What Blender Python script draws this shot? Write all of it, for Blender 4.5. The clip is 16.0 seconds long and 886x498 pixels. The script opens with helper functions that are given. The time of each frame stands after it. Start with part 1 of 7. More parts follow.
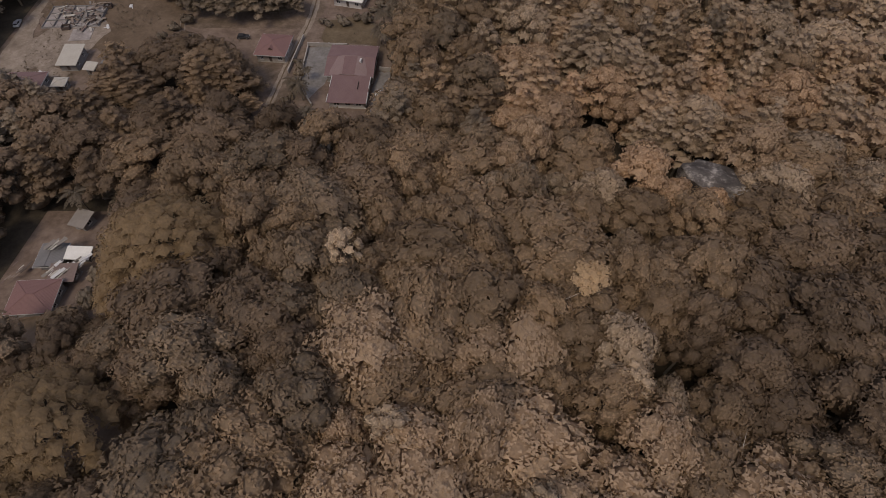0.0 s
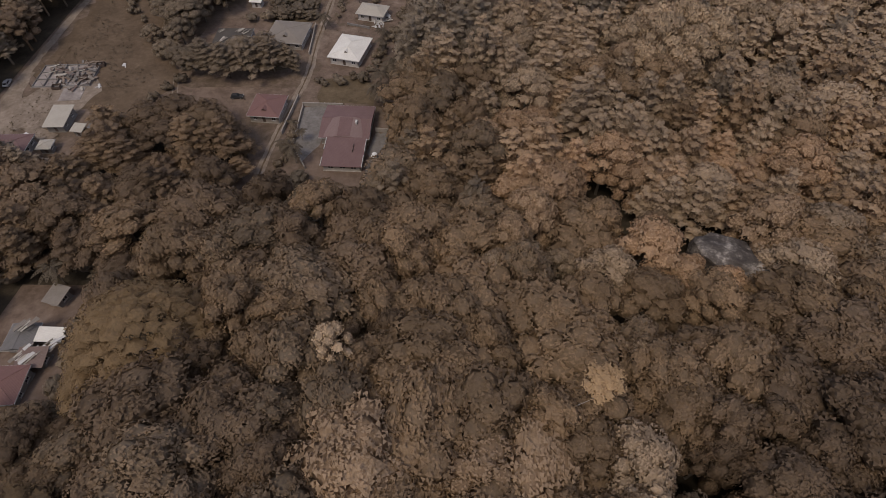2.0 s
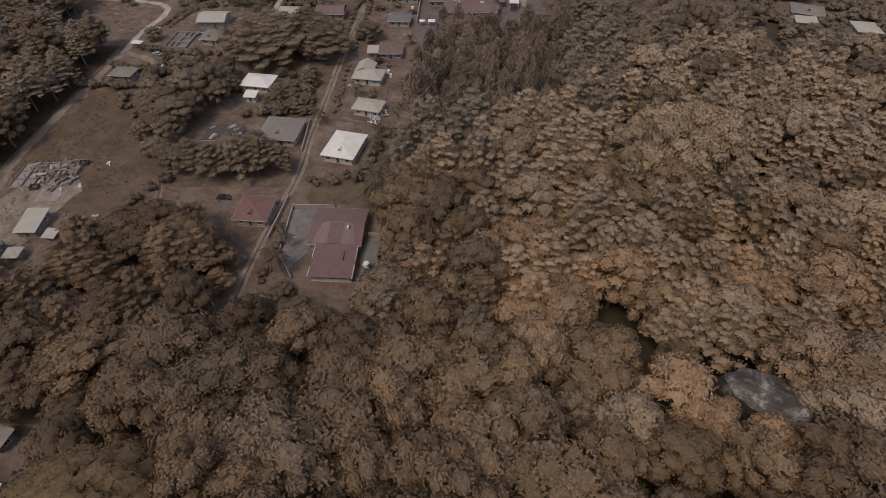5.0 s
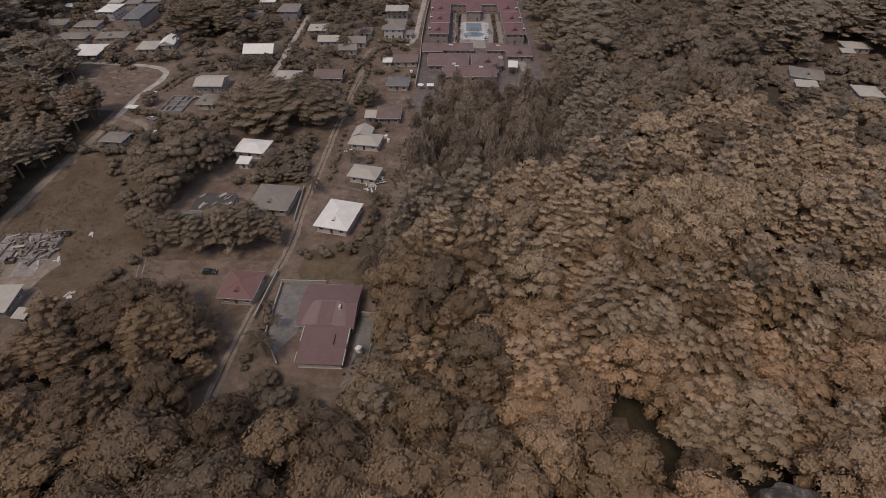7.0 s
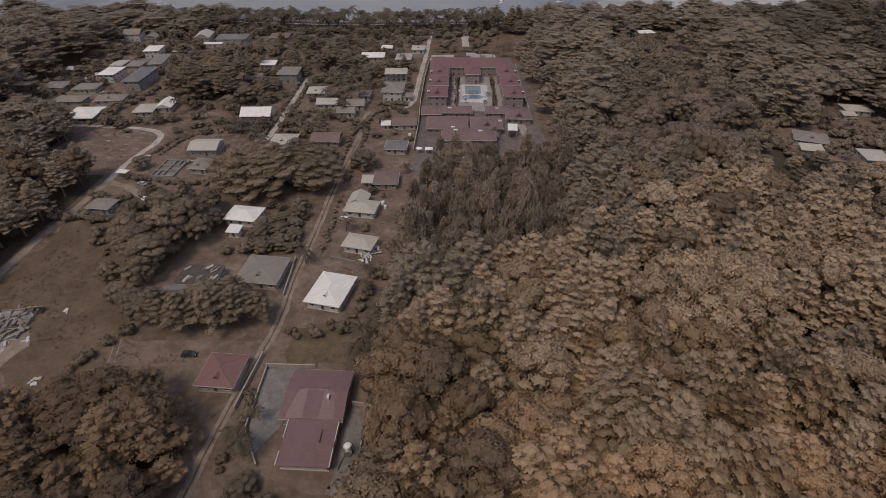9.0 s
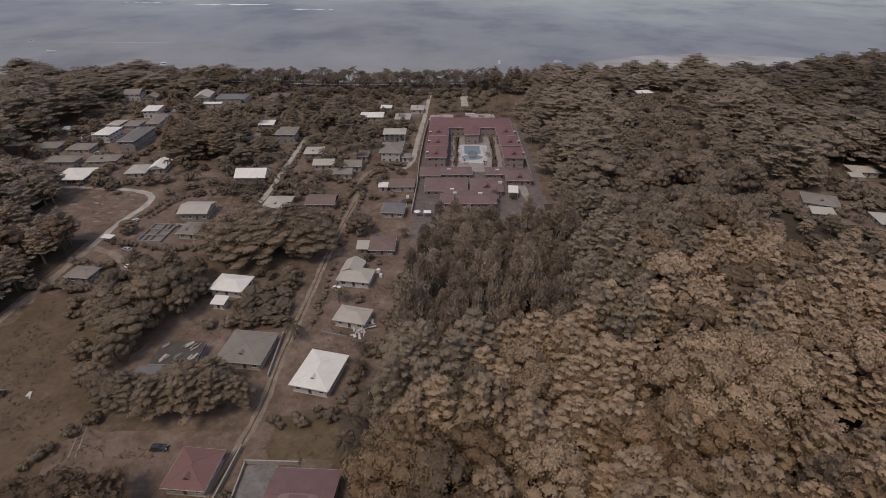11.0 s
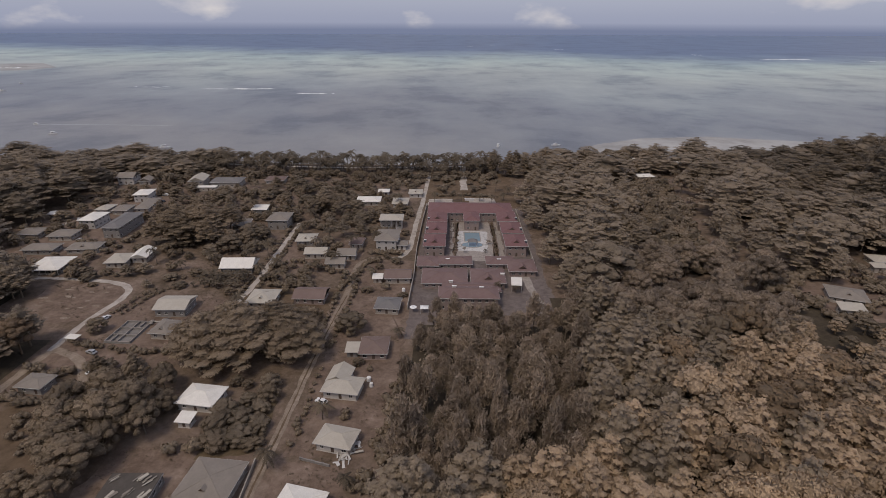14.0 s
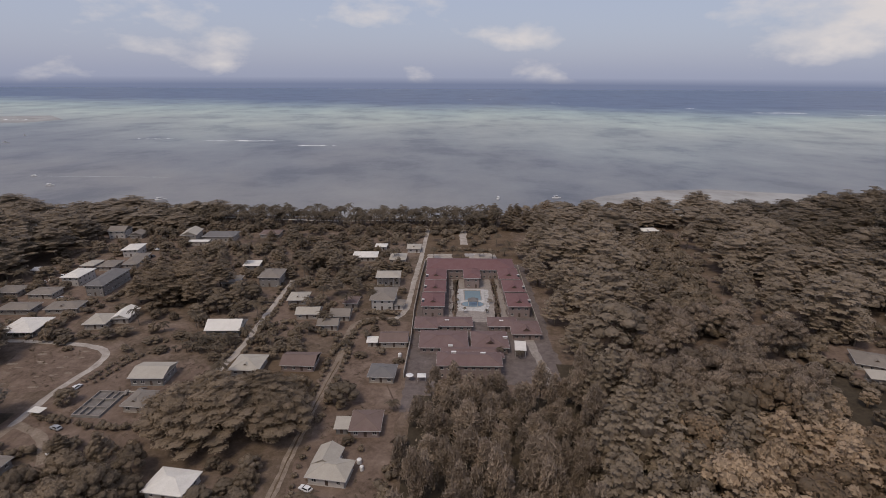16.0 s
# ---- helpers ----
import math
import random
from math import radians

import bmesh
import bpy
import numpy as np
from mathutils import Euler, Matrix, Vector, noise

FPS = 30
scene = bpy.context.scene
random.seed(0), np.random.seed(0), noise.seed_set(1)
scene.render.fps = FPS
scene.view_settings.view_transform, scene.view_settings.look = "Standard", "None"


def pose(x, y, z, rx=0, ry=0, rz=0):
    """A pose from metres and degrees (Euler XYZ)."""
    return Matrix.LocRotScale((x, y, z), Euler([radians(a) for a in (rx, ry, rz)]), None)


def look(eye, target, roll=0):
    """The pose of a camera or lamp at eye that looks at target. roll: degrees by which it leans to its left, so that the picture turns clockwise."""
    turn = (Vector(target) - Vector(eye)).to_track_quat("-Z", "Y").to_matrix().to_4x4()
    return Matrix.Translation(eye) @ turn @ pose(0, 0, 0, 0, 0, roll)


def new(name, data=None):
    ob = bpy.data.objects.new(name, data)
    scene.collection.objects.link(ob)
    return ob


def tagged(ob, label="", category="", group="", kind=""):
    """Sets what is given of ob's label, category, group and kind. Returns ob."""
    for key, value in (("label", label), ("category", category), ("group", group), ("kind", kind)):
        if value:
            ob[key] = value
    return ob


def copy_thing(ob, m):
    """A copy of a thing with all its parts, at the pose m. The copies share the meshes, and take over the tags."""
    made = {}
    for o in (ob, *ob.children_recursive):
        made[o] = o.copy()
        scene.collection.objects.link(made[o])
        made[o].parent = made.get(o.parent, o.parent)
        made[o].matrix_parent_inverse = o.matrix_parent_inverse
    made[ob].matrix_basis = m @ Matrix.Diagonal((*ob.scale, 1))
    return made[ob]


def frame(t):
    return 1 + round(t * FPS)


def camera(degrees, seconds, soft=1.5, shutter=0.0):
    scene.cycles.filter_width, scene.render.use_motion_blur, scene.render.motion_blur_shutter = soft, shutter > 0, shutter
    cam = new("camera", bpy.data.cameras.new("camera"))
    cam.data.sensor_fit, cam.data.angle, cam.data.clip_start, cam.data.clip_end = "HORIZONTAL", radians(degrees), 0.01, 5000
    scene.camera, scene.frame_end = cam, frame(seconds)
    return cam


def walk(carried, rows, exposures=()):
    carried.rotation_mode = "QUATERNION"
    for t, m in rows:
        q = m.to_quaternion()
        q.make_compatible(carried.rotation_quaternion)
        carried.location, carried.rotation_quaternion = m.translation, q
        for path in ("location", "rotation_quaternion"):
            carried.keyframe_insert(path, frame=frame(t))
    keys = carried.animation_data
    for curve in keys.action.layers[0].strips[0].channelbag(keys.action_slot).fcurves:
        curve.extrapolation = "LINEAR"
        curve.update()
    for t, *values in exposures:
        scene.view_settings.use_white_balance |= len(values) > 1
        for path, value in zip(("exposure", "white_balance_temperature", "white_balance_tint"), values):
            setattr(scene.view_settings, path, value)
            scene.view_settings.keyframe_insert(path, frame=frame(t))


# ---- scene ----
cam = camera(79.96, 16.0, soft=0.5)
# seconds, x, y, z, yaw, pitch, roll
ROWS = [
    (0.0, 0.674, 1.773, 110.734, 2.226, -56.957, 0.054),
    (0.5, 0.631, 4.869, 110.592, 2.195, -56.128, 0.048),
    (1.0, 0.587, 7.973, 110.460, 2.165, -55.246, 0.044),
    (1.5, 0.544, 11.087, 110.337, 2.135, -54.316, 0.040),
    (2.0, 0.502, 14.210, 110.224, 2.106, -53.340, 0.037),
    (2.5, 0.459, 17.342, 110.120, 2.078, -52.322, 0.035),
    (3.0, 0.416, 20.483, 110.026, 2.051, -51.264, 0.033),
    (3.5, 0.374, 23.634, 109.941, 2.025, -50.169, 0.033),
    (4.0, 0.332, 26.793, 109.866, 2.000, -49.039, 0.033),
    (4.5, 0.290, 29.962, 109.800, 1.975, -47.878, 0.034),
    (5.0, 0.248, 33.140, 109.744, 1.951, -46.687, 0.036),
    (5.5, 0.206, 36.327, 109.697, 1.928, -45.469, 0.039),
    (6.0, 0.164, 39.523, 109.659, 1.906, -44.227, 0.042),
    (6.5, 0.123, 42.729, 109.631, 1.885, -42.964, 0.047),
    (7.0, 0.082, 45.943, 109.613, 1.864, -41.683, 0.052),
    (7.5, 0.041, 49.167, 109.604, 1.845, -40.386, 0.058),
    (8.0, 0.000, 52.400, 109.604, 1.826, -39.076, 0.065),
    (8.5, -0.041, 55.642, 109.614, 1.808, -37.757, 0.072),
    (9.0, -0.081, 58.893, 109.634, 1.791, -36.431, 0.081),
    (9.5, -0.122, 62.154, 109.663, 1.775, -35.100, 0.090),
    (10.0, -0.162, 65.423, 109.701, 1.759, -33.768, 0.100),
    (10.5, -0.202, 68.702, 109.749, 1.745, -32.437, 0.111),
    (11.0, -0.242, 71.990, 109.806, 1.731, -31.109, 0.122),
    (11.5, -0.281, 75.287, 109.873, 1.718, -29.786, 0.135),
    (12.0, -0.321, 78.593, 109.949, 1.706, -28.469, 0.148),
    (12.5, -0.360, 81.909, 110.035, 1.694, -27.159, 0.162),
    (13.0, -0.399, 85.233, 110.130, 1.684, -25.856, 0.177),
    (13.5, -0.438, 88.567, 110.235, 1.674, -24.559, 0.193),
    (14.0, -0.477, 91.910, 110.349, 1.666, -23.267, 0.210),
    (14.5, -0.516, 95.262, 110.473, 1.658, -21.976, 0.227),
    (15.0, -0.554, 98.623, 110.606, 1.651, -20.683, 0.245),
    (15.5, -0.593, 101.993, 110.748, 1.644, -19.382, 0.264),
    (16.0, -0.631, 105.373, 110.900, 1.639, -18.067, 0.284),
]
walk(cam, [(t, pose(x, y, z, 90 + pitch, 0, yaw) @ pose(0, 0, 0, 0, 0, roll)) for t, x, y, z, yaw, pitch, roll in ROWS],
     exposures=[(0.0, 0.28, 7300, 10), (16.0, 0.28, 7300, 10)])

# ---- light ----
SUN_EL, SUN_AZ = 58.0, 215.0
world = bpy.data.worlds.new("sky")
scene.world = world
world.use_nodes = True
wn, wl = world.node_tree.nodes, world.node_tree.links
wn.clear()


def wnode(kind, **kw):
    n = wn.new(kind)
    for k, v in kw.items():
        n.inputs[k].default_value = v
    return n


sky = wn.new("ShaderNodeTexSky")
sky.sky_type, sky.sun_disc = "NISHITA", False
sky.sun_elevation, sky.sun_rotation = radians(SUN_EL), radians(SUN_AZ)
sky.air_density, sky.dust_density, sky.ozone_density = 1.0, 2.5, 1.0
coord = wn.new("ShaderNodeTexCoord")
squash = wn.new("ShaderNodeMapping")
squash.inputs["Scale"].default_value = (1.5, 1.5, 3.4)
squash.inputs["Location"].default_value = (0.35, 0.1, 0.2)
clouds = wnode("ShaderNodeTexNoise", Scale=2.7, Detail=9.0, Roughness=0.55)
cover = wn.new("ShaderNodeValToRGB")
cover.color_ramp.elements[0].position, cover.color_ramp.elements[1].position = 0.54, 0.69
shade = wnode("ShaderNodeTexNoise", Scale=5.0, Detail=6.0)
tone = wn.new("ShaderNodeMix")
tone.data_type = "RGBA"
tone.inputs[6].default_value, tone.inputs[7].default_value = (2.95, 3.1, 3.65, 1), (4.1, 3.98, 4.2, 1)
veil = wn.new("ShaderNodeMix")
veil.data_type = "RGBA"
veil.inputs[0].default_value = 0.78
veil.inputs[7].default_value = (1.88, 2.2, 3.36, 1)
mixed = wn.new("ShaderNodeMix")
mixed.data_type = "RGBA"
split = wn.new("ShaderNodeSeparateXYZ")
below = wnode("ShaderNodeMapRange")
below.inputs["From Min"].default_value, below.inputs["From Max"].default_value = -0.013, -0.001
deep = wn.new("ShaderNodeMix")
deep.data_type = "RGBA"
deep.inputs[6].default_value = (0.95, 1.19, 1.97, 1)
back = wnode("ShaderNodeBackground", Strength=0.148)
out = wn.new("ShaderNodeOutputWorld")
wl.new(coord.outputs["Generated"], squash.inputs["Vector"])
wl.new(squash.outputs["Vector"], clouds.inputs["Vector"])
wl.new(squash.outputs["Vector"], shade.inputs["Vector"])
wl.new(clouds.outputs["Fac"], cover.inputs["Fac"])
wl.new(shade.outputs["Fac"], tone.inputs[0])
wl.new(sky.outputs["Color"], veil.inputs[6])
wl.new(cover.outputs["Color"], mixed.inputs[0])
wl.new(veil.outputs[2], mixed.inputs[6])
wl.new(tone.outputs[2], mixed.inputs[7])
wl.new(coord.outputs["Generated"], split.inputs[0])
wl.new(split.outputs["Z"], below.inputs["Value"])
wl.new(below.outputs["Result"], deep.inputs[0])
wl.new(mixed.outputs[2], deep.inputs[7])
wl.new(deep.outputs[2], back.inputs["Color"])
wl.new(back.outputs["Background"], out.inputs["Surface"])

sun_data = bpy.data.lights.new("sun", "SUN")
sun_data.energy, sun_data.angle, sun_data.color = 1.15, radians(18), (1.0, 0.93, 0.84)
sun = new("sun", sun_data)
sun_way = Vector((math.sin(radians(SUN_AZ)) * math.cos(radians(SUN_EL)), math.cos(radians(SUN_AZ)) * math.cos(radians(SUN_EL)), math.sin(radians(SUN_EL))))
sun.matrix_world = look(sun_way * 400, (0, 0, 0))


# ---- materials ----
def shader(name, rough=0.8, spec=0.3):
    m = bpy.data.materials.new(name)
    m.use_nodes = True
    b = m.node_tree.nodes["Principled BSDF"]
    b.inputs["Roughness"].default_value = rough
    b.inputs["Specular IOR Level"].default_value = spec
    return m, m.node_tree.nodes, m.node_tree.links, b


def noise_node(n, l, vec, scale, detail=4.0, rough=0.6):
    t = n.new("ShaderNodeTexNoise")
    t.inputs["Scale"].default_value, t.inputs["Detail"].default_value, t.inputs["Roughness"].default_value = scale, detail, rough
    l.new(vec, t.inputs["Vector"])
    return t.outputs["Fac"]


def ramp_node(n, l, fac, stops):
    r = n.new("ShaderNodeValToRGB")
    e = r.color_ramp.elements
    while len(e) < len(stops):
        e.new(0.5)
    for k, (p, c) in enumerate(stops):
        e[k].position, e[k].color = p, (*c, 1)
    l.new(fac, r.inputs["Fac"])
    return r.outputs["Color"]


def blend(n, l, fac, a, b, mode="MIX"):
    m = n.new("ShaderNodeMix")
    m.data_type, m.blend_type = "RGBA", mode
    for sock, v in ((m.inputs[0], fac), (m.inputs[6], a), (m.inputs[7], b)):
        if isinstance(v, (int, float)):
            sock.default_value = v
        elif isinstance(v, tuple):
            sock.default_value = (*v, 1)
        else:
            l.new(v, sock)
    return m.outputs[2]


def bump_node(n, l, height, bsdf, strength, dist):
    b = n.new("ShaderNodeBump")
    b.inputs["Strength"].default_value, b.inputs["Distance"].default_value = strength, dist
    l.new(height, b.inputs["Height"])
    l.new(b.outputs["Normal"], bsdf.inputs["Normal"])


def place_node(n):
    return n.new("ShaderNodeNewGeometry").outputs["Position"]


def leaf_mat(name, dark, mid, light, scale=0.16):
    """Foliage: tone drifts over metres, from tree to tree and from leaf clump to leaf clump; leaf bunches as relief."""
    m, n, l, b = shader(name, 0.62, 0.25)
    pos = place_node(n)

    def add(src, gain, base):
        k = n.new("ShaderNodeMath")
        k.operation = "MULTIPLY_ADD"
        l.new(src, k.inputs[0])
        k.inputs[1].default_value = gain
        if isinstance(base, float):
            k.inputs[2].default_value = base
        else:
            l.new(base, k.inputs[2])
        return k.outputs[0]

    info, isle = n.new("ShaderNodeObjectInfo"), n.new("ShaderNodeNewGeometry")
    # each crown has its own tone
    stand = n.new("ShaderNodeAttribute")
    stand.attribute_name = "tone"
    tone_ = add(noise_node(n, l, pos, scale, 3.0), 0.8, -0.19)
    tone_ = add(isle.outputs["Random Per Island"], 0.12, tone_)
    tone_ = add(info.outputs["Random"], 0.44, tone_)
    tone_ = add(stand.outputs["Fac"], 0.40, tone_)
    col = ramp_node(n, l, tone_, [(0.12, dark), (0.5, mid), (0.88, light)])
    # leaf bunches: a little uneven in tone, and raised
    cell = n.new("ShaderNodeTexVoronoi")
    cell.inputs["Scale"].default_value = 2.6
    l.new(pos, cell.inputs["Vector"])
    pick = n.new("ShaderNodeSeparateColor")
    l.new(cell.outputs["Color"], pick.inputs[0])
    fleck = ramp_node(n, l, pick.outputs[0], [(0.06, (0.86, 0.86, 0.87)), (0.34, (0.98, 0.98, 0.98)), (0.95, (1.1, 1.1, 1.09))])
    col = blend(n, l, 1.0, col, fleck, "MULTIPLY")
    l.new(col, b.inputs["Base Color"])
    bump_node(n, l, noise_node(n, l, pos, 3.0, 4.0, 0.7), b, 0.6, 0.25)
    # thin leaves let some light through
    thin = n.new("ShaderNodeBsdfTranslucent")
    l.new(col, thin.inputs["Color"])
    both = n.new("ShaderNodeMixShader")
    both.inputs[0].default_value = 0.3
    l.new(b.outputs[0], both.inputs[1])
    l.new(thin.outputs[0], both.inputs[2])
    l.new(both.outputs[0], n["Material Output"].inputs["Surface"])
    return m


def dirt_mat(name, stops, fine=0.9, coarse=0.06, rough=0.95, bump=0.4):
    m, n, l, b = shader(name, rough, 0.15)
    pos = place_node(n)
    a = noise_node(n, l, pos, coarse, 6.0, 0.65)
    c = noise_node(n, l, pos, fine, 5.0, 0.7)
    col = blend(n, l, 0.4, ramp_node(n, l, a, stops), ramp_node(n, l, c, stops))
    # scuffed, bleached and damp spots
    spot = noise_node(n, l, pos, fine * 0.35, 7.0, 0.72)
    col = blend(n, l, 1.0, col, ramp_node(n, l, spot, [(0.32, (0.72, 0.71, 0.70)), (0.5, (1.0, 1.0, 1.0)), (0.62, (1.12, 1.13, 1.14)), (0.72, (1.5, 1.54, 1.58))]), "MULTIPLY")
    l.new(col, b.inputs["Base Color"])
    bump_node(n, l, c, b, bump, 0.15)
    return m


def roof_mat(name, col, stain, rough=0.72):
    """Corrugated or tiled sheet: ribs as relief, streaks and bleached patches."""
    m, n, l, b = shader(name, rough, 0.16)
    tc = n.new("ShaderNodeTexCoord")
    a = noise_node(n, l, tc.outputs["Object"], 0.35, 5.0, 0.65)
    f = noise_node(n, l, tc.outputs["Object"], 3.0, 4.0, 0.7)
    info = n.new("ShaderNodeObjectInfo")
    base = blend(n, l, ramp_node(n, l, a, [(0.35, (0, 0, 0)), (0.72, (0.75, 0.75, 0.75))]), col, stain)
    base = blend(n, l, 0.35, base, ramp_node(n, l, f, [(0.3, tuple(0.7 * c for c in col)), (0.7, tuple(min(0.9, 1.15 * c) for c in col))]))
    l.new(base, b.inputs["Base Color"])
    w = n.new("ShaderNodeTexWave")
    w.inputs["Scale"].default_value = 1.3
    w.inputs["Distortion"].default_value = 0.0
    l.new(tc.outputs["Object"], w.inputs["Vector"])
    bump_node(n, l, w.outputs["Fac"], b, 0.35, 0.05)
    return m


def plaster_mat(name, col):
    m, n, l, b = shader(name, 0.9, 0.2)
    tc = n.new("ShaderNodeTexCoord")
    a = noise_node(n, l, tc.outputs["Object"], 0.8, 5.0)
    f = noise_node(n, l, tc.outputs["Object"], 9.0, 4.0)
    l.new(blend(n, l, 0.4, ramp_node(n, l, a, [(0.3, tuple(0.7 * c for c in col)), (0.65, col)]), ramp_node(n, l, f, [(0.3, tuple(0.8 * c for c in col)), (0.7, col)])), b.inputs["Base Color"])
    bump_node(n, l, f, b, 0.2, 0.02)
    return m


def plain_mat(name, col, rough=0.5, metal=0.0, spec=0.4):
    m, n, l, b = shader(name, rough, spec)
    tc = n.new("ShaderNodeTexCoord")
    f = noise_node(n, l, tc.outputs["Object"], 4.0, 4.0)
    l.new(ramp_node(n, l, f, [(0.3, tuple(0.82 * c for c in col)), (0.7, col)]), b.inputs["Base Color"])
    b.inputs["Metallic"].default_value = metal
    return m


LEAF = leaf_mat("broad_leaf", (0.151, 0.101, 0.062), (0.275, 0.184, 0.112), (0.399, 0.267, 0.162))
LEAF_RUST = leaf_mat("rust_leaf", (0.299, 0.198, 0.124), (0.460, 0.304, 0.190), (0.598, 0.395, 0.247))
LEAF_PALE = leaf_mat("pale_leaf", (0.350, 0.256, 0.171), (0.500, 0.365, 0.245), (0.625, 0.456, 0.306))
LEAF_GREY = leaf_mat("grey_leaf", (0.140, 0.098, 0.063), (0.255, 0.178, 0.115), (0.370, 0.258, 0.167))
LEAF_DARK = leaf_mat("dark_leaf", (0.139, 0.105, 0.074), (0.232, 0.175, 0.123), (0.325, 0.245, 0.172))
NEEDLE = leaf_mat("needle", (0.187, 0.145, 0.112), (0.312, 0.242, 0.186), (0.437, 0.339, 0.260))
FROND = leaf_mat("palm_frond", (0.078, 0.060, 0.042), (0.130, 0.100, 0.070), (0.195, 0.150, 0.105))
YARD_SLAB = dirt_mat("dusty_slab", [(0.3, (0.213, 0.177, 0.160)), (0.55, (0.300, 0.259, 0.237)), (0.75, (0.450, 0.400, 0.369))], 0.7, 0.16)
BARK = dirt_mat("bark", [(0.3, (0.10, 0.08, 0.065)), (0.7, (0.21, 0.175, 0.145))], 3.0, 0.5)
DEAD_WOOD = dirt_mat("bleached_wood", [(0.3, (0.34, 0.29, 0.25)), (0.7, (0.50, 0.44, 0.39))], 3.0, 0.5)
GROUND = dirt_mat("ground_soil", [(0.30, (0.076, 0.055, 0.038)), (0.46, (0.128, 0.092, 0.066)), (0.56, (0.179, 0.128, 0.100)), (0.72, (0.251, 0.189, 0.155))], 0.55, 0.07)
GRASS = dirt_mat("dry_grass", [(0.3, (0.082, 0.056, 0.036)), (0.5, (0.121, 0.083, 0.055)), (0.62, (0.149, 0.104, 0.071)), (0.8, (0.202, 0.145, 0.106))], 0.6, 0.06)
SANDY = dirt_mat("sandy_track", [(0.3, (0.161, 0.121, 0.093)), (0.52, (0.235, 0.183, 0.143)), (0.7, (0.345, 0.279, 0.226))], 0.8, 0.15)
YARD = dirt_mat("bare_yard", [(0.3, (0.099, 0.068, 0.051)), (0.5, (0.161, 0.113, 0.087)), (0.62, (0.207, 0.149, 0.117)), (0.75, (0.295, 0.227, 0.184))], 0.6, 0.09)
PALE_TRACK = dirt_mat("pale_track", [(0.3, (0.29, 0.25, 0.215)), (0.6, (0.40, 0.35, 0.31)), (0.8, (0.47, 0.42, 0.38))], 0.8, 0.15)
BEACH = dirt_mat("beach_sand", [(0.3, (0.55, 0.49, 0.42)), (0.7, (0.72, 0.66, 0.58))], 1.0, 0.05)
TARMAC = dirt_mat("worn_paving", [(0.3, (0.115, 0.092, 0.085)), (0.7, (0.18, 0.146, 0.135))], 1.0, 0.1)
PAVING = dirt_mat("pale_paving", [(0.3, (0.24, 0.205, 0.182)), (0.7, (0.34, 0.298, 0.27))], 2.0, 0.2)
DECK = dirt_mat("pale_deck", [(0.3, (0.42, 0.40, 0.385)), (0.7, (0.52, 0.50, 0.485))], 2.0, 0.2)
CONCRETE = dirt_mat("grey_concrete", [(0.3, (0.13, 0.116, 0.106)), (0.55, (0.19, 0.17, 0.157)), (0.7, (0.25, 0.226, 0.21))], 1.2, 0.25)
ROCK = dirt_mat("granite", [(0.40, (0.053, 0.044, 0.040)), (0.54, (0.105, 0.089, 0.080)), (0.58, (0.179, 0.155, 0.137)), (0.66, (0.504, 0.441, 0.387))], 0.5, 0.22, 0.8, 0.8)
R_WHITE = roof_mat("white_sheet_roof", (0.720, 0.680, 0.625), (0.540, 0.500, 0.451))
R_CREAM = roof_mat("cream_sheet_roof", (0.430, 0.386, 0.331), (0.330, 0.295, 0.252))
R_GREY = roof_mat("grey_sheet_roof", (0.21, 0.18, 0.155), (0.285, 0.245, 0.21))
R_SLATE = roof_mat("dark_grey_roof", (0.155, 0.145, 0.142), (0.215, 0.198, 0.192))
R_RED = roof_mat("maroon_sheet_roof", (0.165, 0.100, 0.096), (0.215, 0.138, 0.132))
R_RED_PALE = roof_mat("faded_maroon_roof", (0.215, 0.145, 0.136), (0.250, 0.180, 0.170))
R_BRICK = roof_mat("dull_red_roof", (0.205, 0.112, 0.102), (0.165, 0.097, 0.088))
R_RESORT = roof_mat("resort_tile_roof", (0.168, 0.087, 0.086), (0.215, 0.130, 0.128))
R_MAUVE = roof_mat("faded_tile_roof", (0.165, 0.106, 0.099), (0.225, 0.16, 0.15))
R_TAR = roof_mat("dark_flat_roof", (0.075, 0.064, 0.056), (0.125, 0.108, 0.094))
R_BROWN = roof_mat("brown_roof", (0.165, 0.115, 0.10), (0.225, 0.165, 0.147))
W_WHITE = plaster_mat("white_render", (0.50, 0.46, 0.43))
W_CREAM = plaster_mat("cream_render", (0.38, 0.335, 0.295))
W_GREY = plaster_mat("grey_render", (0.26, 0.238, 0.222))
W_ROSE = plaster_mat("rose_render", (0.29, 0.225, 0.205))
TRIM = plain_mat("white_trim", (0.56, 0.53, 0.505), 0.6)
WOOD = plain_mat("weathered_wood", (0.24, 0.18, 0.14), 0.8)
DARK_WOOD = plain_mat("dark_wood", (0.10, 0.07, 0.055), 0.7)
GLASS = plain_mat("dark_glass", (0.03, 0.032, 0.036), 0.12, 0.0, 0.6)
PLASTIC = plain_mat("white_plastic", (0.78, 0.76, 0.74), 0.4)
RUBBER = plain_mat("tyre_rubber", (0.03, 0.03, 0.03), 0.9)
CHROME = plain_mat("rim_metal", (0.5, 0.5, 0.5), 0.35, 0.8)
PAINT_WHITE = plain_mat("white_car_paint", (0.75, 0.74, 0.73), 0.25, 0.0, 0.5)
PAINT_DARK = plain_mat("dark_car_paint", (0.05, 0.048, 0.05), 0.25, 0.0, 0.5)
PAINT_SILVER = plain_mat("silver_car_paint", (0.45, 0.45, 0.46), 0.3, 0.3, 0.5)
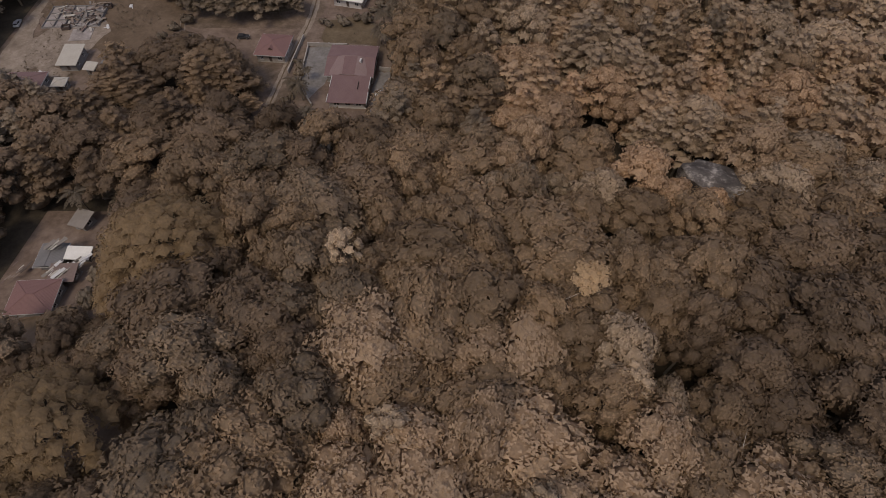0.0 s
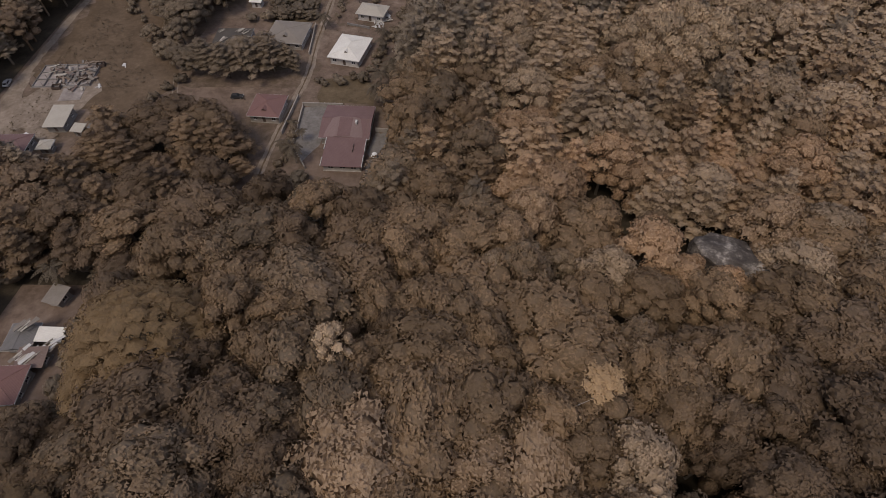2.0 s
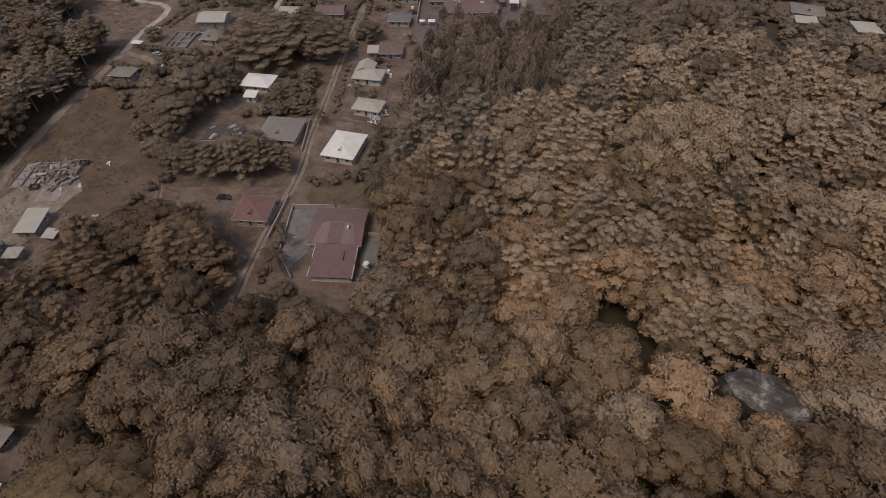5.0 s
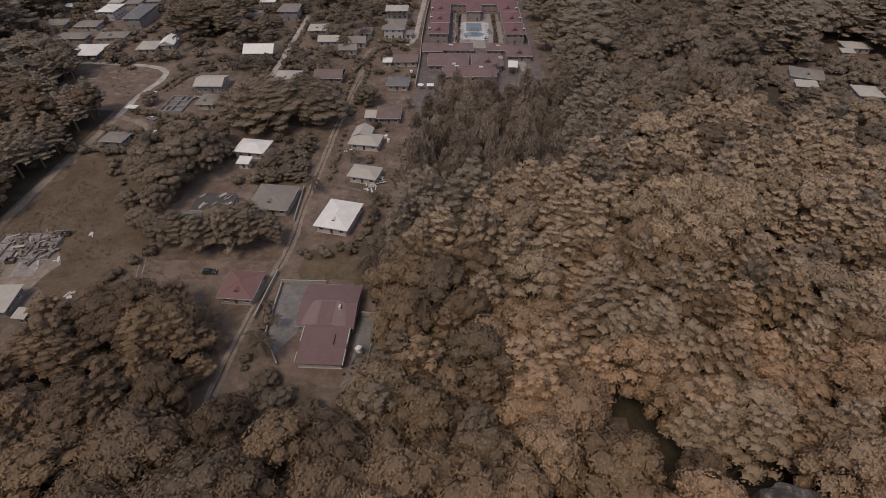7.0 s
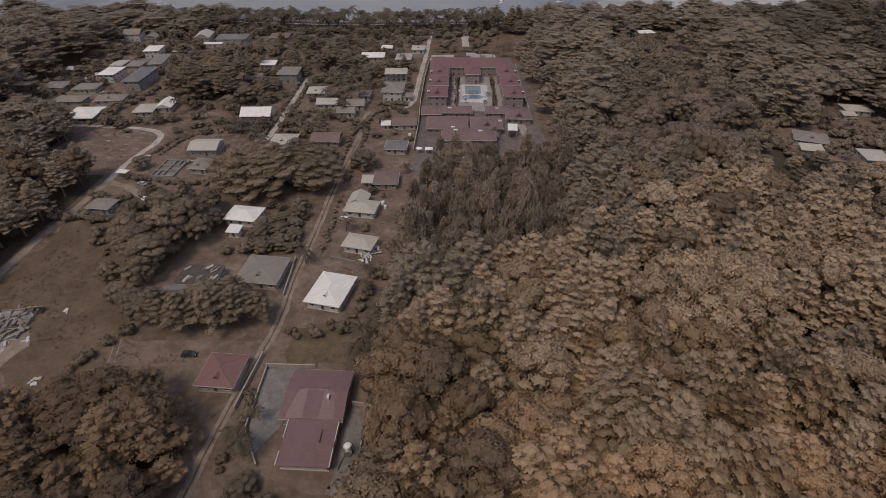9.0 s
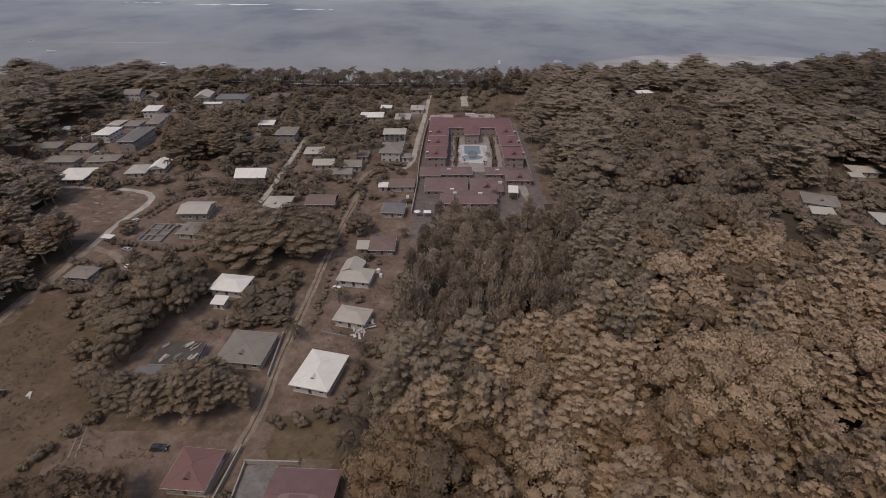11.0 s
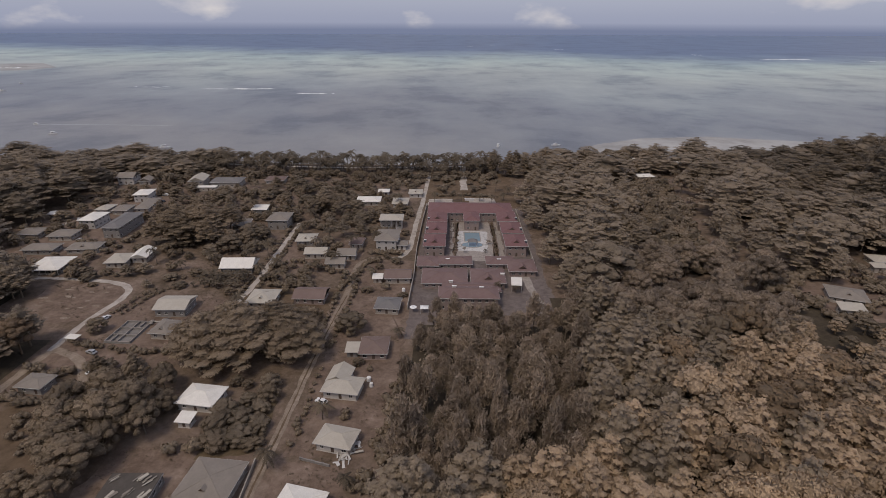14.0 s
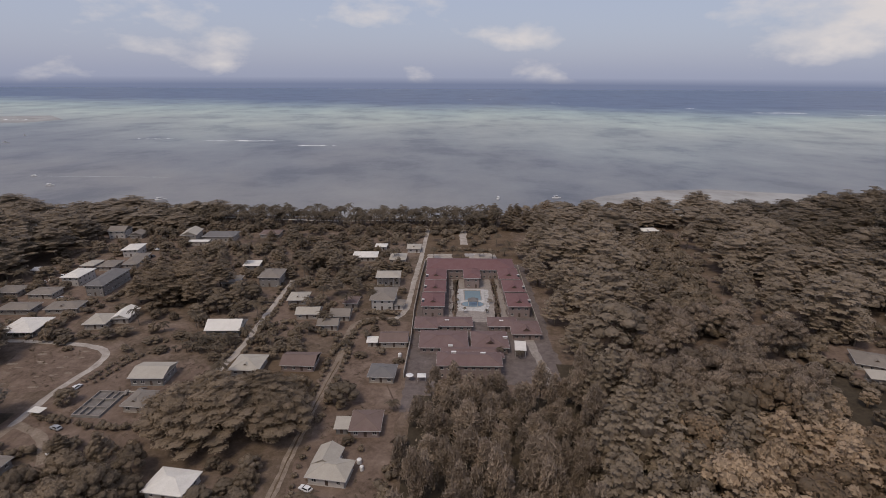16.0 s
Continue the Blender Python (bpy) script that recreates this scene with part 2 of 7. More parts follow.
POOL = plain_mat("pool_water", (0.20, 0.275, 0.315), 0.15, 0.0, 0.5)
FOAM = plain_mat("sea_foam", (0.85, 0.86, 0.87), 0.8)


def sea_mat():
    m, n, l, b = shader("lagoon_water", 0.35, 0.12)
    pos = place_node(n)
    sep = n.new("ShaderNodeSeparateXYZ")
    l.new(pos, sep.inputs[0])
    mp = n.new("ShaderNodeMapping")
    mp.inputs["Scale"].default_value = (0.0022, 0.0012, 1)
    l.new(pos, mp.inputs["Vector"])
    broad = noise_node(n, l, mp.outputs["Vector"], 1.0, 7.0, 0.62)
    # distance off shore, made uneven along the coast
    far = n.new("ShaderNodeMath")
    far.operation = "MULTIPLY_ADD"
    l.new(broad, far.inputs[0])
    far.inputs[1].default_value = 1150.0
    lean = n.new("ShaderNodeMath")
    lean.operation = "MULTIPLY_ADD"
    l.new(sep.outputs["X"], lean.inputs[0])
    lean.inputs[1].default_value = 0.22
    l.new(sep.outputs["Y"], lean.inputs[2])
    l.new(lean.outputs[0], far.inputs[2])
    rng = n.new("ShaderNodeMapRange")
    rng.inputs["From Min"].default_value, rng.inputs["From Max"].default_value = 1150.0, 3600.0
    l.new(far.outputs[0], rng.inputs["Value"])
    depth = ramp_node(n, l, rng.outputs["Result"], [
        (0.0, (0.225, 0.215, 0.21)), (0.06, (0.195, 0.196, 0.204)), (0.13, (0.205, 0.213, 0.223)), (0.20, (0.270, 0.288, 0.283)),
        (0.30, (0.345, 0.368, 0.335)), (0.43, (0.39, 0.437, 0.388)), (0.55, (0.33, 0.40, 0.37)), (0.67, (0.18, 0.235, 0.285)), (0.80, (0.075, 0.113, 0.20))])
    mp2 = n.new("ShaderNodeMapping")
    mp2.inputs["Scale"].default_value = (0.0075, 0.0058, 1)
    l.new(pos, mp2.inputs["Vector"])
    weed = noise_node(n, l, mp2.outputs["Vector"], 1.0, 8.0, 0.68)
    mott = ramp_node(n, l, weed, [(0.38, (0.44, 0.48, 0.57)), (0.48, (0.9, 0.92, 0.95)), (0.66, (1.3, 1.3, 1.25))])
    l.new(blend(n, l, 0.7, depth, mott, "MULTIPLY"), b.inputs["Base Color"])
    rip = noise_node(n, l, pos, 0.25, 6.0, 0.7)
    bump_node(n, l, rip, b, 0.25, 0.5)
    return m


SEA = sea_mat()
WET_SAND = dirt_mat("wet_sand", [(0.3, (0.27, 0.26, 0.25)), (0.7, (0.42, 0.40, 0.375))], 0.05, 0.012, 0.6)
LEAF_OLIVE = leaf_mat("olive_leaf", (0.210, 0.139, 0.074), (0.262, 0.174, 0.094), (0.310, 0.207, 0.113))
# Tan leaves carry the sunlit break in the clouds as colour, not light.
LEAF_SUNLIT = leaf_mat("sunlit_tan_leaf", (0.275, 0.202, 0.138), (0.405, 0.297, 0.203), (0.506, 0.371, 0.254))
# Distance haze put into the colour: far crowns are greyed.
LEAF_FAR = leaf_mat("woodland_leaf", (0.183, 0.144, 0.106), (0.262, 0.206, 0.152), (0.328, 0.258, 0.190), 0.06)
LEAF_DEEP = leaf_mat("deep_leaf", (0.105, 0.070, 0.045), (0.190, 0.128, 0.082), (0.280, 0.190, 0.123))
LEAF_WEED = leaf_mat("weed_leaf", (0.085, 0.063, 0.042), (0.135, 0.100, 0.067), (0.200, 0.150, 0.102))
LEAF_VILLAGE = leaf_mat("village_leaf", (0.129, 0.100, 0.071), (0.215, 0.166, 0.119), (0.301, 0.232, 0.167))
LEAF_ROSE = leaf_mat("rose_leaf", (0.270, 0.186, 0.120), (0.415, 0.286, 0.184), (0.539, 0.372, 0.239))
# Crown shade painted in: inner masses darker than leaves, woodland_leaf's lifted for haze.
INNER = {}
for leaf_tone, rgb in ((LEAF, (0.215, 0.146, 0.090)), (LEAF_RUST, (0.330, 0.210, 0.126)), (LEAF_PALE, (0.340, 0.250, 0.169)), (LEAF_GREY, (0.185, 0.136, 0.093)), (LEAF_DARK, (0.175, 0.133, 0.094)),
                       (NEEDLE, (0.215, 0.164, 0.124)), (LEAF_SUNLIT, (0.280, 0.204, 0.138)), (LEAF_FAR, (0.285, 0.226, 0.170)), (LEAF_ROSE, (0.290, 0.192, 0.119)), (LEAF_DEEP, (0.155, 0.106, 0.069)), (LEAF_VILLAGE, (0.190, 0.149, 0.110))):
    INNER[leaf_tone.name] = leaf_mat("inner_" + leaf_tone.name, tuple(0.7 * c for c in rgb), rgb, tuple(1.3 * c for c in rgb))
DARK_FLOOR = dirt_mat("dark_floor", [(0.3, (0.040, 0.031, 0.022)), (0.7, (0.085, 0.066, 0.046))], 1.2, 0.2)


# ---- mesh helpers ----
def mesh_of(name, verts, faces, mat, smooth=False):
    me = bpy.data.meshes.new(name)
    me.from_pydata([tuple(v) for v in verts], [], [tuple(f) for f in faces])
    if mat:
        me.materials.append(mat)
    if smooth:
        me.polygons.foreach_set("use_smooth", [True] * len(me.polygons))
    me.update()
    return me


def hang(name, me, parent=None, label="", m=None):
    ob = new(name, me)
    if parent is not None:
        ob.parent = parent
    if m is not None:
        ob.matrix_basis = m
    if label:
        tagged(ob, label)
    return ob


class Solid:
    """Boxes, prisms and tubes gathered into one mesh."""

    def __init__(self):
        self.v, self.f = [], []

    def add(self, verts, faces):
        k = len(self.v)
        self.v += [tuple(p) for p in verts]
        self.f += [tuple(k + i for i in f) for f in faces]
        return self

    def box(self, x0, x1, y0, y1, z0, z1, m=None):
        p = [Vector((x, y, z)) for z in (z0, z1) for x, y in ((x0, y0), (x1, y0), (x1, y1), (x0, y1))]
        if m is not None:
            p = [m @ q for q in p]
        return self.add(p, [(3, 2, 1, 0), (4, 5, 6, 7), (0, 1, 5, 4), (1, 2, 6, 5), (2, 3, 7, 6), (3, 0, 4, 7)])

    def tube(self, pts, radii, n=7, cap=True):
        rings = []
        for i, p in enumerate(pts):
            p = Vector(p)
            a = Vector(pts[min(i + 1, len(pts) - 1)]) - Vector(pts[max(i - 1, 0)])
            q = a.to_track_quat("Z", "Y")
            rings.append([p + q @ Vector((radii[i] * math.cos(2 * math.pi * k / n), radii[i] * math.sin(2 * math.pi * k / n), 0)) for k in range(n)])
        fs = [(i * n + k, i * n + (k + 1) % n, (i + 1) * n + (k + 1) % n, (i + 1) * n + k) for i in range(len(pts) - 1) for k in range(n)]
        if cap:
            fs += [tuple(reversed(range(n))), tuple((len(pts) - 1) * n + k for k in range(n))]
        return self.add([v for r in rings for v in r], fs)

    def prism(self, outline, z0, z1):
        n = len(outline)
        return self.add([(x, y, z0) for x, y in outline] + [(x, y, z1) for x, y in outline],
                        [tuple(reversed(range(n))), tuple(range(n, 2 * n))] + [(i, (i + 1) % n, n + (i + 1) % n, n + i) for i in range(n)])

    def mesh(self, name, mat, smooth=False):
        return mesh_of(name, self.v, self.f, mat, smooth)


def thing(name, label, category, x, y, z=0.0, yaw=0.0, group="", kind=""):
    return tagged(hang(name, None, None, "", pose(x, y, z, 0, 0, yaw)), label, category, group, kind)


# ---- ground, sea ----
def soft(a):
    a = min(1.0, max(0.0, a))
    return a * a * (3 - 2 * a)


def shore(x):
    """The y of the waterline at x."""
    return 545 + 0.16 * max(0, x) + 0.00022 * min(0, x + 60) ** 2 * 0.5 + 6 * math.sin(x / 60)


def ground_z(x, y):
    hill = 15.0 * soft((118 - y) / 105) * (0.45 + 0.55 * soft((x + 112) / 75))
    fall = 0.0 if y < shore(x) - 26 else -3.2 * soft((y - shore(x) + 26) / 40)
    return hill + fall


def axis(lo, hi, fine0, fine1, step, out=8):
    a = list(np.arange(fine0, fine1 + 0.1, step))
    left = [fine0 - (fine0 - lo) * (k / out) ** 2 for k in range(out, 0, -1)]
    right = [fine1 + (hi - fine1) * (k / out) ** 2 for k in range(1, out + 1)]
    return left + a + right


gx, gy = axis(-4500, 4500, -460, 460, 8), axis(-4500, 700, -40, 640, 8, 6)
gv = [(x, y, ground_z(x, y)) for y in gy for x in gx]
nx = len(gx)
gf = [(j * nx + i, j * nx + i + 1, (j + 1) * nx + i + 1, (j + 1) * nx + i) for j in range(len(gy) - 1) for i in range(nx - 1)]
tagged(new("ground", mesh_of("ground", gv, gf, GROUND, True)), "brown dry soil and thin grass sloping to the coast", "ground", kind="structure")

sx, sy = [-6000, -3000, -1500, -700, -300, 0, 300, 700, 1500, 3000, 6000], [520, 560, 620, 700, 900, 1200, 1700, 2400, 3400, 5200, 7500]
sv = [(x, y, -1.0) for y in sy for x in sx]
sf = [(j * 11 + i, j * 11 + i + 1, (j + 1) * 11 + i + 1, (j + 1) * 11 + i) for j in range(10) for i in range(10)]
tagged(new("sea", mesh_of("sea", sv, sf, SEA)), "shallow grey-blue lagoon with turquoise reef flats", "sea", kind="structure")


def strip(name, pts, width, mat, label, lift=0.03, category="road", wob=0.12):
    """A track along a line on the ground, with a slightly uneven edge."""
    rnd = random.Random(name + str(pts[0]))
    fine = []
    for (x0, y0), (x1, y1) in zip(pts, pts[1:]):
        k = max(1, int(math.hypot(x1 - x0, y1 - y0) / 1.8))
        fine += [(x0 + (x1 - x0) * i / k, y0 + (y1 - y0) * i / k) for i in range(k)]
    fine.append(pts[-1])
    for _ in range(14):
        fine = [fine[0]] + [tuple((a + 2 * b + c) / 4 for a, b, c in zip(p, q, r)) for p, q, r in zip(fine, fine[1:], fine[2:])] + [fine[-1]]
    v, f = [], []
    for i, (x, y) in enumerate(fine):
        x0, y0 = fine[max(0, i - 1)]
        x1, y1 = fine[min(len(fine) - 1, i + 1)]
        d = math.hypot(x1 - x0, y1 - y0) or 1
        nxx, nyy = -(y1 - y0) / d, (x1 - x0) / d
        for k in (-0.5, -0.17, 0.17, 0.5):
            w = width * k * (1 + (rnd.uniform(-wob, wob) + 0.3 * noise.noise(Vector((x * 0.22, y * 0.22, k * 9))) if abs(k) == 0.5 else 0))
            px, py = x + nxx * w, y + nyy * w
            v.append((px, py, max(ground_z(px, py), 0) + lift + (0.03 if abs(k) < 0.3 else 0)))
    for i in range(len(fine) - 1):
        for k in range(3):
            a = 4 * i + k
            f.append((a, a + 1, a + 5, a + 4)[::-1])
    return tagged(new(name, mesh_of(name, v, f, mat, True)), label, category, kind="structure")


def patch(name, outline, mat, label, lift=0.02, category="ground", flat=None):
    """A bare or grassy area with a wavering outline, lying on the ground."""
    rnd = random.Random(name + str(outline[0]))
    pts = []
    jit = min(0.9, 0.05 * max(max(p[0] for p in outline) - min(p[0] for p in outline), max(p[1] for p in outline) - min(p[1] for p in outline)))
    for (x0, y0), (x1, y1) in zip(outline, outline[1:] + outline[:1]):
        k = max(2, int(math.hypot(x1 - x0, y1 - y0) / 3))
        for i in range(k):
            pts.append((x0 + (x1 - x0) * i / k + rnd.uniform(-jit, jit), y0 + (y1 - y0) * i / k + rnd.uniform(-jit, jit)))
    cx, cy = sum(p[0] for p in pts) / len(pts), sum(p[1] for p in pts) / len(pts)
    if mat in (YARD, GRASS, SANDY, PALE_TRACK):
        grow = [1 + 0.16 * noise.noise(Vector((x * 0.11, y * 0.11, 3.0))) + 0.07 * noise.noise(Vector((x * 0.45, y * 0.45, 7.0))) for x, y in pts]
        pts = [(cx + (x - cx) * k, cy + (y - cy) * k) for (x, y), k in zip(pts, grow)]
    n = len(pts)
    v = [(x, y, ground_z(x, y) + lift) for x, y in pts] + [(cx + (x - cx) / 2, cy + (y - cy) / 2, ground_z(cx + (x - cx) / 2, cy + (y - cy) / 2) + lift) for x, y in pts] + [(cx, cy, ground_z(cx, cy) + lift)]
    if flat is not None:
        v = [(x, y, flat) for x, y, z in v]
    f = [(i, (i + 1) % n, n + (i + 1) % n, n + i) for i in range(n)] + [(n + i, n + (i + 1) % n, 2 * n) for i in range(n)]
    return tagged(new(name, mesh_of(name, v, f, mat)), label, category, kind="structure")


patch("beach", [(-430, 552), (-300, 538), (-190, 520), (-100, 512), (0, 520), (60, 532), (160, 560), (330, 588), (420, 600), (420, 625), (330, 606), (160, 577), (60, 560), (0, 547), (-100, 540), (-190, 541), (-300, 556), (-430, 572)], BEACH, "pale sand beach behind the palms", 0.15, "beach")
strip("road", [(-57.5, 100), (-57.1, 117.6), (-56.5, 128.6), (-55.5, 139.6), (-54.2, 150.4), (-52.5, 160), (-51.5, 172), (-52.4, 187.7), (-51.9, 201), (-51.4, 215), (-51.2, 241), (-49.9, 274), (-48.4, 295), (-49.9, 320), (-49.5, 328), (-46, 335), (-38, 337), (-30, 336)], 2.7, SANDY, "narrow pale sandy village road", 0.06)
strip("verge", [(-57.5, 100), (-57.1, 117.6), (-56.5, 128.6), (-55.5, 139.6), (-54.2, 150.4), (-52.5, 160), (-51.5, 172), (-52.4, 187.7), (-51.9, 201), (-51.4, 215), (-51.2, 241), (-49.9, 274), (-48.4, 295)], 0.5, GRASS, "dry grass strip between the wheel tracks", 0.12, "verge", 0.5)
strip("road", [(-30, 336), (-25.5, 343), (-25.2, 365), (-25, 384), (-23.9, 422), (-23.4, 460), (-23, 500)], 2.8, PALE_TRACK, "pale sandy lane beside the resort wall", 0.07)
strip("road", [(-149, 120), (-149, 150), (-149.5, 187), (-149.8, 206), (-148.7, 221), (-147.6, 249)], 3.0, SANDY, "dim brown earth track along the wood", 0.06)
strip("road", [(-147.6, 249), (-148.3, 271), (-143.8, 291), (-147.2, 301), (-161, 305), (-185, 306.8), (-215, 308)], 2.8, PALE_TRACK, "pale curving dirt road round a field", 0.06)
strip("road", [(-94.3, 384), (-93.3, 353), (-92.9, 324), (-92.3, 303), (-94.8, 286), (-97, 262)], 2.8, PALE_TRACK, "straight concrete track between gardens", 0.06)
strip("road", [(-148.4, 166.8), (-147.8, 155.7), (-141.8, 146), (-134, 138), (-124, 134)], 4.0, SANDY, "curved sandy track by a building site", 0.09)
strip("road", [(-124, 232), (-134, 246), (-147, 250)], 3.2, SANDY, "sandy side track by a hedge", 0.08)
patch("field", [(-146, 165), (-146, 219), (-111, 222), (-109, 204), (-95, 160), (-101, 141), (-118, 146), (-130, 158)], GRASS, "dry grass field beside the road")
patch("field", [(-184, 290), (-183, 304), (-152, 302), (-147, 291), (-150, 268), (-165, 268)], YARD, "bare brown field with pale spoil patches")
patch("yard", [(-92, 161), (-56, 161), (-57, 145), (-85, 146)], YARD, "bare reddish yard in front of a house", 0.04)
patch("yard", [(-50, 151.5), (-36, 151), (-21, 139), (-23, 118), (-43, 120), (-48, 133)], YARD, "bare walled yard around the maroon house", 0.04)
patch("yard", [(-25.5, 141), (-21, 140.5), (-22, 128), (-23.5, 117), (-27, 117), (-26, 128)], CONCRETE, "grey concrete strip beside the maroon house", 0.07)
patch("yard", [(-49.5, 152), (-42, 152), (-42, 134), (-45, 126), (-49, 134)], CONCRETE, "grey concrete court of the maroon house", 0.07)
patch("yard", [(-49, 168), (-49, 200), (-29, 200), (-27, 170)], YARD, "bare soil around the white-roofed house", 0.04)
patch("yard", [(-47.5, 202), (-47.5, 262), (-20, 262), (-20, 202)], YARD, "bare sandy plots between houses", 0.045)
patch("yard", [(-96, 176), (-96, 204), (-56, 204), (-56, 178)], YARD, "bare soil around grey-roofed houses", 0.04)
patch("yard", [(-150, 238), (-150, 290), (-100, 290), (-100, 240)], YARD, "bare reddish plots with a building site", 0.03)
patch("yard", [(-95, 270), (-95, 300), (-53, 300), (-53, 268)], GRASS, "dry lawn between small houses", 0.03)
patch("yard", [(-46, 262), (-46, 332), (-21, 332), (-21, 262)], YARD, "bare sandy plots beside the resort wall", 0.035)
patch("yard", [(-148, 150), (-130, 168), (-120, 158), (-124, 140), (-148, 134)], SANDY, "trampled pale building yard", 0.05)
patch("yard", [(-108, 46), (-108, 84), (-82, 84), (-78, 50)], YARD, "bare yard among low sheds", 0.05)
patch("resort_forecourt", [(-20, 262), (-20, 325), (-8, 325), (-8, 262)], TARMAC, "worn reddish paved forecourt", 0.06, "pavement")
patch("resort_courtyard", [(-4, 334), (-4, 396), (24, 396), (24, 334)], PAVING, "pale paved courtyard round the pool", 0.06, "pavement")
patch("resort_grounds", [(-20, 326), (-20, 415), (40, 415), (42, 280), (10, 280), (-7, 326)], TARMAC, "paved resort grounds", 0.05, "pavement")
patch("lawn", [(-24, 420), (-24, 500), (40, 500), (40, 420)], GRASS, "open dry garden behind the resort", 0.03)
patch("yard", [(148, 272), (148, 318), (188, 322), (200, 280)], YARD, "bare garden round forest-edge houses", 0.05)
LAWN = dirt_mat("rough_lawn", [(0.3, (0.090, 0.065, 0.040)), (0.5, (0.122, 0.088, 0.055)), (0.7, (0.160, 0.117, 0.077))], 0.9, 0.12)
patch("lawn", [(-46, 154), (-46, 167), (-38, 169), (-29, 166), (-27, 154)], LAWN, "short brown lawn below the white-roofed house", 0.06)
patch("lawn", [(-92, 171), (-90, 178), (-62, 177), (-56, 172)], LAWN, "rough lawn under garden trees", 0.055)
patch("lawn", [(-72, 199), (-72, 222), (-56, 224), (-56, 203)], LAWN, "rough lawn behind a white-roofed house", 0.055)
strip("path", [(4, 455), (3.2, 470), (3.4, 500), (3.6, 522)], 5.0, PALE_TRACK, "pale path from the garden to the beach", 0.08)
patch("forecourt", [(-20, 422), (-20, 434), (-4, 435), (-3, 424)], PALE_TRACK, "pale gravel court behind the resort", 0.07)
patch("forecourt", [(8, 424), (8, 436), (24, 437), (26, 424)], PALE_TRACK, "pale gravel court behind the resort", 0.07)
for dx in (-0.8, 0.8):
    strip("track", [(-96.5 + dx, 166), (-95.4 + dx, 161), (-93.6 + dx, 156), (-92.6 + dx, 152.5)], 0.4, SANDY, "pale wheel rut across a yard", 0.09)
patch("clearing", [(94, 330), (104, 380), (116, 430), (128, 484), (156, 484), (142, 410), (136, 345)], GRASS, "overgrown clearing with low plants and palms", 0.04)
patch("yard", [(-235, 320), (-235, 420), (-180, 430), (-180, 322)], YARD, "bare plots among grey-roofed houses", 0.03)
patch("yard", [(-95, 320), (-95, 362), (-50, 362), (-50, 320)], YARD, "small gardens between cottages", 0.03)
rnd = random.Random(77)
for k in range(24):
    cx, cy, cr, ca = rnd.uniform(-180, -152), rnd.uniform(271, 300), rnd.uniform(0.3, 0.9), rnd.uniform(-0.4, 0.4)
    patch("spoil", [(cx + cr * 2.6 * math.cos(q * 0.785) + ca * cr * math.sin(q * 0.785), cy + cr * math.sin(q * 0.785) * rnd.uniform(0.6, 1.2)) for q in range(8)], SANDY, "thin pale spoil streak on a bare field", 0.05)
patch("sand_flat", [(112, 590), (135, 618), (187, 650), (262, 664), (340, 645), (420, 634), (520, 640), (520, 612), (420, 600), (330, 588), (200, 575)], WET_SAND, "pale shallow sand flat off the beach", 0.15, "beach", -0.94)
patch("sand_bank", [(-1420, 1560), (-1180, 1640), (-1040, 1500), (-1064, 1400), (-1300, 1380)], WET_SAND, "pale sand bank on the reef flat", 0.2, "beach", -0.9)
for px in (-2.4, 18.8):
    patch("planting_bed", [(px, 338), (px + 2.2, 338), (px + 2.2, 390), (px, 390)], YARD, "brown planted bed beside the court", 0.09)


# ---- houses ----
def wall_run(s, length, height, thick, holes, m):
    """A wall along local x from 0 to length, pierced by holes (x0, x1, z0, z1)."""
    xs = sorted({0, length, *[h[0] for h in holes], *[h[1] for h in holes]})
    zs = sorted({0, height, *[h[2] for h in holes], *[h[3] for h in holes]})
    for x0, x1 in zip(xs, xs[1:]):
        run = None
        for z0, z1 in zip(zs, zs[1:]):
            cx, cz = (x0 + x1) / 2, (z0 + z1) / 2
            gap = any(a < cx < b and c < cz < d for a, b, c, d in holes)
            if gap:
                if run:
                    s.box(x0, x1, 0, thick, run[0], run[1], m)
                run = None
            else:
                run = (run[0], z1) if run else (z0, z1)
        if run:
            s.box(x0, x1, 0, thick, run[0], run[1], m)


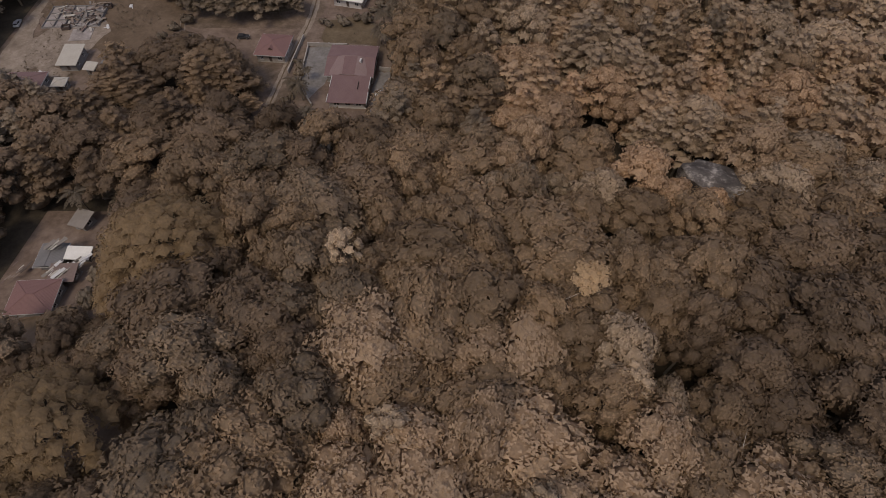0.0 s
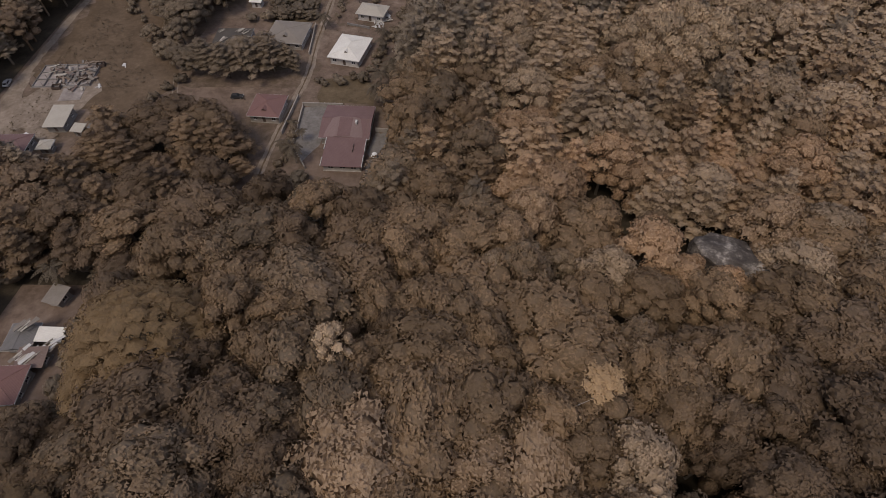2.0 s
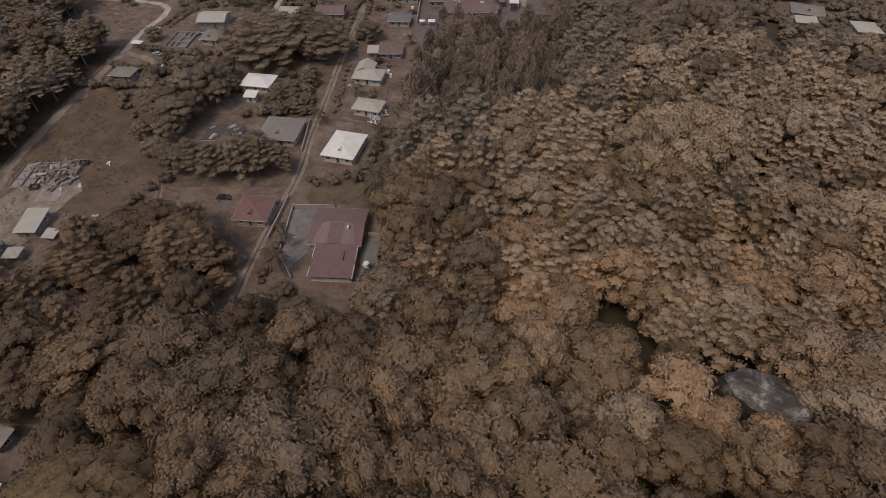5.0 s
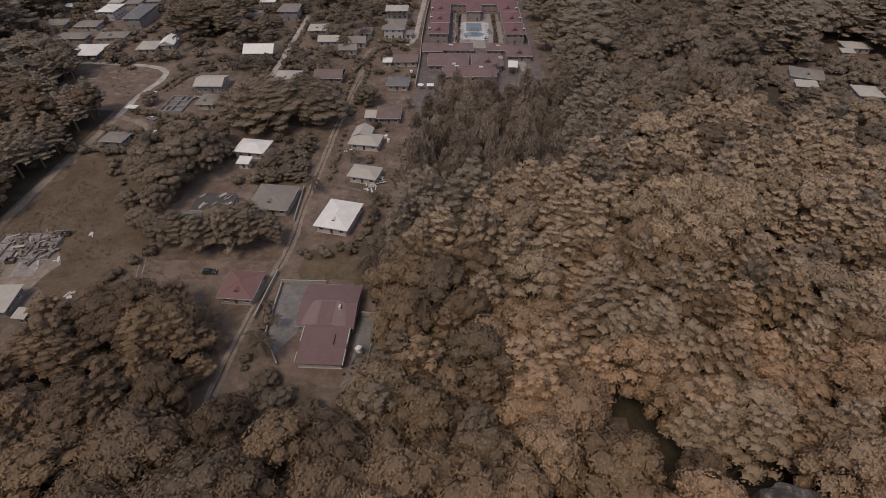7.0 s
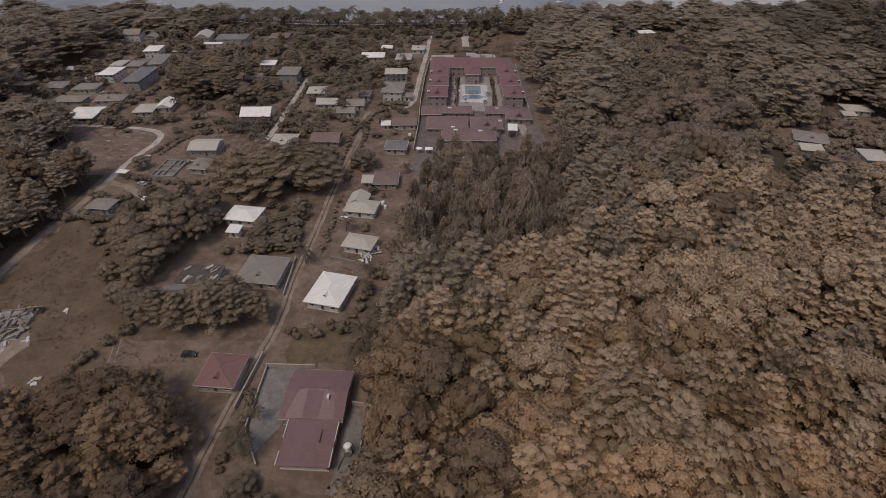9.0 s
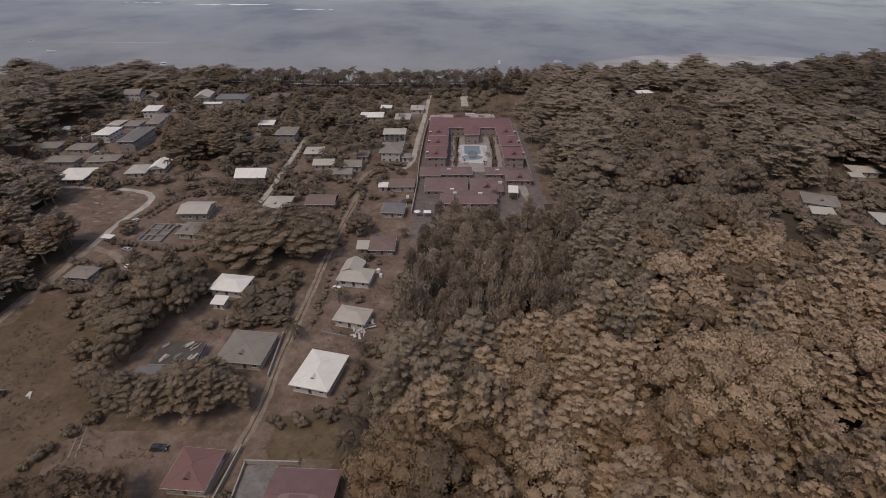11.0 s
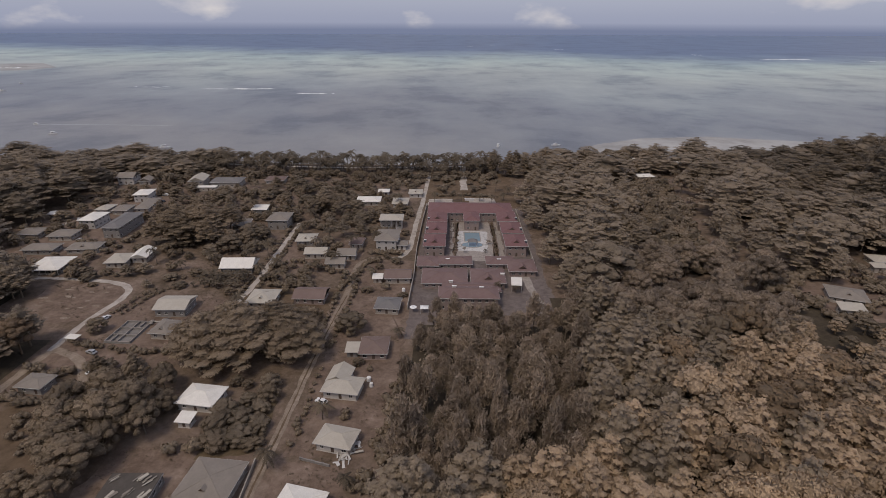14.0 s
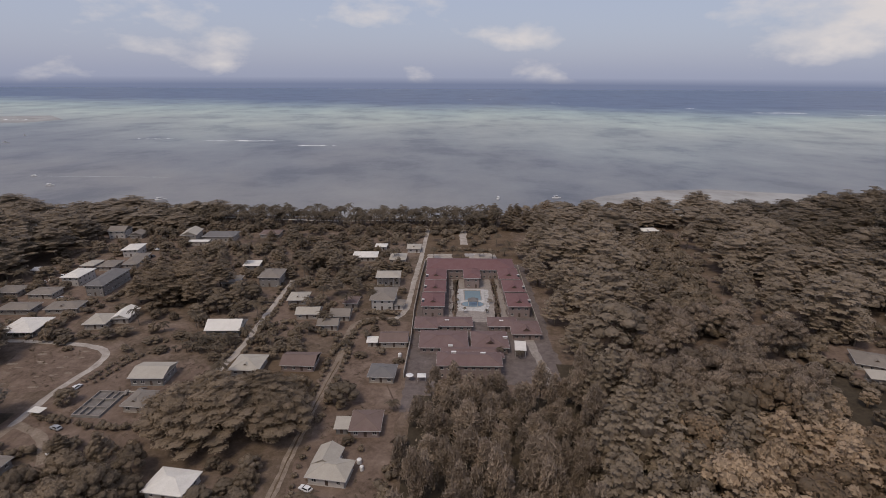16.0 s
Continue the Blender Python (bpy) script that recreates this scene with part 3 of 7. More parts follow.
def roof_solid(kind, w, d, rise, thick=0.14):
    """A closed roof over a w by d eaves rectangle at z = 0."""
    s, a, b = Solid(), w / 2, d / 2
    e = [(-a, -b), (a, -b), (a, b), (-a, b)]
    if kind == "flat":
        s.box(-a, a, -b, b, 0, 0.22)
        return s, []
    if kind == "shed":
        s.add([(-a, -b, 0), (a, -b, 0), (a, b, rise), (-a, b, rise), (-a, -b, thick), (a, -b, thick), (a, b, rise + thick), (-a, b, rise + thick)],
              [(3, 2, 1, 0), (4, 5, 6, 7), (0, 1, 5, 4), (1, 2, 6, 5), (2, 3, 7, 6), (3, 0, 4, 7)])
        return s, []
    along_x = w >= d
    if kind == "hip":
        r = [(-(a - b) - 0.01, 0), (a - b + 0.01, 0)] if along_x else [(0, -(b - a) - 0.01), (0, b - a + 0.01)]
    else:
        r = [(-a, 0), (a, 0)] if along_x else [(0, -b), (0, b)]
    v = [(x, y, 0) for x, y in e] + [(x, y, rise) for x, y in r]
    v += [(x, y, z + thick) for x, y, z in v]
    top = [(0, 1, 5, 4), (1, 2, 5), (2, 3, 4, 5), (3, 0, 4)] if along_x else [(0, 1, 4), (1, 2, 5, 4), (2, 3, 5), (3, 0, 4, 5)]
    s.add(v, [tuple(6 + i for i in f) for f in top] + [tuple(reversed(f)) for f in top] + [(i, (i + 1) % 4, 6 + (i + 1) % 4, 6 + i) for i in range(4)])
    lines = [(r[0], r[1], rise, rise)]
    if kind == "hip":
        ends = [(0, 0), (3, 0), (1, 1), (2, 1)] if along_x else [(0, 0), (1, 0), (3, 1), (2, 1)]
        lines += [(e[i], r[j], 0, rise) for i, j in ends]
    return s, [((p[0], p[1], z0 + thick), (q[0], q[1], z1 + thick)) for p, q, z0, z1 in lines]


WINDOW_CACHE = {}
HOUSES = []


def window_meshes(w, h):
    key = (round(w, 2), round(h, 2))
    if key not in WINDOW_CACHE:
        fr = Solid()
        for x0, x1, z0, z1 in ((0, w, 0, 0.09), (0, w, h - 0.09, h), (0, 0.08, 0.09, h - 0.09), (w - 0.08, w, 0.09, h - 0.09), (w / 2 - 0.04, w / 2 + 0.04, 0.09, h - 0.09)):
            fr.box(x0, x1, -0.04, 0.1, z0, z1)
        gl = Solid().box(0.08, w - 0.08, 0.05, 0.07, 0.09, h - 0.09)
        sl = Solid().box(-0.1, w + 0.1, -0.14, 0.0, -0.1, 0.0)
        WINDOW_CACHE[key] = (fr.mesh("frame", TRIM), gl.mesh("pane", GLASS), sl.mesh("sill", TRIM))
    return WINDOW_CACHE[key]


def house(label, x, y, w, d, yaw=0, wall_h=2.9, roof="hip", rmat=None, wmat=None, rise=None, over=0.7, storeys=1, z=None,
          gablets=0, gscale=1.0, name="house", category="house", group="village houses", sides="srl", veranda=False, trim=True, door=True, span=3.0):
    """w by d is the roof's outline; the front faces the hills (local -y)."""
    z = ground_z(x, y) if z is None else z
    HOUSES.append((x, y, max(w, d) / 2))
    rnd = random.Random(f"{x:.1f} {y:.1f}")
    wmat, rmat = wmat or W_CREAM, rmat or R_GREY
    H = wall_h * storeys
    rise = rise if rise is not None else min(w, d) / 2 * 0.36
    rise, gablets = (0.72 * rise if roof == "hip" else rise), min(gablets, 1)
    home = thing(name, label, category, x, y, z - 0.05, yaw, group)
    a, b = w / 2 - over, d / 2 - over
    if veranda:
        front = -b + 2.0
    else:
        front = -b
    walls = Solid().box(-a - 0.15, a + 0.15, front - 0.15, b + 0.15, -0.6, 0.25)
    wins = []
    runs = {"s": (2 * a, pose(-a, front, 0)), "r": (b - front, pose(a, front, 0, 0, 0, 90)), "n": (2 * a, pose(a, b, 0, 0, 0, 180)), "l": (b - front, pose(-a, b, 0, 0, 0, -90))}
    for key, (length, m) in runs.items():
        holes = []
        if key in sides:
            n = max(1, int(length / span))
            for st in range(storeys):
                for k in range(n):
                    c = length * (k + 0.5) / n + rnd.uniform(-0.15, 0.15)
                    ww = rnd.choice((1.1, 1.4, 1.4))
                    if door and key == "s" and st == 0 and k == n // 2:
                        holes.append((c - 0.5, c + 0.5, 0.25, 2.3))
                        wins.append(("door", m @ pose(c - 0.5, 0.08, 0.25), 1.0, 2.05))
                        continue
                    z0 = st * wall_h + 1.0
                    holes.append((c - ww / 2, c + ww / 2, z0, z0 + 1.15))
                    wins.append(("window", m @ pose(c - ww / 2, 0.08, z0), ww, 1.15))
        if name == "shed":
            one = Solid()
            wall_run(one, length, H + 0.06, 0.22, holes, m)
            hang("wall", one.mesh("wall", wmat), home)
        else:
            wall_run(walls, length, H + 0.06, 0.22, holes, m)
    hang("plinth" if name == "shed" else "wall", walls.mesh("wall", wmat), home)
    for kind, m, ww, hh in wins:
        if kind == "door":
            hang("door", Solid().box(0, ww, 0, 0.06, 0, hh).mesh("door", DARK_WOOD), home, "dark wooden door", m)
            continue
        fr, gl, sl = window_meshes(ww, hh)
        wi = hang("window", fr, home, "", m)
        hang("pane", gl, wi)
        if y < 300:
            hang("sill", sl, wi)
    rs, lines = roof_solid(roof, w, d, rise)
    ro = hang("roof", rs.mesh("roof", rmat), home, "", pose(0, 0, H))
    if roof == "gable":
        if w >= d:
            k = rise * (b / (d / 2))
            for sx in (-a, a - 0.2):
                g = Solid()
                g.add([(sx, front, 0), (sx + 0.2, front, 0), (sx + 0.2, b, 0), (sx, b, 0), (sx, 0, k), (sx + 0.2, 0, k)], [(0, 3, 4), (1, 5, 2), (0, 4, 5, 1), (3, 2, 5, 4)])
                hang("gable_wall", g.mesh("gable_wall", wmat), home, "", pose(0, 0, H + 0.04))
        else:
            k = rise * (a / (w / 2))
            for syy in (front, b - 0.2):
                g = Solid()
                g.add([(-a, syy, 0), (-a, syy + 0.2, 0), (a, syy + 0.2, 0), (a, syy, 0), (0, syy, k), (0, syy + 0.2, k)], [(0, 4, 3), (1, 2, 5), (0, 1, 5, 4), (3, 4, 5, 2)])
                hang("gable_wall", g.mesh("gable_wall", wmat), home, "", pose(0, 0, H + 0.04))
    for p, q in lines:
        hang("ridge_cap", Solid().tube([p, q], [0.075, 0.075], 6).mesh("ridge_cap", rmat), ro)
    if trim and roof != "shed":
        fs = Solid()
        for x0, x1, y0, y1 in ((-w / 2, w / 2, -d / 2 - 0.05, -d / 2), (-w / 2, w / 2, d / 2, d / 2 + 0.05), (-w / 2 - 0.05, -w / 2, -d / 2 - 0.05, d / 2 + 0.05), (w / 2, w / 2 + 0.05, -d / 2 - 0.05, d / 2 + 0.05)):
            fs.box(x0, x1, y0, y1, -0.12, 0.12)
        hang("fascia", fs.mesh("fascia", TRIM), ro, "pale eaves board")
    for k in range(gablets):
        # small vent gables that stand out of the hip slopes
        gb = Solid().add([(-0.9, -0.75, 0), (0.9, -0.75, 0), (0, -0.75, 0.75), (0, 1.0, 0.75), (-0.9, 0.6, 0.05), (0.9, 0.6, 0.05)], [(0, 1, 2), (0, 2, 3, 4), (1, 5, 3, 2)])
        if k == 0:
            hang("vent_gable", gb.mesh("vent_gable", rmat), ro, "", pose(0, -d / 4, rise * 0.5 + 0.14) @ Matrix.Scale(gscale, 4))
            hang("vent", Solid().add([(-0.7, -0.8, 0.03), (0.7, -0.8, 0.03), (0, -0.8, 0.62)], [(0, 1, 2)]).mesh("vent", DARK_WOOD), ro, "dark louvred vent", pose(0, -d / 4, rise * 0.5 + 0.14) @ Matrix.Scale(gscale, 4))
        else:
            hang("vent_gable", gb.mesh("vent_gable", rmat), ro, "", pose(w / 4, 0, rise * 0.5 + 0.14, 0, 0, 90))
    if veranda:
        n = max(3, int(2 * a / 2.6))
        hang("veranda_floor", Solid().box(-a, a, -b, front - 0.15, 0, 0.28).mesh("veranda_floor", CONCRETE), home)
        post = Solid().box(-0.09, 0.09, -0.09, 0.09, 0.28, H).mesh("post", TRIM)
        for k in range(n + 1):
            hang("post", post, home, "", pose(-a + 0.15 + (2 * a - 0.3) * k / n, -b + 0.15, 0))
        hang("railing", Solid().box(-a, a, -b + 0.1, -b + 0.16, 0.95, 1.05).box(-a, a, -b + 0.1, -b + 0.16, 0.5, 0.56).mesh("railing", TRIM), home)
    return home


maroon = house("large bungalow under low maroon sheet roofs with a raised saddle", -33.6, 141.8, 15.4, 15.4, -1, roof="gable", rmat=R_RED, wmat=W_CREAM, rise=1.3)
# the saddle over the entrance, a front roof below the main one, pale barge boards
hang("saddle_roof", Solid().add([(-2.7, 0.3, 1.75), (2.6, 0.3, 1.75), (2.3, -7.5, 0.62), (-2.6, -7.5, 0.62), (5.6, -7.6, 0.2), (-6.2, -7.6, 0.2), (5.0, 0.0, 1.2), (-5.4, 0.0, 1.2)],
     [(3, 2, 1, 0), (2, 4, 1), (5, 3, 0), (4, 6, 1), (0, 7, 5), (0, 1, 6, 7)]).mesh("saddle_roof", R_RED_PALE), maroon, "paler faded roof sheets", pose(0, 0, 2.95))
hang("saddle_panel", Solid().add([(-2.1, 0.0, 1.74), (2.0, 0.0, 1.74), (1.8, -7.3, 0.68), (-2.0, -7.3, 0.68)], [(3, 2, 1, 0)]).mesh("saddle_panel", R_RED), maroon, "", pose(0, 0, 2.99))
hang("front_roof", Solid().add([(-5.0, -19.2, 0), (7.0, -19.2, 0), (7.0, -7.4, 0.72), (-5.0, -7.4, 0.72), (-5.0, -19.2, 0.14), (7.0, -19.2, 0.14), (7.0, -7.4, 0.86), (-5.0, -7.4, 0.86)],
     [(3, 2, 1, 0), (4, 5, 6, 7), (0, 1, 5, 4), (1, 2, 6, 5), (2, 3, 7, 6), (3, 0, 4, 7)]).mesh("front_roof", R_RED), maroon, "", pose(0, 0, 2.55))
front_wall = Solid()
for length, m in ((10.8, pose(-4.4, -18.4, 0)), (11.4, pose(6.4, -18.4, 0, 0, 0, 90)), (11.4, pose(-4.4, -7.0, 0, 0, 0, -90))):
    gaps = [(length * f - 0.8, length * f + 0.8, 1.0, 1.9) for f in (0.2, 0.52, 0.82)]
    wall_run(front_wall, length, 2.62, 0.22, gaps, m)
    for x0, x1, z0, z1 in gaps:
        fr, gl, sl = window_meshes(1.6, 0.9)
        wi = hang("window", fr, maroon, "", m @ pose(x0, 0.08, z0))
        hang("pane", gl, wi)
        hang("sill", sl, wi)
front_wall.box(-4.55, 6.55, -18.55, -6.9, -0.6, 0.25)
hang("front_wall", front_wall.mesh("front_wall", W_WHITE), maroon)
for x0, y0, y1, z0, z1 in ((-5.0, -19.2, -15.8, 2.6, 2.8), (7.0, -19.2, -14.6, 2.6, 2.87), (-5.0, -12.6, -8.0, 3.0, 3.27), (7.0, -13.0, -8.0, 2.98, 3.27)):
    q = (z1 - z0) / (y1 - y0)
    hang("barge_board", Solid().add([(x0 - 0.09, y0, z0), (x0 + 0.09, y0, z0), (x0 + 0.09, y1, z1), (x0 - 0.09, y1, z1), (x0 - 0.09, y0, z0 + 0.3), (x0 + 0.09, y0, z0 + 0.3), (x0 + 0.09, y1, z1 + 0.3), (x0 - 0.09, y1, z1 + 0.3)],
         [(3, 2, 1, 0), (4, 5, 6, 7), (0, 1, 5, 4), (1, 2, 6, 5), (2, 3, 7, 6), (3, 0, 4, 7)]).mesh("barge_board", TRIM), maroon, "white barge board")
hang("roof_upstand", Solid().box(3.5, 3.62, -13.4, -10.2, 2.9, 3.5).mesh("roof_upstand", DARK_WOOD), maroon, "dark upstand on the roof")
hang("chimney", Solid().box(2.9, 3.5, -2.6, -1.3, 3.6, 5.0).mesh("chimney", TRIM), maroon, "white vent box")
HOUSES.append((-32.4, 128.0, 6.0))
house("low cottage under a dull red hipped roof", -60.2, 148.7, 10.4, 11.1, -3, rmat=R_BRICK, wmat=W_CREAM, rise=2.2, gablets=2)
house("square house under a bright white hipped roof", -38.5, 181.6, 11.7, 14.9, -12, rmat=R_WHITE, wmat=W_WHITE, rise=1.8, gablets=1)
house("wide house under a grey hipped sheet roof", -62.4, 190.5, 14.0, 14.0, -5, rmat=R_GREY, wmat=W_CREAM, rise=2.0, gablets=2)
house("unfinished flat-roofed concrete house littered with sheets", -81.8, 187.2, 13.0, 9.6, 2, roof="flat", rmat=R_TAR, wmat=W_GREY, over=0.25)
house("low grey flat-roofed annexe of the unfinished house", -86.0, 179.0, 9.6, 6.4, 4, roof="flat", rmat=R_SLATE, wmat=W_GREY, over=0.25, wall_h=2.4, trim=False)
house("small house under a cream hipped roof", -33.5, 206.9, 11.1, 8.2, -12, rmat=R_CREAM, wmat=W_WHITE, rise=1.9)
house("white house under a cream gabled roof", -36.5, 230.0, 12.3, 9.0, -7, roof="hip", rmat=R_CREAM, wmat=W_WHITE, rise=2.2)
house("back wing of the white house under a cream gable", -38.5, 235.5, 7.5, 8.5, -7, roof="gable", rmat=R_CREAM, wmat=W_WHITE, rise=2.0, door=False)
house("low house under a faded purple roof", -29.8, 252.9, 10.5, 11.4, 2, rmat=R_BROWN, wmat=W_ROSE, rise=1.9)
house("lean-to under a pale sheet roof", -37.5, 251.5, 5.0, 6.0, 2, roof="shed", rmat=R_CREAM, wmat=W_GREY, rise=0.7, wall_h=2.4, trim=False)
house("house under a white hipped roof among trees", -79.6, 223.4, 12.5, 10.0, -7, rmat=R_WHITE, wmat=W_WHITE, rise=2.1)
house("small outhouse under a white sheet roof", -80.0, 213.5, 5.0, 4.5, -5, roof="shed", rmat=R_WHITE, wmat=W_WHITE, rise=0.6, wall_h=2.4, trim=False)
house("open-sided barn under a pale sheet roof", -116.4, 279.9, 13.4, 12.0, 2, roof="gable", rmat=R_CREAM, wmat=W_GREY, wall_h=3.6, rise=1.6)
house("pale house under a grey hipped roof beside foundations", -111.5, 262.5, 8.4, 10.2, -4, rmat=R_GREY, wmat=W_CREAM, rise=1.9, gablets=1)
house("open veranda house under a white hipped roof", -195.6, 317.0, 15.5, 16.0, 4, rmat=R_WHITE, wmat=W_GREY, rise=2.7, veranda=True)
house("pale-roofed house beside a lawn", -166.5, 324.5, 10.5, 12.0, 6, rmat=R_CREAM, wmat=W_CREAM, rise=2.0)
house("gabled wing under a white roof", -158.5, 331.0, 8.5, 12.5, 6, roof="gable", rmat=R_WHITE, wmat=W_CREAM, rise=1.8)
house("hall under a steep white sheet roof", -105.1, 319.7, 15.8, 11.3, 3, wall_h=3.2, roof="gable", rmat=R_WHITE, wmat=W_GREY, rise=3.0)
house("cottage under a pale grey hipped roof", -82.6, 288.2, 12.0, 12.4, 0, rmat=R_CREAM, wmat=W_CREAM, rise=2.4, gablets=1)
house("low house under a brown gabled roof", -63.0, 291.6, 14.0, 11.0, 0, rmat=R_BROWN, wmat=W_ROSE, rise=1.8, roof="gable")
house("two-storey house under a pale hipped roof", -38.8, 380.8, 13.7, 11.0, 3, rmat=R_CREAM, wmat=W_CREAM, storeys=2, rise=2.0, veranda=True)
house("large two-storey house under a grey hipped roof", -37.5, 353.0, 12.4, 17.0, 0, rmat=R_GREY, wmat=W_WHITE, storeys=2, rise=2.6)
house("entrance wing of the two-storey house", -29.5, 349.0, 6.0, 7.0, 0, rmat=R_GREY, wmat=W_WHITE, storeys=1, rise=1.3)
house("house under a dark grey hipped roof by the wall", -28.8, 284.1, 10.5, 10.0, -2, rmat=R_SLATE, wmat=W_CREAM, rise=2.0)
house("long low house under a brown gabled roof", -27.6, 311.8, 12.5, 10.1, 3, rmat=R_BROWN, wmat=W_CREAM, rise=1.9, roof="gable")
house("lean-to with a white roof", -36.8, 309.5, 5.0, 5.0, 3, roof="shed", rmat=R_WHITE, wmat=W_CREAM, rise=0.5, wall_h=2.4, trim=False)
house("wide bungalow under a white hipped roof", -59.0, 423.1, 16.0, 12.0, 3, rmat=R_WHITE, wmat=W_CREAM, rise=2.2)
house("bungalow under a cream hipped roof", -37.8, 420.2, 10.5, 13.0, 1, rmat=R_CREAM, wmat=W_CREAM, rise=2.2)
house("white beach house half hidden by palms", 142, 490, 13, 9, 8, rmat=R_WHITE, wmat=W_WHITE, rise=1.8)
house("small cottage with a white roof", -51.7, 442.5, 8.0, 7.6, 2, rmat=R_WHITE, wmat=W_WHITE, rise=1.6)
house("cottage under a pale hipped roof at the lane", -29.5, 441.1, 9.6, 11.0, 2, rmat=R_CREAM, wmat=W_WHITE, rise=1.8, gablets=1)
house("cottage under a brown hipped roof", -53.8, 351.1, 7.4, 9.5, -3, rmat=R_BROWN, wmat=W_CREAM, rise=1.7)
house("gabled cottage with a cream gable wall", -56.2, 336.0, 10.0, 9.0, 2, rmat=R_GREY, wmat=W_CREAM, rise=2.0, roof="gable")
house("cottage under a grey gabled roof", -59.6, 325.5, 10.0, 8.0, 2, rmat=R_GREY, wmat=W_CREAM, rise=1.7, roof="gable")
house("pale house with a ribbed cream roof", -72.1, 337.4, 11.7, 9.1, 3, rmat=R_CREAM, wmat=W_CREAM, rise=1.8, roof="gable")
house("house under a pale hipped roof with a front gable", -81.9, 354.8, 10.5, 11.2, 4, rmat=R_CREAM, wmat=W_GREY, rise=2.1, gablets=1)
house("two-storey grey house among trees", -104.0, 379.7, 12.5, 14.5, 2, rmat=R_GREY, wmat=W_GREY, storeys=2, rise=2.3)
house("low shed with a scrap white roof", -124.0, 402.5, 10.0, 8.0, 3, roof="shed", rmat=R_WHITE, wmat=W_GREY, rise=0.8, trim=False)
house("house under a grey hipped roof among trees", -125.6, 376.6, 9.5, 12.0, 6, rmat=R_GREY, wmat=W_CREAM, rise=2.0)
house("tall pale gabled guest house near the beach", -188.0, 458.0, 11.0, 16.0, 8, rmat=R_CREAM, wmat=W_CREAM, storeys=2, rise=2.4, roof="gable")
house("wide dark-roofed guest house near the beach", -168.0, 460.0, 22.0, 14.0, 3, rmat=R_SLATE, wmat=W_CREAM, storeys=1, wall_h=4.2, rise=2.6)
house("white flat-roofed annexe near the beach", -178.0, 447.0, 14.0, 5.0, 3, rmat=R_WHITE, wmat=W_CREAM, roof="flat", over=0.3)
house("beach bungalow with a brown roof", -135.8, 470.2, 14.5, 12.5, 4, rmat=R_BROWN, wmat=W_CREAM, rise=2.3)
house("long two-storey block under a dark grey roof", -191.1, 369.2, 10.4, 26.5, 2, rmat=R_SLATE, wmat=W_GREY, storeys=2, wall_h=3.1, rise=2.0)
house("two-storey house under a bright white roof", -213.2, 377.0, 10.5, 15.5, 0, rmat=R_WHITE, wmat=W_WHITE, storeys=2, wall_h=2.6, rise=1.9)
house("low bungalow under a cream hipped roof", -221.0, 400.0, 8.5, 11.0, 0, rmat=R_CREAM, wmat=W_CREAM, rise=1.6)
house("low house under a grey hipped roof", -209.5, 399.5, 10.0, 12.0, 4, rmat=R_GREY, wmat=W_CREAM, rise=1.9)
house("white two-storey house with a grey gable roof", -243.7, 464.5, 12.5, 12.0, 4, rmat=R_GREY, wmat=W_WHITE, storeys=2, wall_h=2.7, rise=2.4, roof="gable")
house("small grey gabled house near trees", -230.0, 463.0, 9.0, 10.0, 8, rmat=R_GREY, wmat=W_CREAM, rise=2.0, roof="gable")
house("white house with a pale stepped roof", -210.2, 425.5, 10.5, 14.0, 8, rmat=R_WHITE, wmat=W_WHITE, storeys=2, wall_h=2.5, rise=1.7)
house("long house under a weathered grey roof", -199.0, 409.0, 9.0, 22.0, 8, rmat=R_GREY, wmat=W_CREAM, rise=2.0)
house("open workshop under a white sheet roof", -242.6, 388.2, 10.5, 6.5, -6, roof="gable", rmat=R_WHITE, wmat=W_GREY, rise=0.9)
house("low house under a brown-grey hipped roof", -236.5, 358.1, 13.0, 10.8, 4, rmat=R_GREY, wmat=W_CREAM, rise=1.9)
house("long house under a flat grey roof", -217.0, 356.4, 13.5, 10.5, 4, rmat=R_GREY, wmat=W_CREAM, rise=1.5)
house("long veranda house under a grey roof", -215.0, 337.0, 16.5, 9.5, 3, rmat=R_GREY, wmat=W_GREY, rise=1.9)
house("grey-roofed house with eyebrow vents", -193.5, 339.0, 16.0, 10.0, 8, rmat=R_GREY, wmat=W_CREAM, rise=2.0, gablets=1)
house("wooden house under a low grey roof", -136.5, 228.4, 9.5, 7.5, -5, rmat=R_GREY, wmat=W_GREY, rise=1.3)
house("garden shed under a grey pitched roof", -115.5, 206.0, 5.0, 5.0, -5, rmat=R_GREY, wmat=W_GREY, rise=1.0, wall_h=2.3, name="shed", category="shed")
house("workshop under a pale sheet roof", -124.1, 141.2, 6.6, 9.8, 3, rmat=R_CREAM, wmat=W_GREY, rise=0.8, roof="shed", wall_h=2.5, name="shed", category="shed", trim=False)
house("small pale tin shed by a workshop", -115.9, 136.4, 4.0, 3.6, -6, rmat=R_CREAM, wmat=W_GREY, rise=0.5, roof="shed", wall_h=2.3, name="shed", category="shed", trim=False)
house("low shed under a dark grey roof", -109.7, 138.5, 7.0, 5.0, -4, rmat=R_SLATE, wmat=W_GREY, rise=0.5, roof="shed", wall_h=2.3, name="shed", category="shed", trim=False)
house("small pale hut in the building yard", -122.5, 128.8, 4.4, 4.2, 5, rmat=R_CREAM, wmat=W_GREY, rise=0.8, wall_h=2.4, name="shed", category="shed")
house("house under a maroon roof at the building yard", -133.0, 128.6, 12.0, 7.5, 4, rmat=R_RED, wmat=W_GREY, rise=1.4)
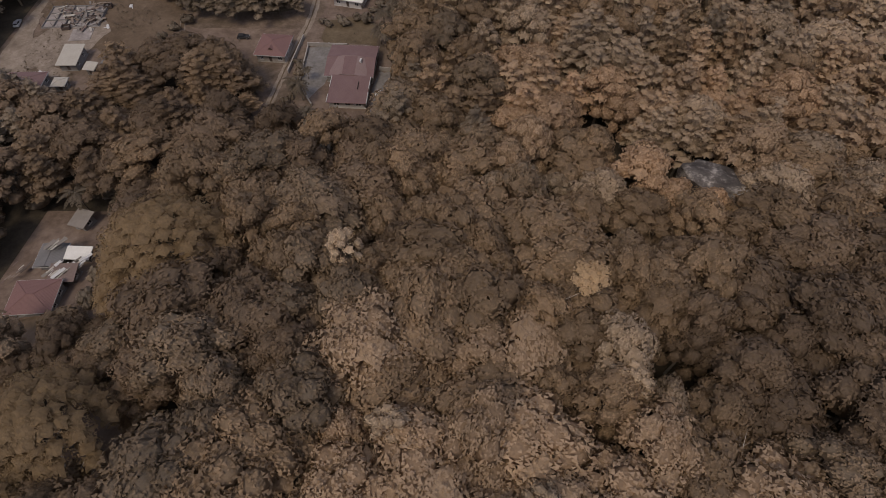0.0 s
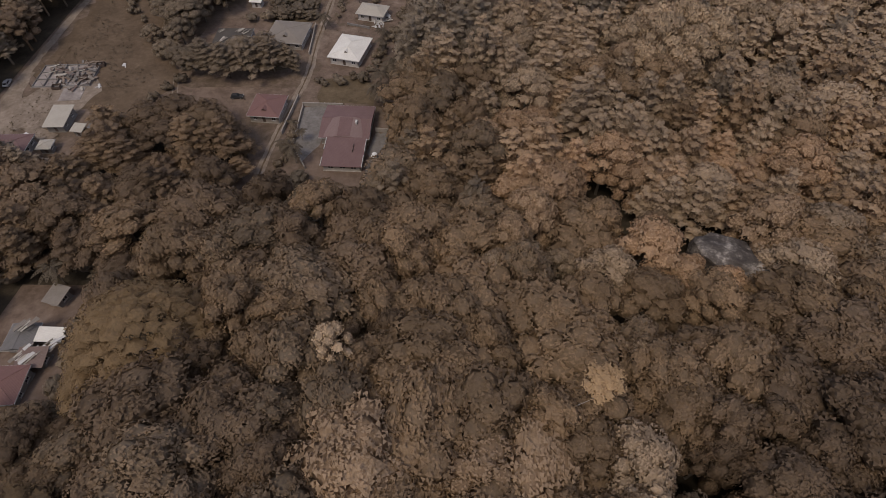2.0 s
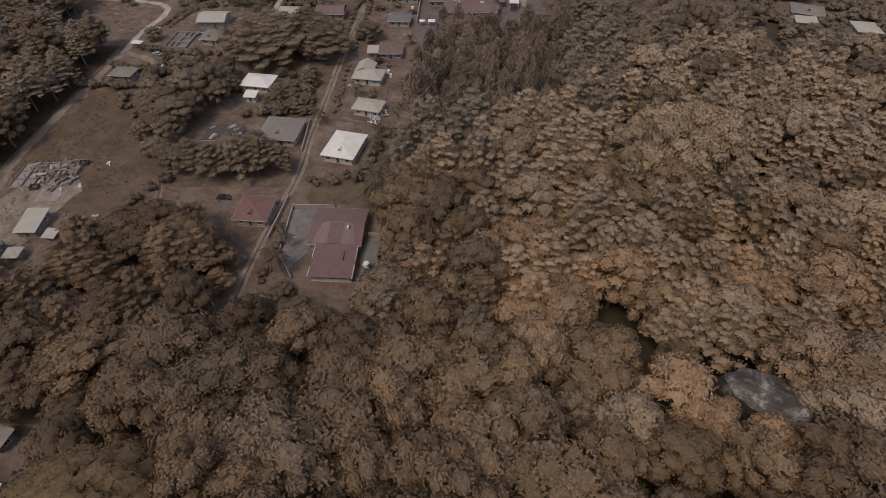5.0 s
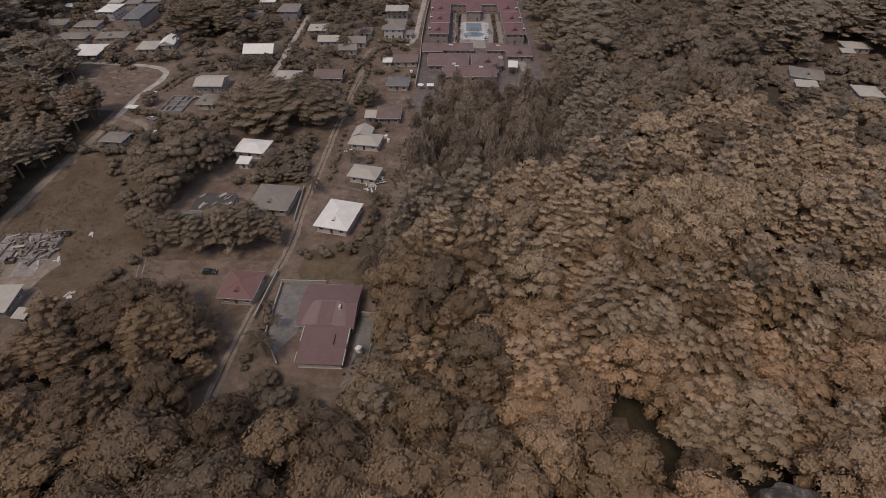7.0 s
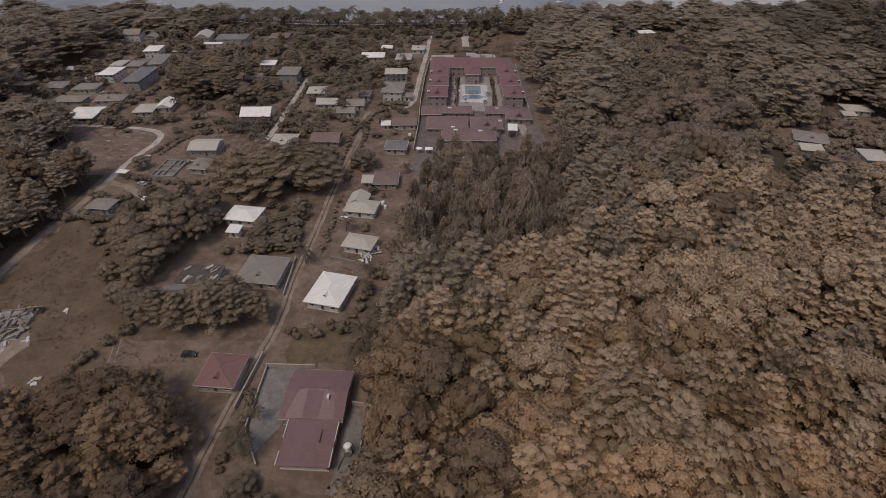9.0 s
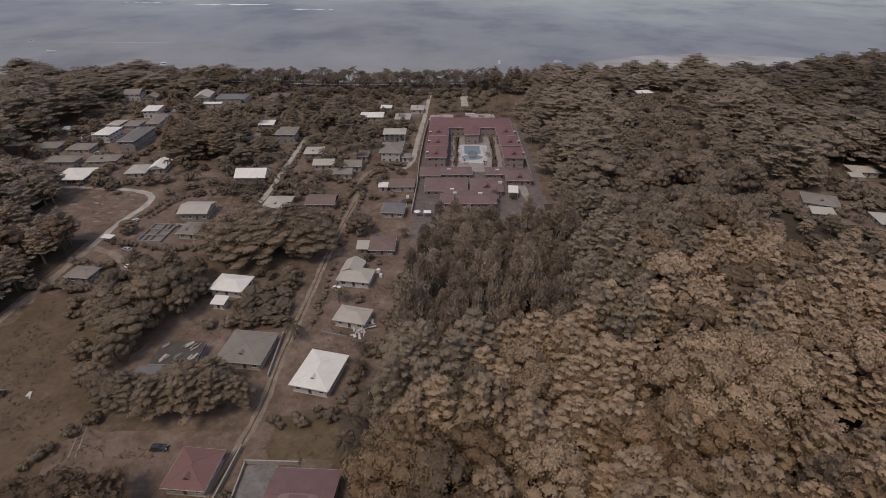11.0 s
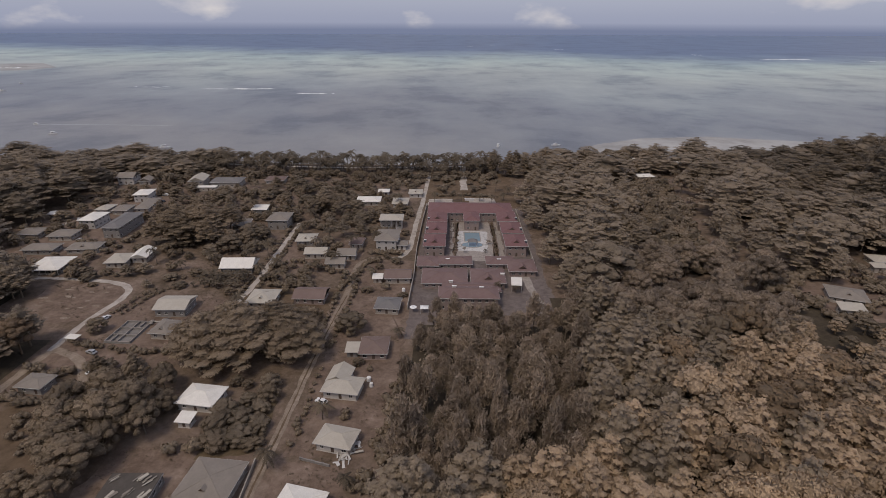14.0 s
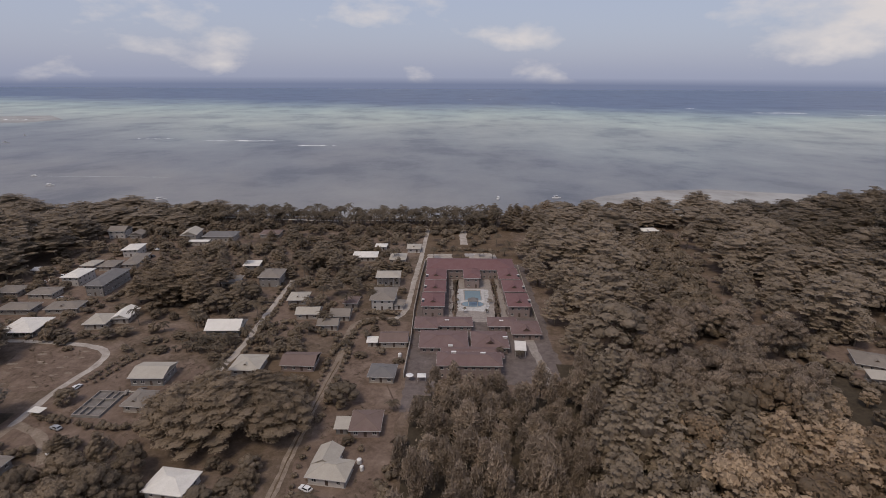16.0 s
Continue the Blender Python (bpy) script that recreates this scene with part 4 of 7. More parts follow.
house("tin shed with a patched pale roof", -91.5, 75.5, 4.6, 5.0, -14, rmat=R_GREY, wmat=W_GREY, rise=0.6, roof="shed", wall_h=2.4, name="shed", category="shed", trim=False)
house("shed under a bright white sheet roof", -86.5, 64.5, 6.0, 3.4, 0, rmat=R_WHITE, wmat=W_GREY, rise=0.5, roof="shed", wall_h=2.5, name="shed", category="shed", trim=False)
house("low house under dark grey sheets", -93.0, 64.0, 6.4, 6.6, 4, rmat=R_SLATE, wmat=W_GREY, rise=0.7, roof="gable", wall_h=2.5)
house("shed under rusted ribbed sheets", -87.4, 58.8, 6.2, 4.6, 4, rmat=R_BROWN, wmat=W_GREY, rise=0.6, roof="shed", wall_h=2.4, name="shed", category="shed", trim=False)
house("house under a dull red sheet roof", -90.5, 52.2, 10.0, 8.5, 6, rmat=R_BRICK, wmat=W_GREY, rise=1.6)
house("forest-edge house under a pale hipped roof", 168.5, 300.0, 15.0, 13.0, -22, rmat=R_GREY, wmat=W_CREAM, rise=2.6, gablets=2)
house("annexe under a cream sheet roof", 162.0, 287.0, 10.0, 6.0, -10, rmat=R_CREAM, wmat=W_CREAM, rise=1.0, roof="shed", trim=False)
house("forest-edge bungalow under a white roof", 212.0, 338.0, 14.0, 10.0, -6, rmat=R_CREAM, wmat=W_CREAM, rise=2.0)
house("house under a cream roof at the forest edge", 187.0, 281.0, 11.0, 12.0, -8, rmat=R_CREAM, wmat=W_CREAM, rise=1.9)
house("low annexe under a cream sheet roof at the wood", 203.0, 329.0, 7.0, 5.0, -6, rmat=R_CREAM, wmat=W_CREAM, rise=0.7, roof="shed", trim=False)
house("half-hidden white-roofed beach house", 176.0, 528.0, 16.0, 12.0, 4, rmat=R_WHITE, wmat=W_WHITE, rise=2.4, wall_h=4.5)

# resort
RG = "resort buildings"


def resort(label, x, y, w, d, storeys=1, yaw=1, gablets=0, rise=None, sides="srl", **kw):
    return house(label, x, y, w, d, yaw, 3.0, "hip", R_RESORT if y > 340 else R_MAUVE, W_ROSE, rise, 0.7, storeys, 0, gablets, 2.0, "resort_building", "resort", RG, sides, **kw)


resort("long maroon-roofed main block of the resort", 7.0, 399.0, 51.0, 20.0, 2, rise=3.6, door=False)
resort("central dining wing facing the pool", 7.6, 383.5, 9.5, 16.0, 2, rise=2.2, sides="s")
resort("maroon-roofed guest wing with a gablet", -12.2, 382.0, 11.5, 17.0, 2, gablets=1)
resort("maroon-roofed guest wing with a gablet", -12.0, 364.5, 11.5, 17.0, 2, gablets=1)
resort("maroon-roofed guest wing with a gablet", -12.2, 346.5, 11.5, 17.0, 2, gablets=1)
resort("maroon-roofed guest wing with a gablet", 27.8, 384.0, 11.5, 17.0, 2, gablets=1)
resort("maroon-roofed guest wing with a gablet", 29.0, 366.0, 11.5, 17.0, 2, gablets=1)
resort("maroon-roofed guest wing with a gablet", 29.6, 347.5, 11.5, 17.0, 2, gablets=1)
resort("low pool-side block under a maroon roof", -1.5, 328.0, 17.0, 10.0, 1)
resort("low pool-side block under a maroon roof", 20.5, 328.5, 14.0, 10.0, 1)
resort("service block under a maroon roof", -14.5, 326.5, 11.0, 12.0, 1)
resort("reception block under a broad maroon roof", -6.0, 310.5, 21.0, 16.0, 1, rise=2.4)
resort("reception block under a broad maroon roof", 13.8, 311.0, 16.0, 15.5, 1, rise=2.4, gablets=1)
resort("long two-storey front block under a maroon roof", 4.6, 288.8, 25.5, 11.0, 2, rise=2.4)
resort("linking block under a maroon roof", 6.0, 299.5, 26.0, 9.5, 1, rise=1.6)
resort("entrance porch under a maroon roof", 30.5, 323.0, 13.5, 14.0, 1, rise=1.9, gablets=1)
for x, y in ((-1.5, 291.0), (10.0, 290.5), (-5.0, 327.0), (20.0, 327.5), (-3.0, 303.0), (20.5, 311.5), (6.8, 410.0)):
    zz = 7.6 if y < 292 else (3.9 if y < 400 else 9.0)
    sk = thing("skylight", "white rooftop skylight box", "skylight", x, y, zz if y < 400 else 8.2, 1, "resort rooftop skylights")
    k = 1.0 if y < 400 else 3.2
    hang("curb", Solid().box(-0.9 * k, 0.9 * k, -0.35, 0.35, -1.2, 0.25).mesh("curb", TRIM), sk)
    hang("cover", Solid().box(-1.0 * k, 1.0 * k, -0.42, 0.42, 0.25, 0.36).mesh("cover", PLASTIC), sk)
for x, y in ((-17.0, 377.0), (-17.0, 361.0), (-17.0, 343.0), (33.2, 379.0), (34.2, 362.0), (34.9, 344.0)):
    dish = thing("water_heater", "white solar water heater on a roof slope", "water heater", x, y, 6.6, 1, "roof water heaters")
    hang("panel", Solid().box(-0.5, 0.5, -0.9, 0.9, 0, 0.1).mesh("panel", GLASS), dish, "dark solar panel", pose(0, 0, 0, 12))
    hang("cylinder", Solid().tube([(-0.7, 1.0, 0.35), (0.7, 1.0, 0.35)], [0.3, 0.3], 10).mesh("cylinder", PLASTIC, True), dish, "white tank")

patch("pool_deck", [(-0.2, 346), (-0.2, 375), (15.8, 375), (15.8, 346)], DECK, "bleached pale deck round the pool", 0.075, "pavement")
pool = thing("swimming_pool", "rectangular blue swimming pool in a paved court", "pool", 7.8, 366.0, 0.06, 1)
hang("water", Solid().box(-4.2, 4.2, -6.2, 6.2, 0.0, 0.1).mesh("water", POOL), pool, "still blue water")
hang("coping", Solid().box(-4.7, 4.7, -6.7, -6.2, 0, 0.2).box(-4.7, 4.7, 6.2, 6.7, 0, 0.2).box(-4.7, -4.2, -6.2, 6.2, 0, 0.2).box(4.2, 4.7, -6.2, 6.2, 0, 0.2).mesh("coping", PAVING), pool)
pool2 = thing("plunge_pool", "small pale blue pool beside a pavilion", "pool", 7.6, 354.5, 0.06, 1)
hang("water", Solid().prism([(5.6 * math.cos(k * math.pi / 8), 3.4 * math.sin(k * math.pi / 8)) for k in range(16)], 0.0, 0.12).mesh("water", POOL), pool2)
hang("coping", Solid().prism([(6.1 * math.cos(k * math.pi / 8), 3.9 * math.sin(k * math.pi / 8)) for k in range(16)], 0.0, 0.08).mesh("coping", PAVING), pool2)
pav = thing("pavilion", "dark-roofed open pavilion at the pool", "pavilion", 7.7, 353.5, 0.2, 1)
rs, _ = roof_solid("hip", 5.4, 4.2, 1.3)
hang("roof", rs.mesh("roof", R_SLATE), pav, "dark hipped roof", pose(0, 0, 2.6))
post = Solid().box(-0.1, 0.1, -0.1, 0.1, 0, 2.65).mesh("post", TRIM)
for px, py in ((-2.3, -1.7), (2.3, -1.7), (2.3, 1.7), (-2.3, 1.7)):
    hang("post", post, pav, "", pose(px, py, 0))
for sx in (-3.2, 19.5):
    cov = thing("covered_walk", "long timber walkway frame beside the court", "walkway", sx, 366.0, 0.06, 1, "court walkways")
    for k in range(0, 12, 2):
        hang("beam", Solid().box(-1.4, 1.4, -0.1, 0.1, 2.5, 2.65).mesh("beam", DARK_WOOD), cov, "", pose(0, -24 + 4.2 * k, 0))
    for s in (-1.2, 1.2):
        hang("rail", Solid().box(s - 0.08, s + 0.08, -25, 24, 2.4, 2.5).mesh("rail", WOOD), cov)
        for k in range(7):
            hang("post", Solid().box(s - 0.08, s + 0.08, -0.08, 0.08, 0, 2.4).mesh("post", WOOD), cov, "", pose(0, -24 + 7.8 * k, 0))
for k in range(14):
    side = -1 if k % 2 else 1
    lo = thing("sun_lounger", "pale sun lounger beside the pool", "lounger", 7.8 + side * 7.2, 348 + 3.2 * (k // 2) * 1.1, 0.08, 90 - side * 90 + 90, "pool loungers")
    hang("seat", Solid().box(-0.35, 0.35, -1.0, 0.5, 0.3, 0.38).mesh("seat", TRIM), lo)
    hang("backrest", Solid().box(-0.35, 0.35, 0, 0.75, 0, 0.08).mesh("backrest", TRIM), lo, "", pose(0, 0.5, 0.32, 35))
    for lx, ly in ((-0.3, -0.9), (0.3, -0.9), (-0.3, 0.4), (0.3, 0.4)):
        hang("leg", Solid().box(-0.03, 0.03, -0.03, 0.03, 0, 0.31).mesh("leg", WOOD), lo, "", pose(lx, ly, 0))


def wall_line(label, pts, h=1.6, t=0.22, mat=None, posts=True, name="boundary_wall"):
    w = thing(name, label, "wall", 0, 0, 0)
    s, c = Solid(), Solid()
    for (x0, y0), (x1, y1) in zip(pts, pts[1:]):
        L = math.hypot(x1 - x0, y1 - y0)
        m = pose(x0, y0, ground_z(x0, y0), 0, 0, math.degrees(math.atan2(y1 - y0, x1 - x0)))
        s.box(0, L, -t / 2, t / 2, -0.3, h, m)
        c.box(0, L, -t / 2 - 0.05, t / 2 + 0.05, h, h + 0.1, m)
        if posts:
            for k in range(int(L / 3.5) + 1):
                c.box(3.5 * k - 0.18, 3.5 * k + 0.18, -t / 2 - 0.08, t / 2 + 0.08, -0.3, h + 0.2, m)
    hang("panel", s.mesh("panel", mat or W_CREAM), w)
    hang("coping", c.mesh("coping", mat or W_CREAM), w)
    return w


wall_line("pale rendered wall between lane and resort", [(-20.8, 284), (-20.6, 316), (-21.6, 345), (-21.4, 384), (-20.6, 418)], 2.0)
wall_line("long pale rendered roadside wall", [(-54.0, 138.5), (-52.4, 157)], 1.2, posts=False)
wall_line("low yard wall behind the maroon house", [(-50, 152.5), (-37, 152.5)], 1.3)
wall_line("low yard wall of the maroon house", [(-50, 152.5), (-49.5, 133), (-44, 124)], 0.9)
wall_line("pale yard wall at the forest edge", [(-25, 141), (-20.5, 140.5), (-21.2, 128), (-22.8, 117)], 1.4)
wall_line("pale garden wall beside a driveway", [(-53.5, 181), (-54.5, 200)], 1.1)
wall_line("grey garden wall", [(-42.5, 200.8), (-34, 198.5)], 0.8, mat=W_GREY)
wall_line("pale wall round the resort's east side", [(37.5, 330), (36.5, 372), (36, 410)], 2.0)


# ---- vegetation ----
def ico():
    bm = bmesh.new()
    bmesh.ops.create_icosphere(bm, subdivisions=1, radius=1)
    v = np.array([q.co[:] for q in bm.verts])
    f = np.array([[q.index for q in p.verts] for p in bm.faces])
    bm.free()
    return v, f


ICO_V, ICO_F = ico()
# an open low dome: a rim of seven, a ring of five and a crown point
DOME_V = np.array([(math.cos(k * 0.8976), math.sin(k * 0.8976), -0.25) for k in range(7)] + [(0.62 * math.cos(0.3 + k * 1.2566), 0.62 * math.sin(0.3 + k * 1.2566), 0.72) for k in range(5)] + [(0.0, 0.0, 1.0)])
DOME_F = np.array([(7, 8, 12), (8, 9, 12), (9, 10, 12), (10, 11, 12), (11, 7, 12), (0, 1, 7), (1, 8, 7), (1, 2, 8), (2, 3, 8), (3, 9, 8), (3, 4, 9), (4, 10, 9), (4, 5, 10), (5, 11, 10), (5, 6, 11), (6, 0, 11), (0, 7, 11)])

PAD_V = np.array([(math.cos(k * 0.6283), math.sin(k * 0.6283), -0.25) for k in range(10)] + [(0.0, 0.0, 0.8)])
PAD_F = np.array([(k, (k + 1) % 10, 10) for k in range(10)])



def array_mesh(name, verts, quads, tris, mat, inner=None, normals=None, tones=None):
    """A mesh straight from arrays: quads first, then triangles. inner: which triangles are the crown's inner mass,
    coloured for the shade inside it.
    """
    me = bpy.data.meshes.new(name)
    nq, nt = len(quads), len(tris)
    loops = np.concatenate([np.asarray(quads).reshape(-1), np.asarray(tris).reshape(-1)]).astype(np.int32)
    me.vertices.add(len(verts))
    me.vertices.foreach_set("co", np.asarray(verts, np.float32).reshape(-1))
    me.loops.add(len(loops))
    me.loops.foreach_set("vertex_index", loops)
    me.polygons.add(nq + nt)
    me.polygons.foreach_set("loop_start", np.concatenate([np.arange(nq) * 4, nq * 4 + np.arange(nt) * 3]).astype(np.int32))
    me.materials.append(mat)
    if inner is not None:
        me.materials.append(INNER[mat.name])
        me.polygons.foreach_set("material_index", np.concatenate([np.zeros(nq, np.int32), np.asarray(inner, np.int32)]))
        me.polygons.foreach_set("use_smooth", np.ones(nq + nt, bool))
    me.update(calc_edges=True)
    if tones is not None:
        # a tone of its own for each tree of a stand
        me.attributes.new("tone", "FLOAT", "POINT").data.foreach_set("value", np.asarray(tones, np.float32))
    if normals is not None:
        # leaves take the light as part of the rounded bough they sit on
        me.normals_split_custom_set_from_vertices(np.asarray(normals, np.float32))
    return me


def crown_mesh(arr, mat):
    v, q, t, inner, nor = arr
    return array_mesh("crown", v, q, t, mat, inner, nor)


def leaf_tris(rng, pos, nor, size, tilt=0.55, aspect=0.7):
    """Pointed leaf sprays at pos, facing about along nor."""
    n = len(pos)
    nn = nor + rng.normal(0, tilt, (n, 3))
    nn /= np.linalg.norm(nn, axis=1)[:, None] + 1e-9
    a = np.cross(nn, rng.normal(0, 1, (n, 3)))
    a /= np.linalg.norm(a, axis=1)[:, None] + 1e-9
    b = np.cross(nn, a)
    s = size * rng.uniform(0.65, 1.35, (n, 1))
    v = np.stack([pos + a * s - nn * s * 0.3, pos - a * s * 0.6 + b * s * aspect, pos - a * s * 0.6 - b * s * aspect], 1).reshape(-1, 3)
    return v, np.arange(3 * n).reshape(-1, 3), np.repeat(nor * 0.9 + nn * 0.3 * np.sign((nn * nor).sum(1))[:, None], 3, 0)


def lobes_crown(rng, lobes, per_m2, size, tilt=0.55, hull=0.8, low=-0.35, hull_low=False):
    """Leaf sprays on the outer skin of overlapping lobes, over a rough dark inner mass. lobes: rows of centre x, y, z and radii r, h."""
    V, T, W, k = [], [], [], 0
    L = np.asarray(lobes)
    P, N = [], []

    def bare(p, i, edge):
        keep = np.ones(len(p), bool)
        for j, (x2, y2, z2, r2, h2) in enumerate(L):
            if j != i:
                e = (p - np.array([x2, y2, z2])) / np.array([r2, r2, h2])
                keep &= (e ** 2).sum(1) > edge
        return keep

    for i, (x, y, z, r, h) in enumerate(L):
        area = 4 * math.pi * (r * r + 2 * r * h) / 3
        n = int(per_m2 * area * 0.8)
        d = rng.normal(0, 1, (n, 3))
        d /= np.linalg.norm(d, axis=1)[:, None]
        d = d[d[:, 2] > low]
        p = np.array([x, y, z]) + d * np.array([r, r, h]) * rng.uniform(0.9, 1.08, (len(d), 1))
        m = d / np.array([r, r, h])
        m /= np.linalg.norm(m, axis=1)[:, None]
        keep = bare(p, i, 0.72)
        P.append(p[keep])
        N.append(m[keep])
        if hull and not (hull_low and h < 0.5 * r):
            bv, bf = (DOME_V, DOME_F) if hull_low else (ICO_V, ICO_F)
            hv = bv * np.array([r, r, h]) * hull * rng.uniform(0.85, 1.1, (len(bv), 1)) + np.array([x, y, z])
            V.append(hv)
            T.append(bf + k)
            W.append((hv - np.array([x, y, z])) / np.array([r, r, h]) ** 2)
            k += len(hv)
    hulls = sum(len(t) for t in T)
    for x, y, z, r, h in L:
        if hull and hull_low and h < 0.5 * r:
            # the closed leaf layer of a flat bough
            hv = PAD_V * np.array([r, r, h]) * np.append(np.array([0.95, 0.6] * 5) * rng.uniform(0.75, 1.1, 10), 0.85)[:, None] + np.array([x, y, z])
            V.append(hv)
            T.append(PAD_F + k)
            W.append((hv - np.array([x, y, z - 1.2 * r])) / r)
            k += len(hv)
    lv, lt, ln = leaf_tris(rng, np.concatenate(P), np.concatenate(N), size, tilt)
    V.append(lv)
    T.append(lt + k)
    W.append(ln)
    T, W = np.concatenate(T), np.concatenate(W)
    W /= np.linalg.norm(W, axis=1)[:, None] + 1e-9
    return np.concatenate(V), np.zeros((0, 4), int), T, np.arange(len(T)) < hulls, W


def branching(rng, height, spread, lobes, r0):
    s = Solid()
    lean = rng.uniform(-0.5, 0.5, 2)
    top = Vector((lean[0], lean[1], height * 0.55))
    s.tube([(0, 0, -1.0), (0, 0, 0.2), (lean[0] * 0.3, lean[1] * 0.3, height * 0.25), top], [r0 * 1.4, r0 * 1.05, r0 * 0.85, r0 * 0.6], 8)
    pick = rng.permutation(len(lobes))[:5]
    for i in pick:
        x, y, z, r, h = lobes[i]
        a = Vector((lean[0] * 0.5, lean[1] * 0.5, height * rng.uniform(0.28, 0.5)))
        b = Vector((x, y, z - h * 0.2))
        mid = a.lerp(b, 0.5) + Vector((0, 0, -0.06 * height))
        s.tube([a, mid, b], [r0 * 0.42, r0 * 0.28, r0 * 0.1], 4, False)
    return s


def broad_lobes(rng, R, H, n=15):
    """A lumpy dome of overlapping lobes."""
    out = [(rng.uniform(-0.6, 0.6), rng.uniform(-0.6, 0.6), H * 0.80, R * 0.48, H * 0.17)]
    for k in range(n):
        a = k * 2.39996 + rng.uniform(-0.3, 0.3)
        q = math.sqrt((k + 0.7) / n) * 0.86
        r = R * rng.uniform(0.28, 0.44)
        out.append((R * q * math.cos(a), R * q * math.sin(a), H * (0.88 - 0.34 * q * q) + rng.uniform(-0.5, 0.5), r, r * rng.uniform(0.46, 0.7)))
    for k in range(7):
        a = k * 0.8976 + rng.uniform(-0.3, 0.3)
        r = R * rng.uniform(0.26, 0.36)
        out.append((0.84 * R * math.cos(a), 0.84 * R * math.sin(a), H * rng.uniform(0.44, 0.54), r, r * 0.85))
    return out


def tier_lobes(rng, R, H, tiers=8):
    """Thin spreading tiers of many flat boughs, drooping a little at the rim, as on an Indian almond."""
    out = []
    for t in range(tiers):
        f = t / (tiers - 1)
        z, rr = H * (0.46 + 0.53 * f), R * (1.0 - 0.78 * f ** 1.7) * rng.uniform(0.9, 1.08)
        n = max(4, int(18 * rr / R))
        a0, dx, dy = rng.uniform(0, 6.28), rng.uniform(-0.4, 0.4), rng.uniform(-0.4, 0.4)
        for k in range(n):
            a = a0 + 6.283 * k / n + rng.uniform(-0.4, 0.4)
            q = rr * rng.uniform(0.36, 0.92)
            r = rr * rng.uniform(0.15, 0.25) + 0.35
            out.append((dx + q * math.cos(a), dy + q * math.sin(a), z - 0.2 * q + rng.uniform(-0.5, 0.5), r, 0.15 * r + 0.2))
    out.append((0, 0, H * 0.985, R * 0.18, R * 0.08))
    # the leafy heart behind the boughs
    out.append((0, 0, H * 0.55, R * 0.56, H * 0.2))
    out.append((0, 0, H * 0.76, R * 0.33, H * 0.16))
    return out


def giant_lobes(rng, R, H, tiers=10):
    """A very wide almond crown: many drooping shelves of small boughs."""
    out = []
    for t in range(tiers):
        f = t / (tiers - 1)
        z, rr = H * (0.4 + 0.58 * f), R * (1.0 - 0.74 * f ** 2.8) * rng.uniform(0.86, 1.1)
        n = max(6, int(23 * rr / R))
        a0, dx, dy = rng.uniform(0, 6.28), rng.uniform(-0.9, 0.9), rng.uniform(-0.9, 0.9)
        for k in range(n):
            a = a0 + 6.283 * k / n + rng.uniform(-0.3, 0.3)
            q = rr * rng.uniform(0.4, 0.93)
            r = rr * rng.uniform(0.12, 0.2) + 0.45
            out.append((dx + q * math.cos(a), dy + q * math.sin(a), z - 0.2 * q + rng.uniform(-0.6, 0.6), r, 0.14 * r + 0.2))
    out.append((0, 0, H * 0.99, R * 0.15, R * 0.05))
    out.append((0, 0, H * 0.5, R * 0.72, H * 0.2))
    out.append((0, 0, H * 0.73, R * 0.46, H * 0.17))
    return out


def needle_crown(rng, R, H, n=1500):
    """Drooping feathery plumes round rising branch tips."""
    V, Q, k = [], [], 0
    tips = []
    for i in range(46):
        f = rng.uniform(0.12, 1.0)
        a = rng.uniform(0, 6.283)
        q = R * (1.05 - f) ** 0.7 * rng.uniform(0.45, 1.0)
        tips.append((q * math.cos(a), q * math.sin(a), H * (0.22 + 0.78 * f), q))
    tips = np.array(tips)
    per = n // len(tips)
    pos, dirs = [], []
    for x, y, z, q in tips:
        p = np.array([x, y, z]) + rng.normal(0, 1, (per, 3)) * np.array([0.55, 0.55, 0.95])
        d = np.stack([rng.normal(x * 0.06, 0.42, per), rng.normal(y * 0.06, 0.42, per), rng.normal(0.75, 0.4, per)], 1)
        pos.append(p)
        dirs.append(d)
    pos, dirs = np.concatenate(pos), np.concatenate(dirs)
    dirs /= np.linalg.norm(dirs, axis=1)[:, None]
    side = np.cross(dirs, rng.normal(0, 1, dirs.shape))
    side /= np.linalg.norm(side, axis=1)[:, None]
    ln, wd = rng.uniform(0.5, 1.1, (len(pos), 1)), rng.uniform(0.13, 0.26, (len(pos), 1))
    v = np.stack([pos + dirs * ln, pos - dirs * ln * 0.7 - side * wd, pos - dirs * ln * 0.7 + side * wd], 1).reshape(-1, 3)
    core_v, core_t = [], []
    for j, (x, y, z, q) in enumerate(tips[::2]):
        core_v.append(DOME_V * np.array([0.7, 0.7, 1.2]) * rng.uniform(0.7, 1.1, (len(DOME_V), 1)) + np.array([x * 0.85, y * 0.85, z - 0.3]))
        core_t.append(DOME_F + j * len(DOME_V))
    cv = np.concatenate(core_v)
    T = np.concatenate(core_t + [np.arange(len(v)).reshape(-1, 3) + len(cv)])
    return np.concatenate([cv, v]), np.zeros((0, 4), int), T, np.arange(len(T)) < sum(len(c) for c in core_t), None


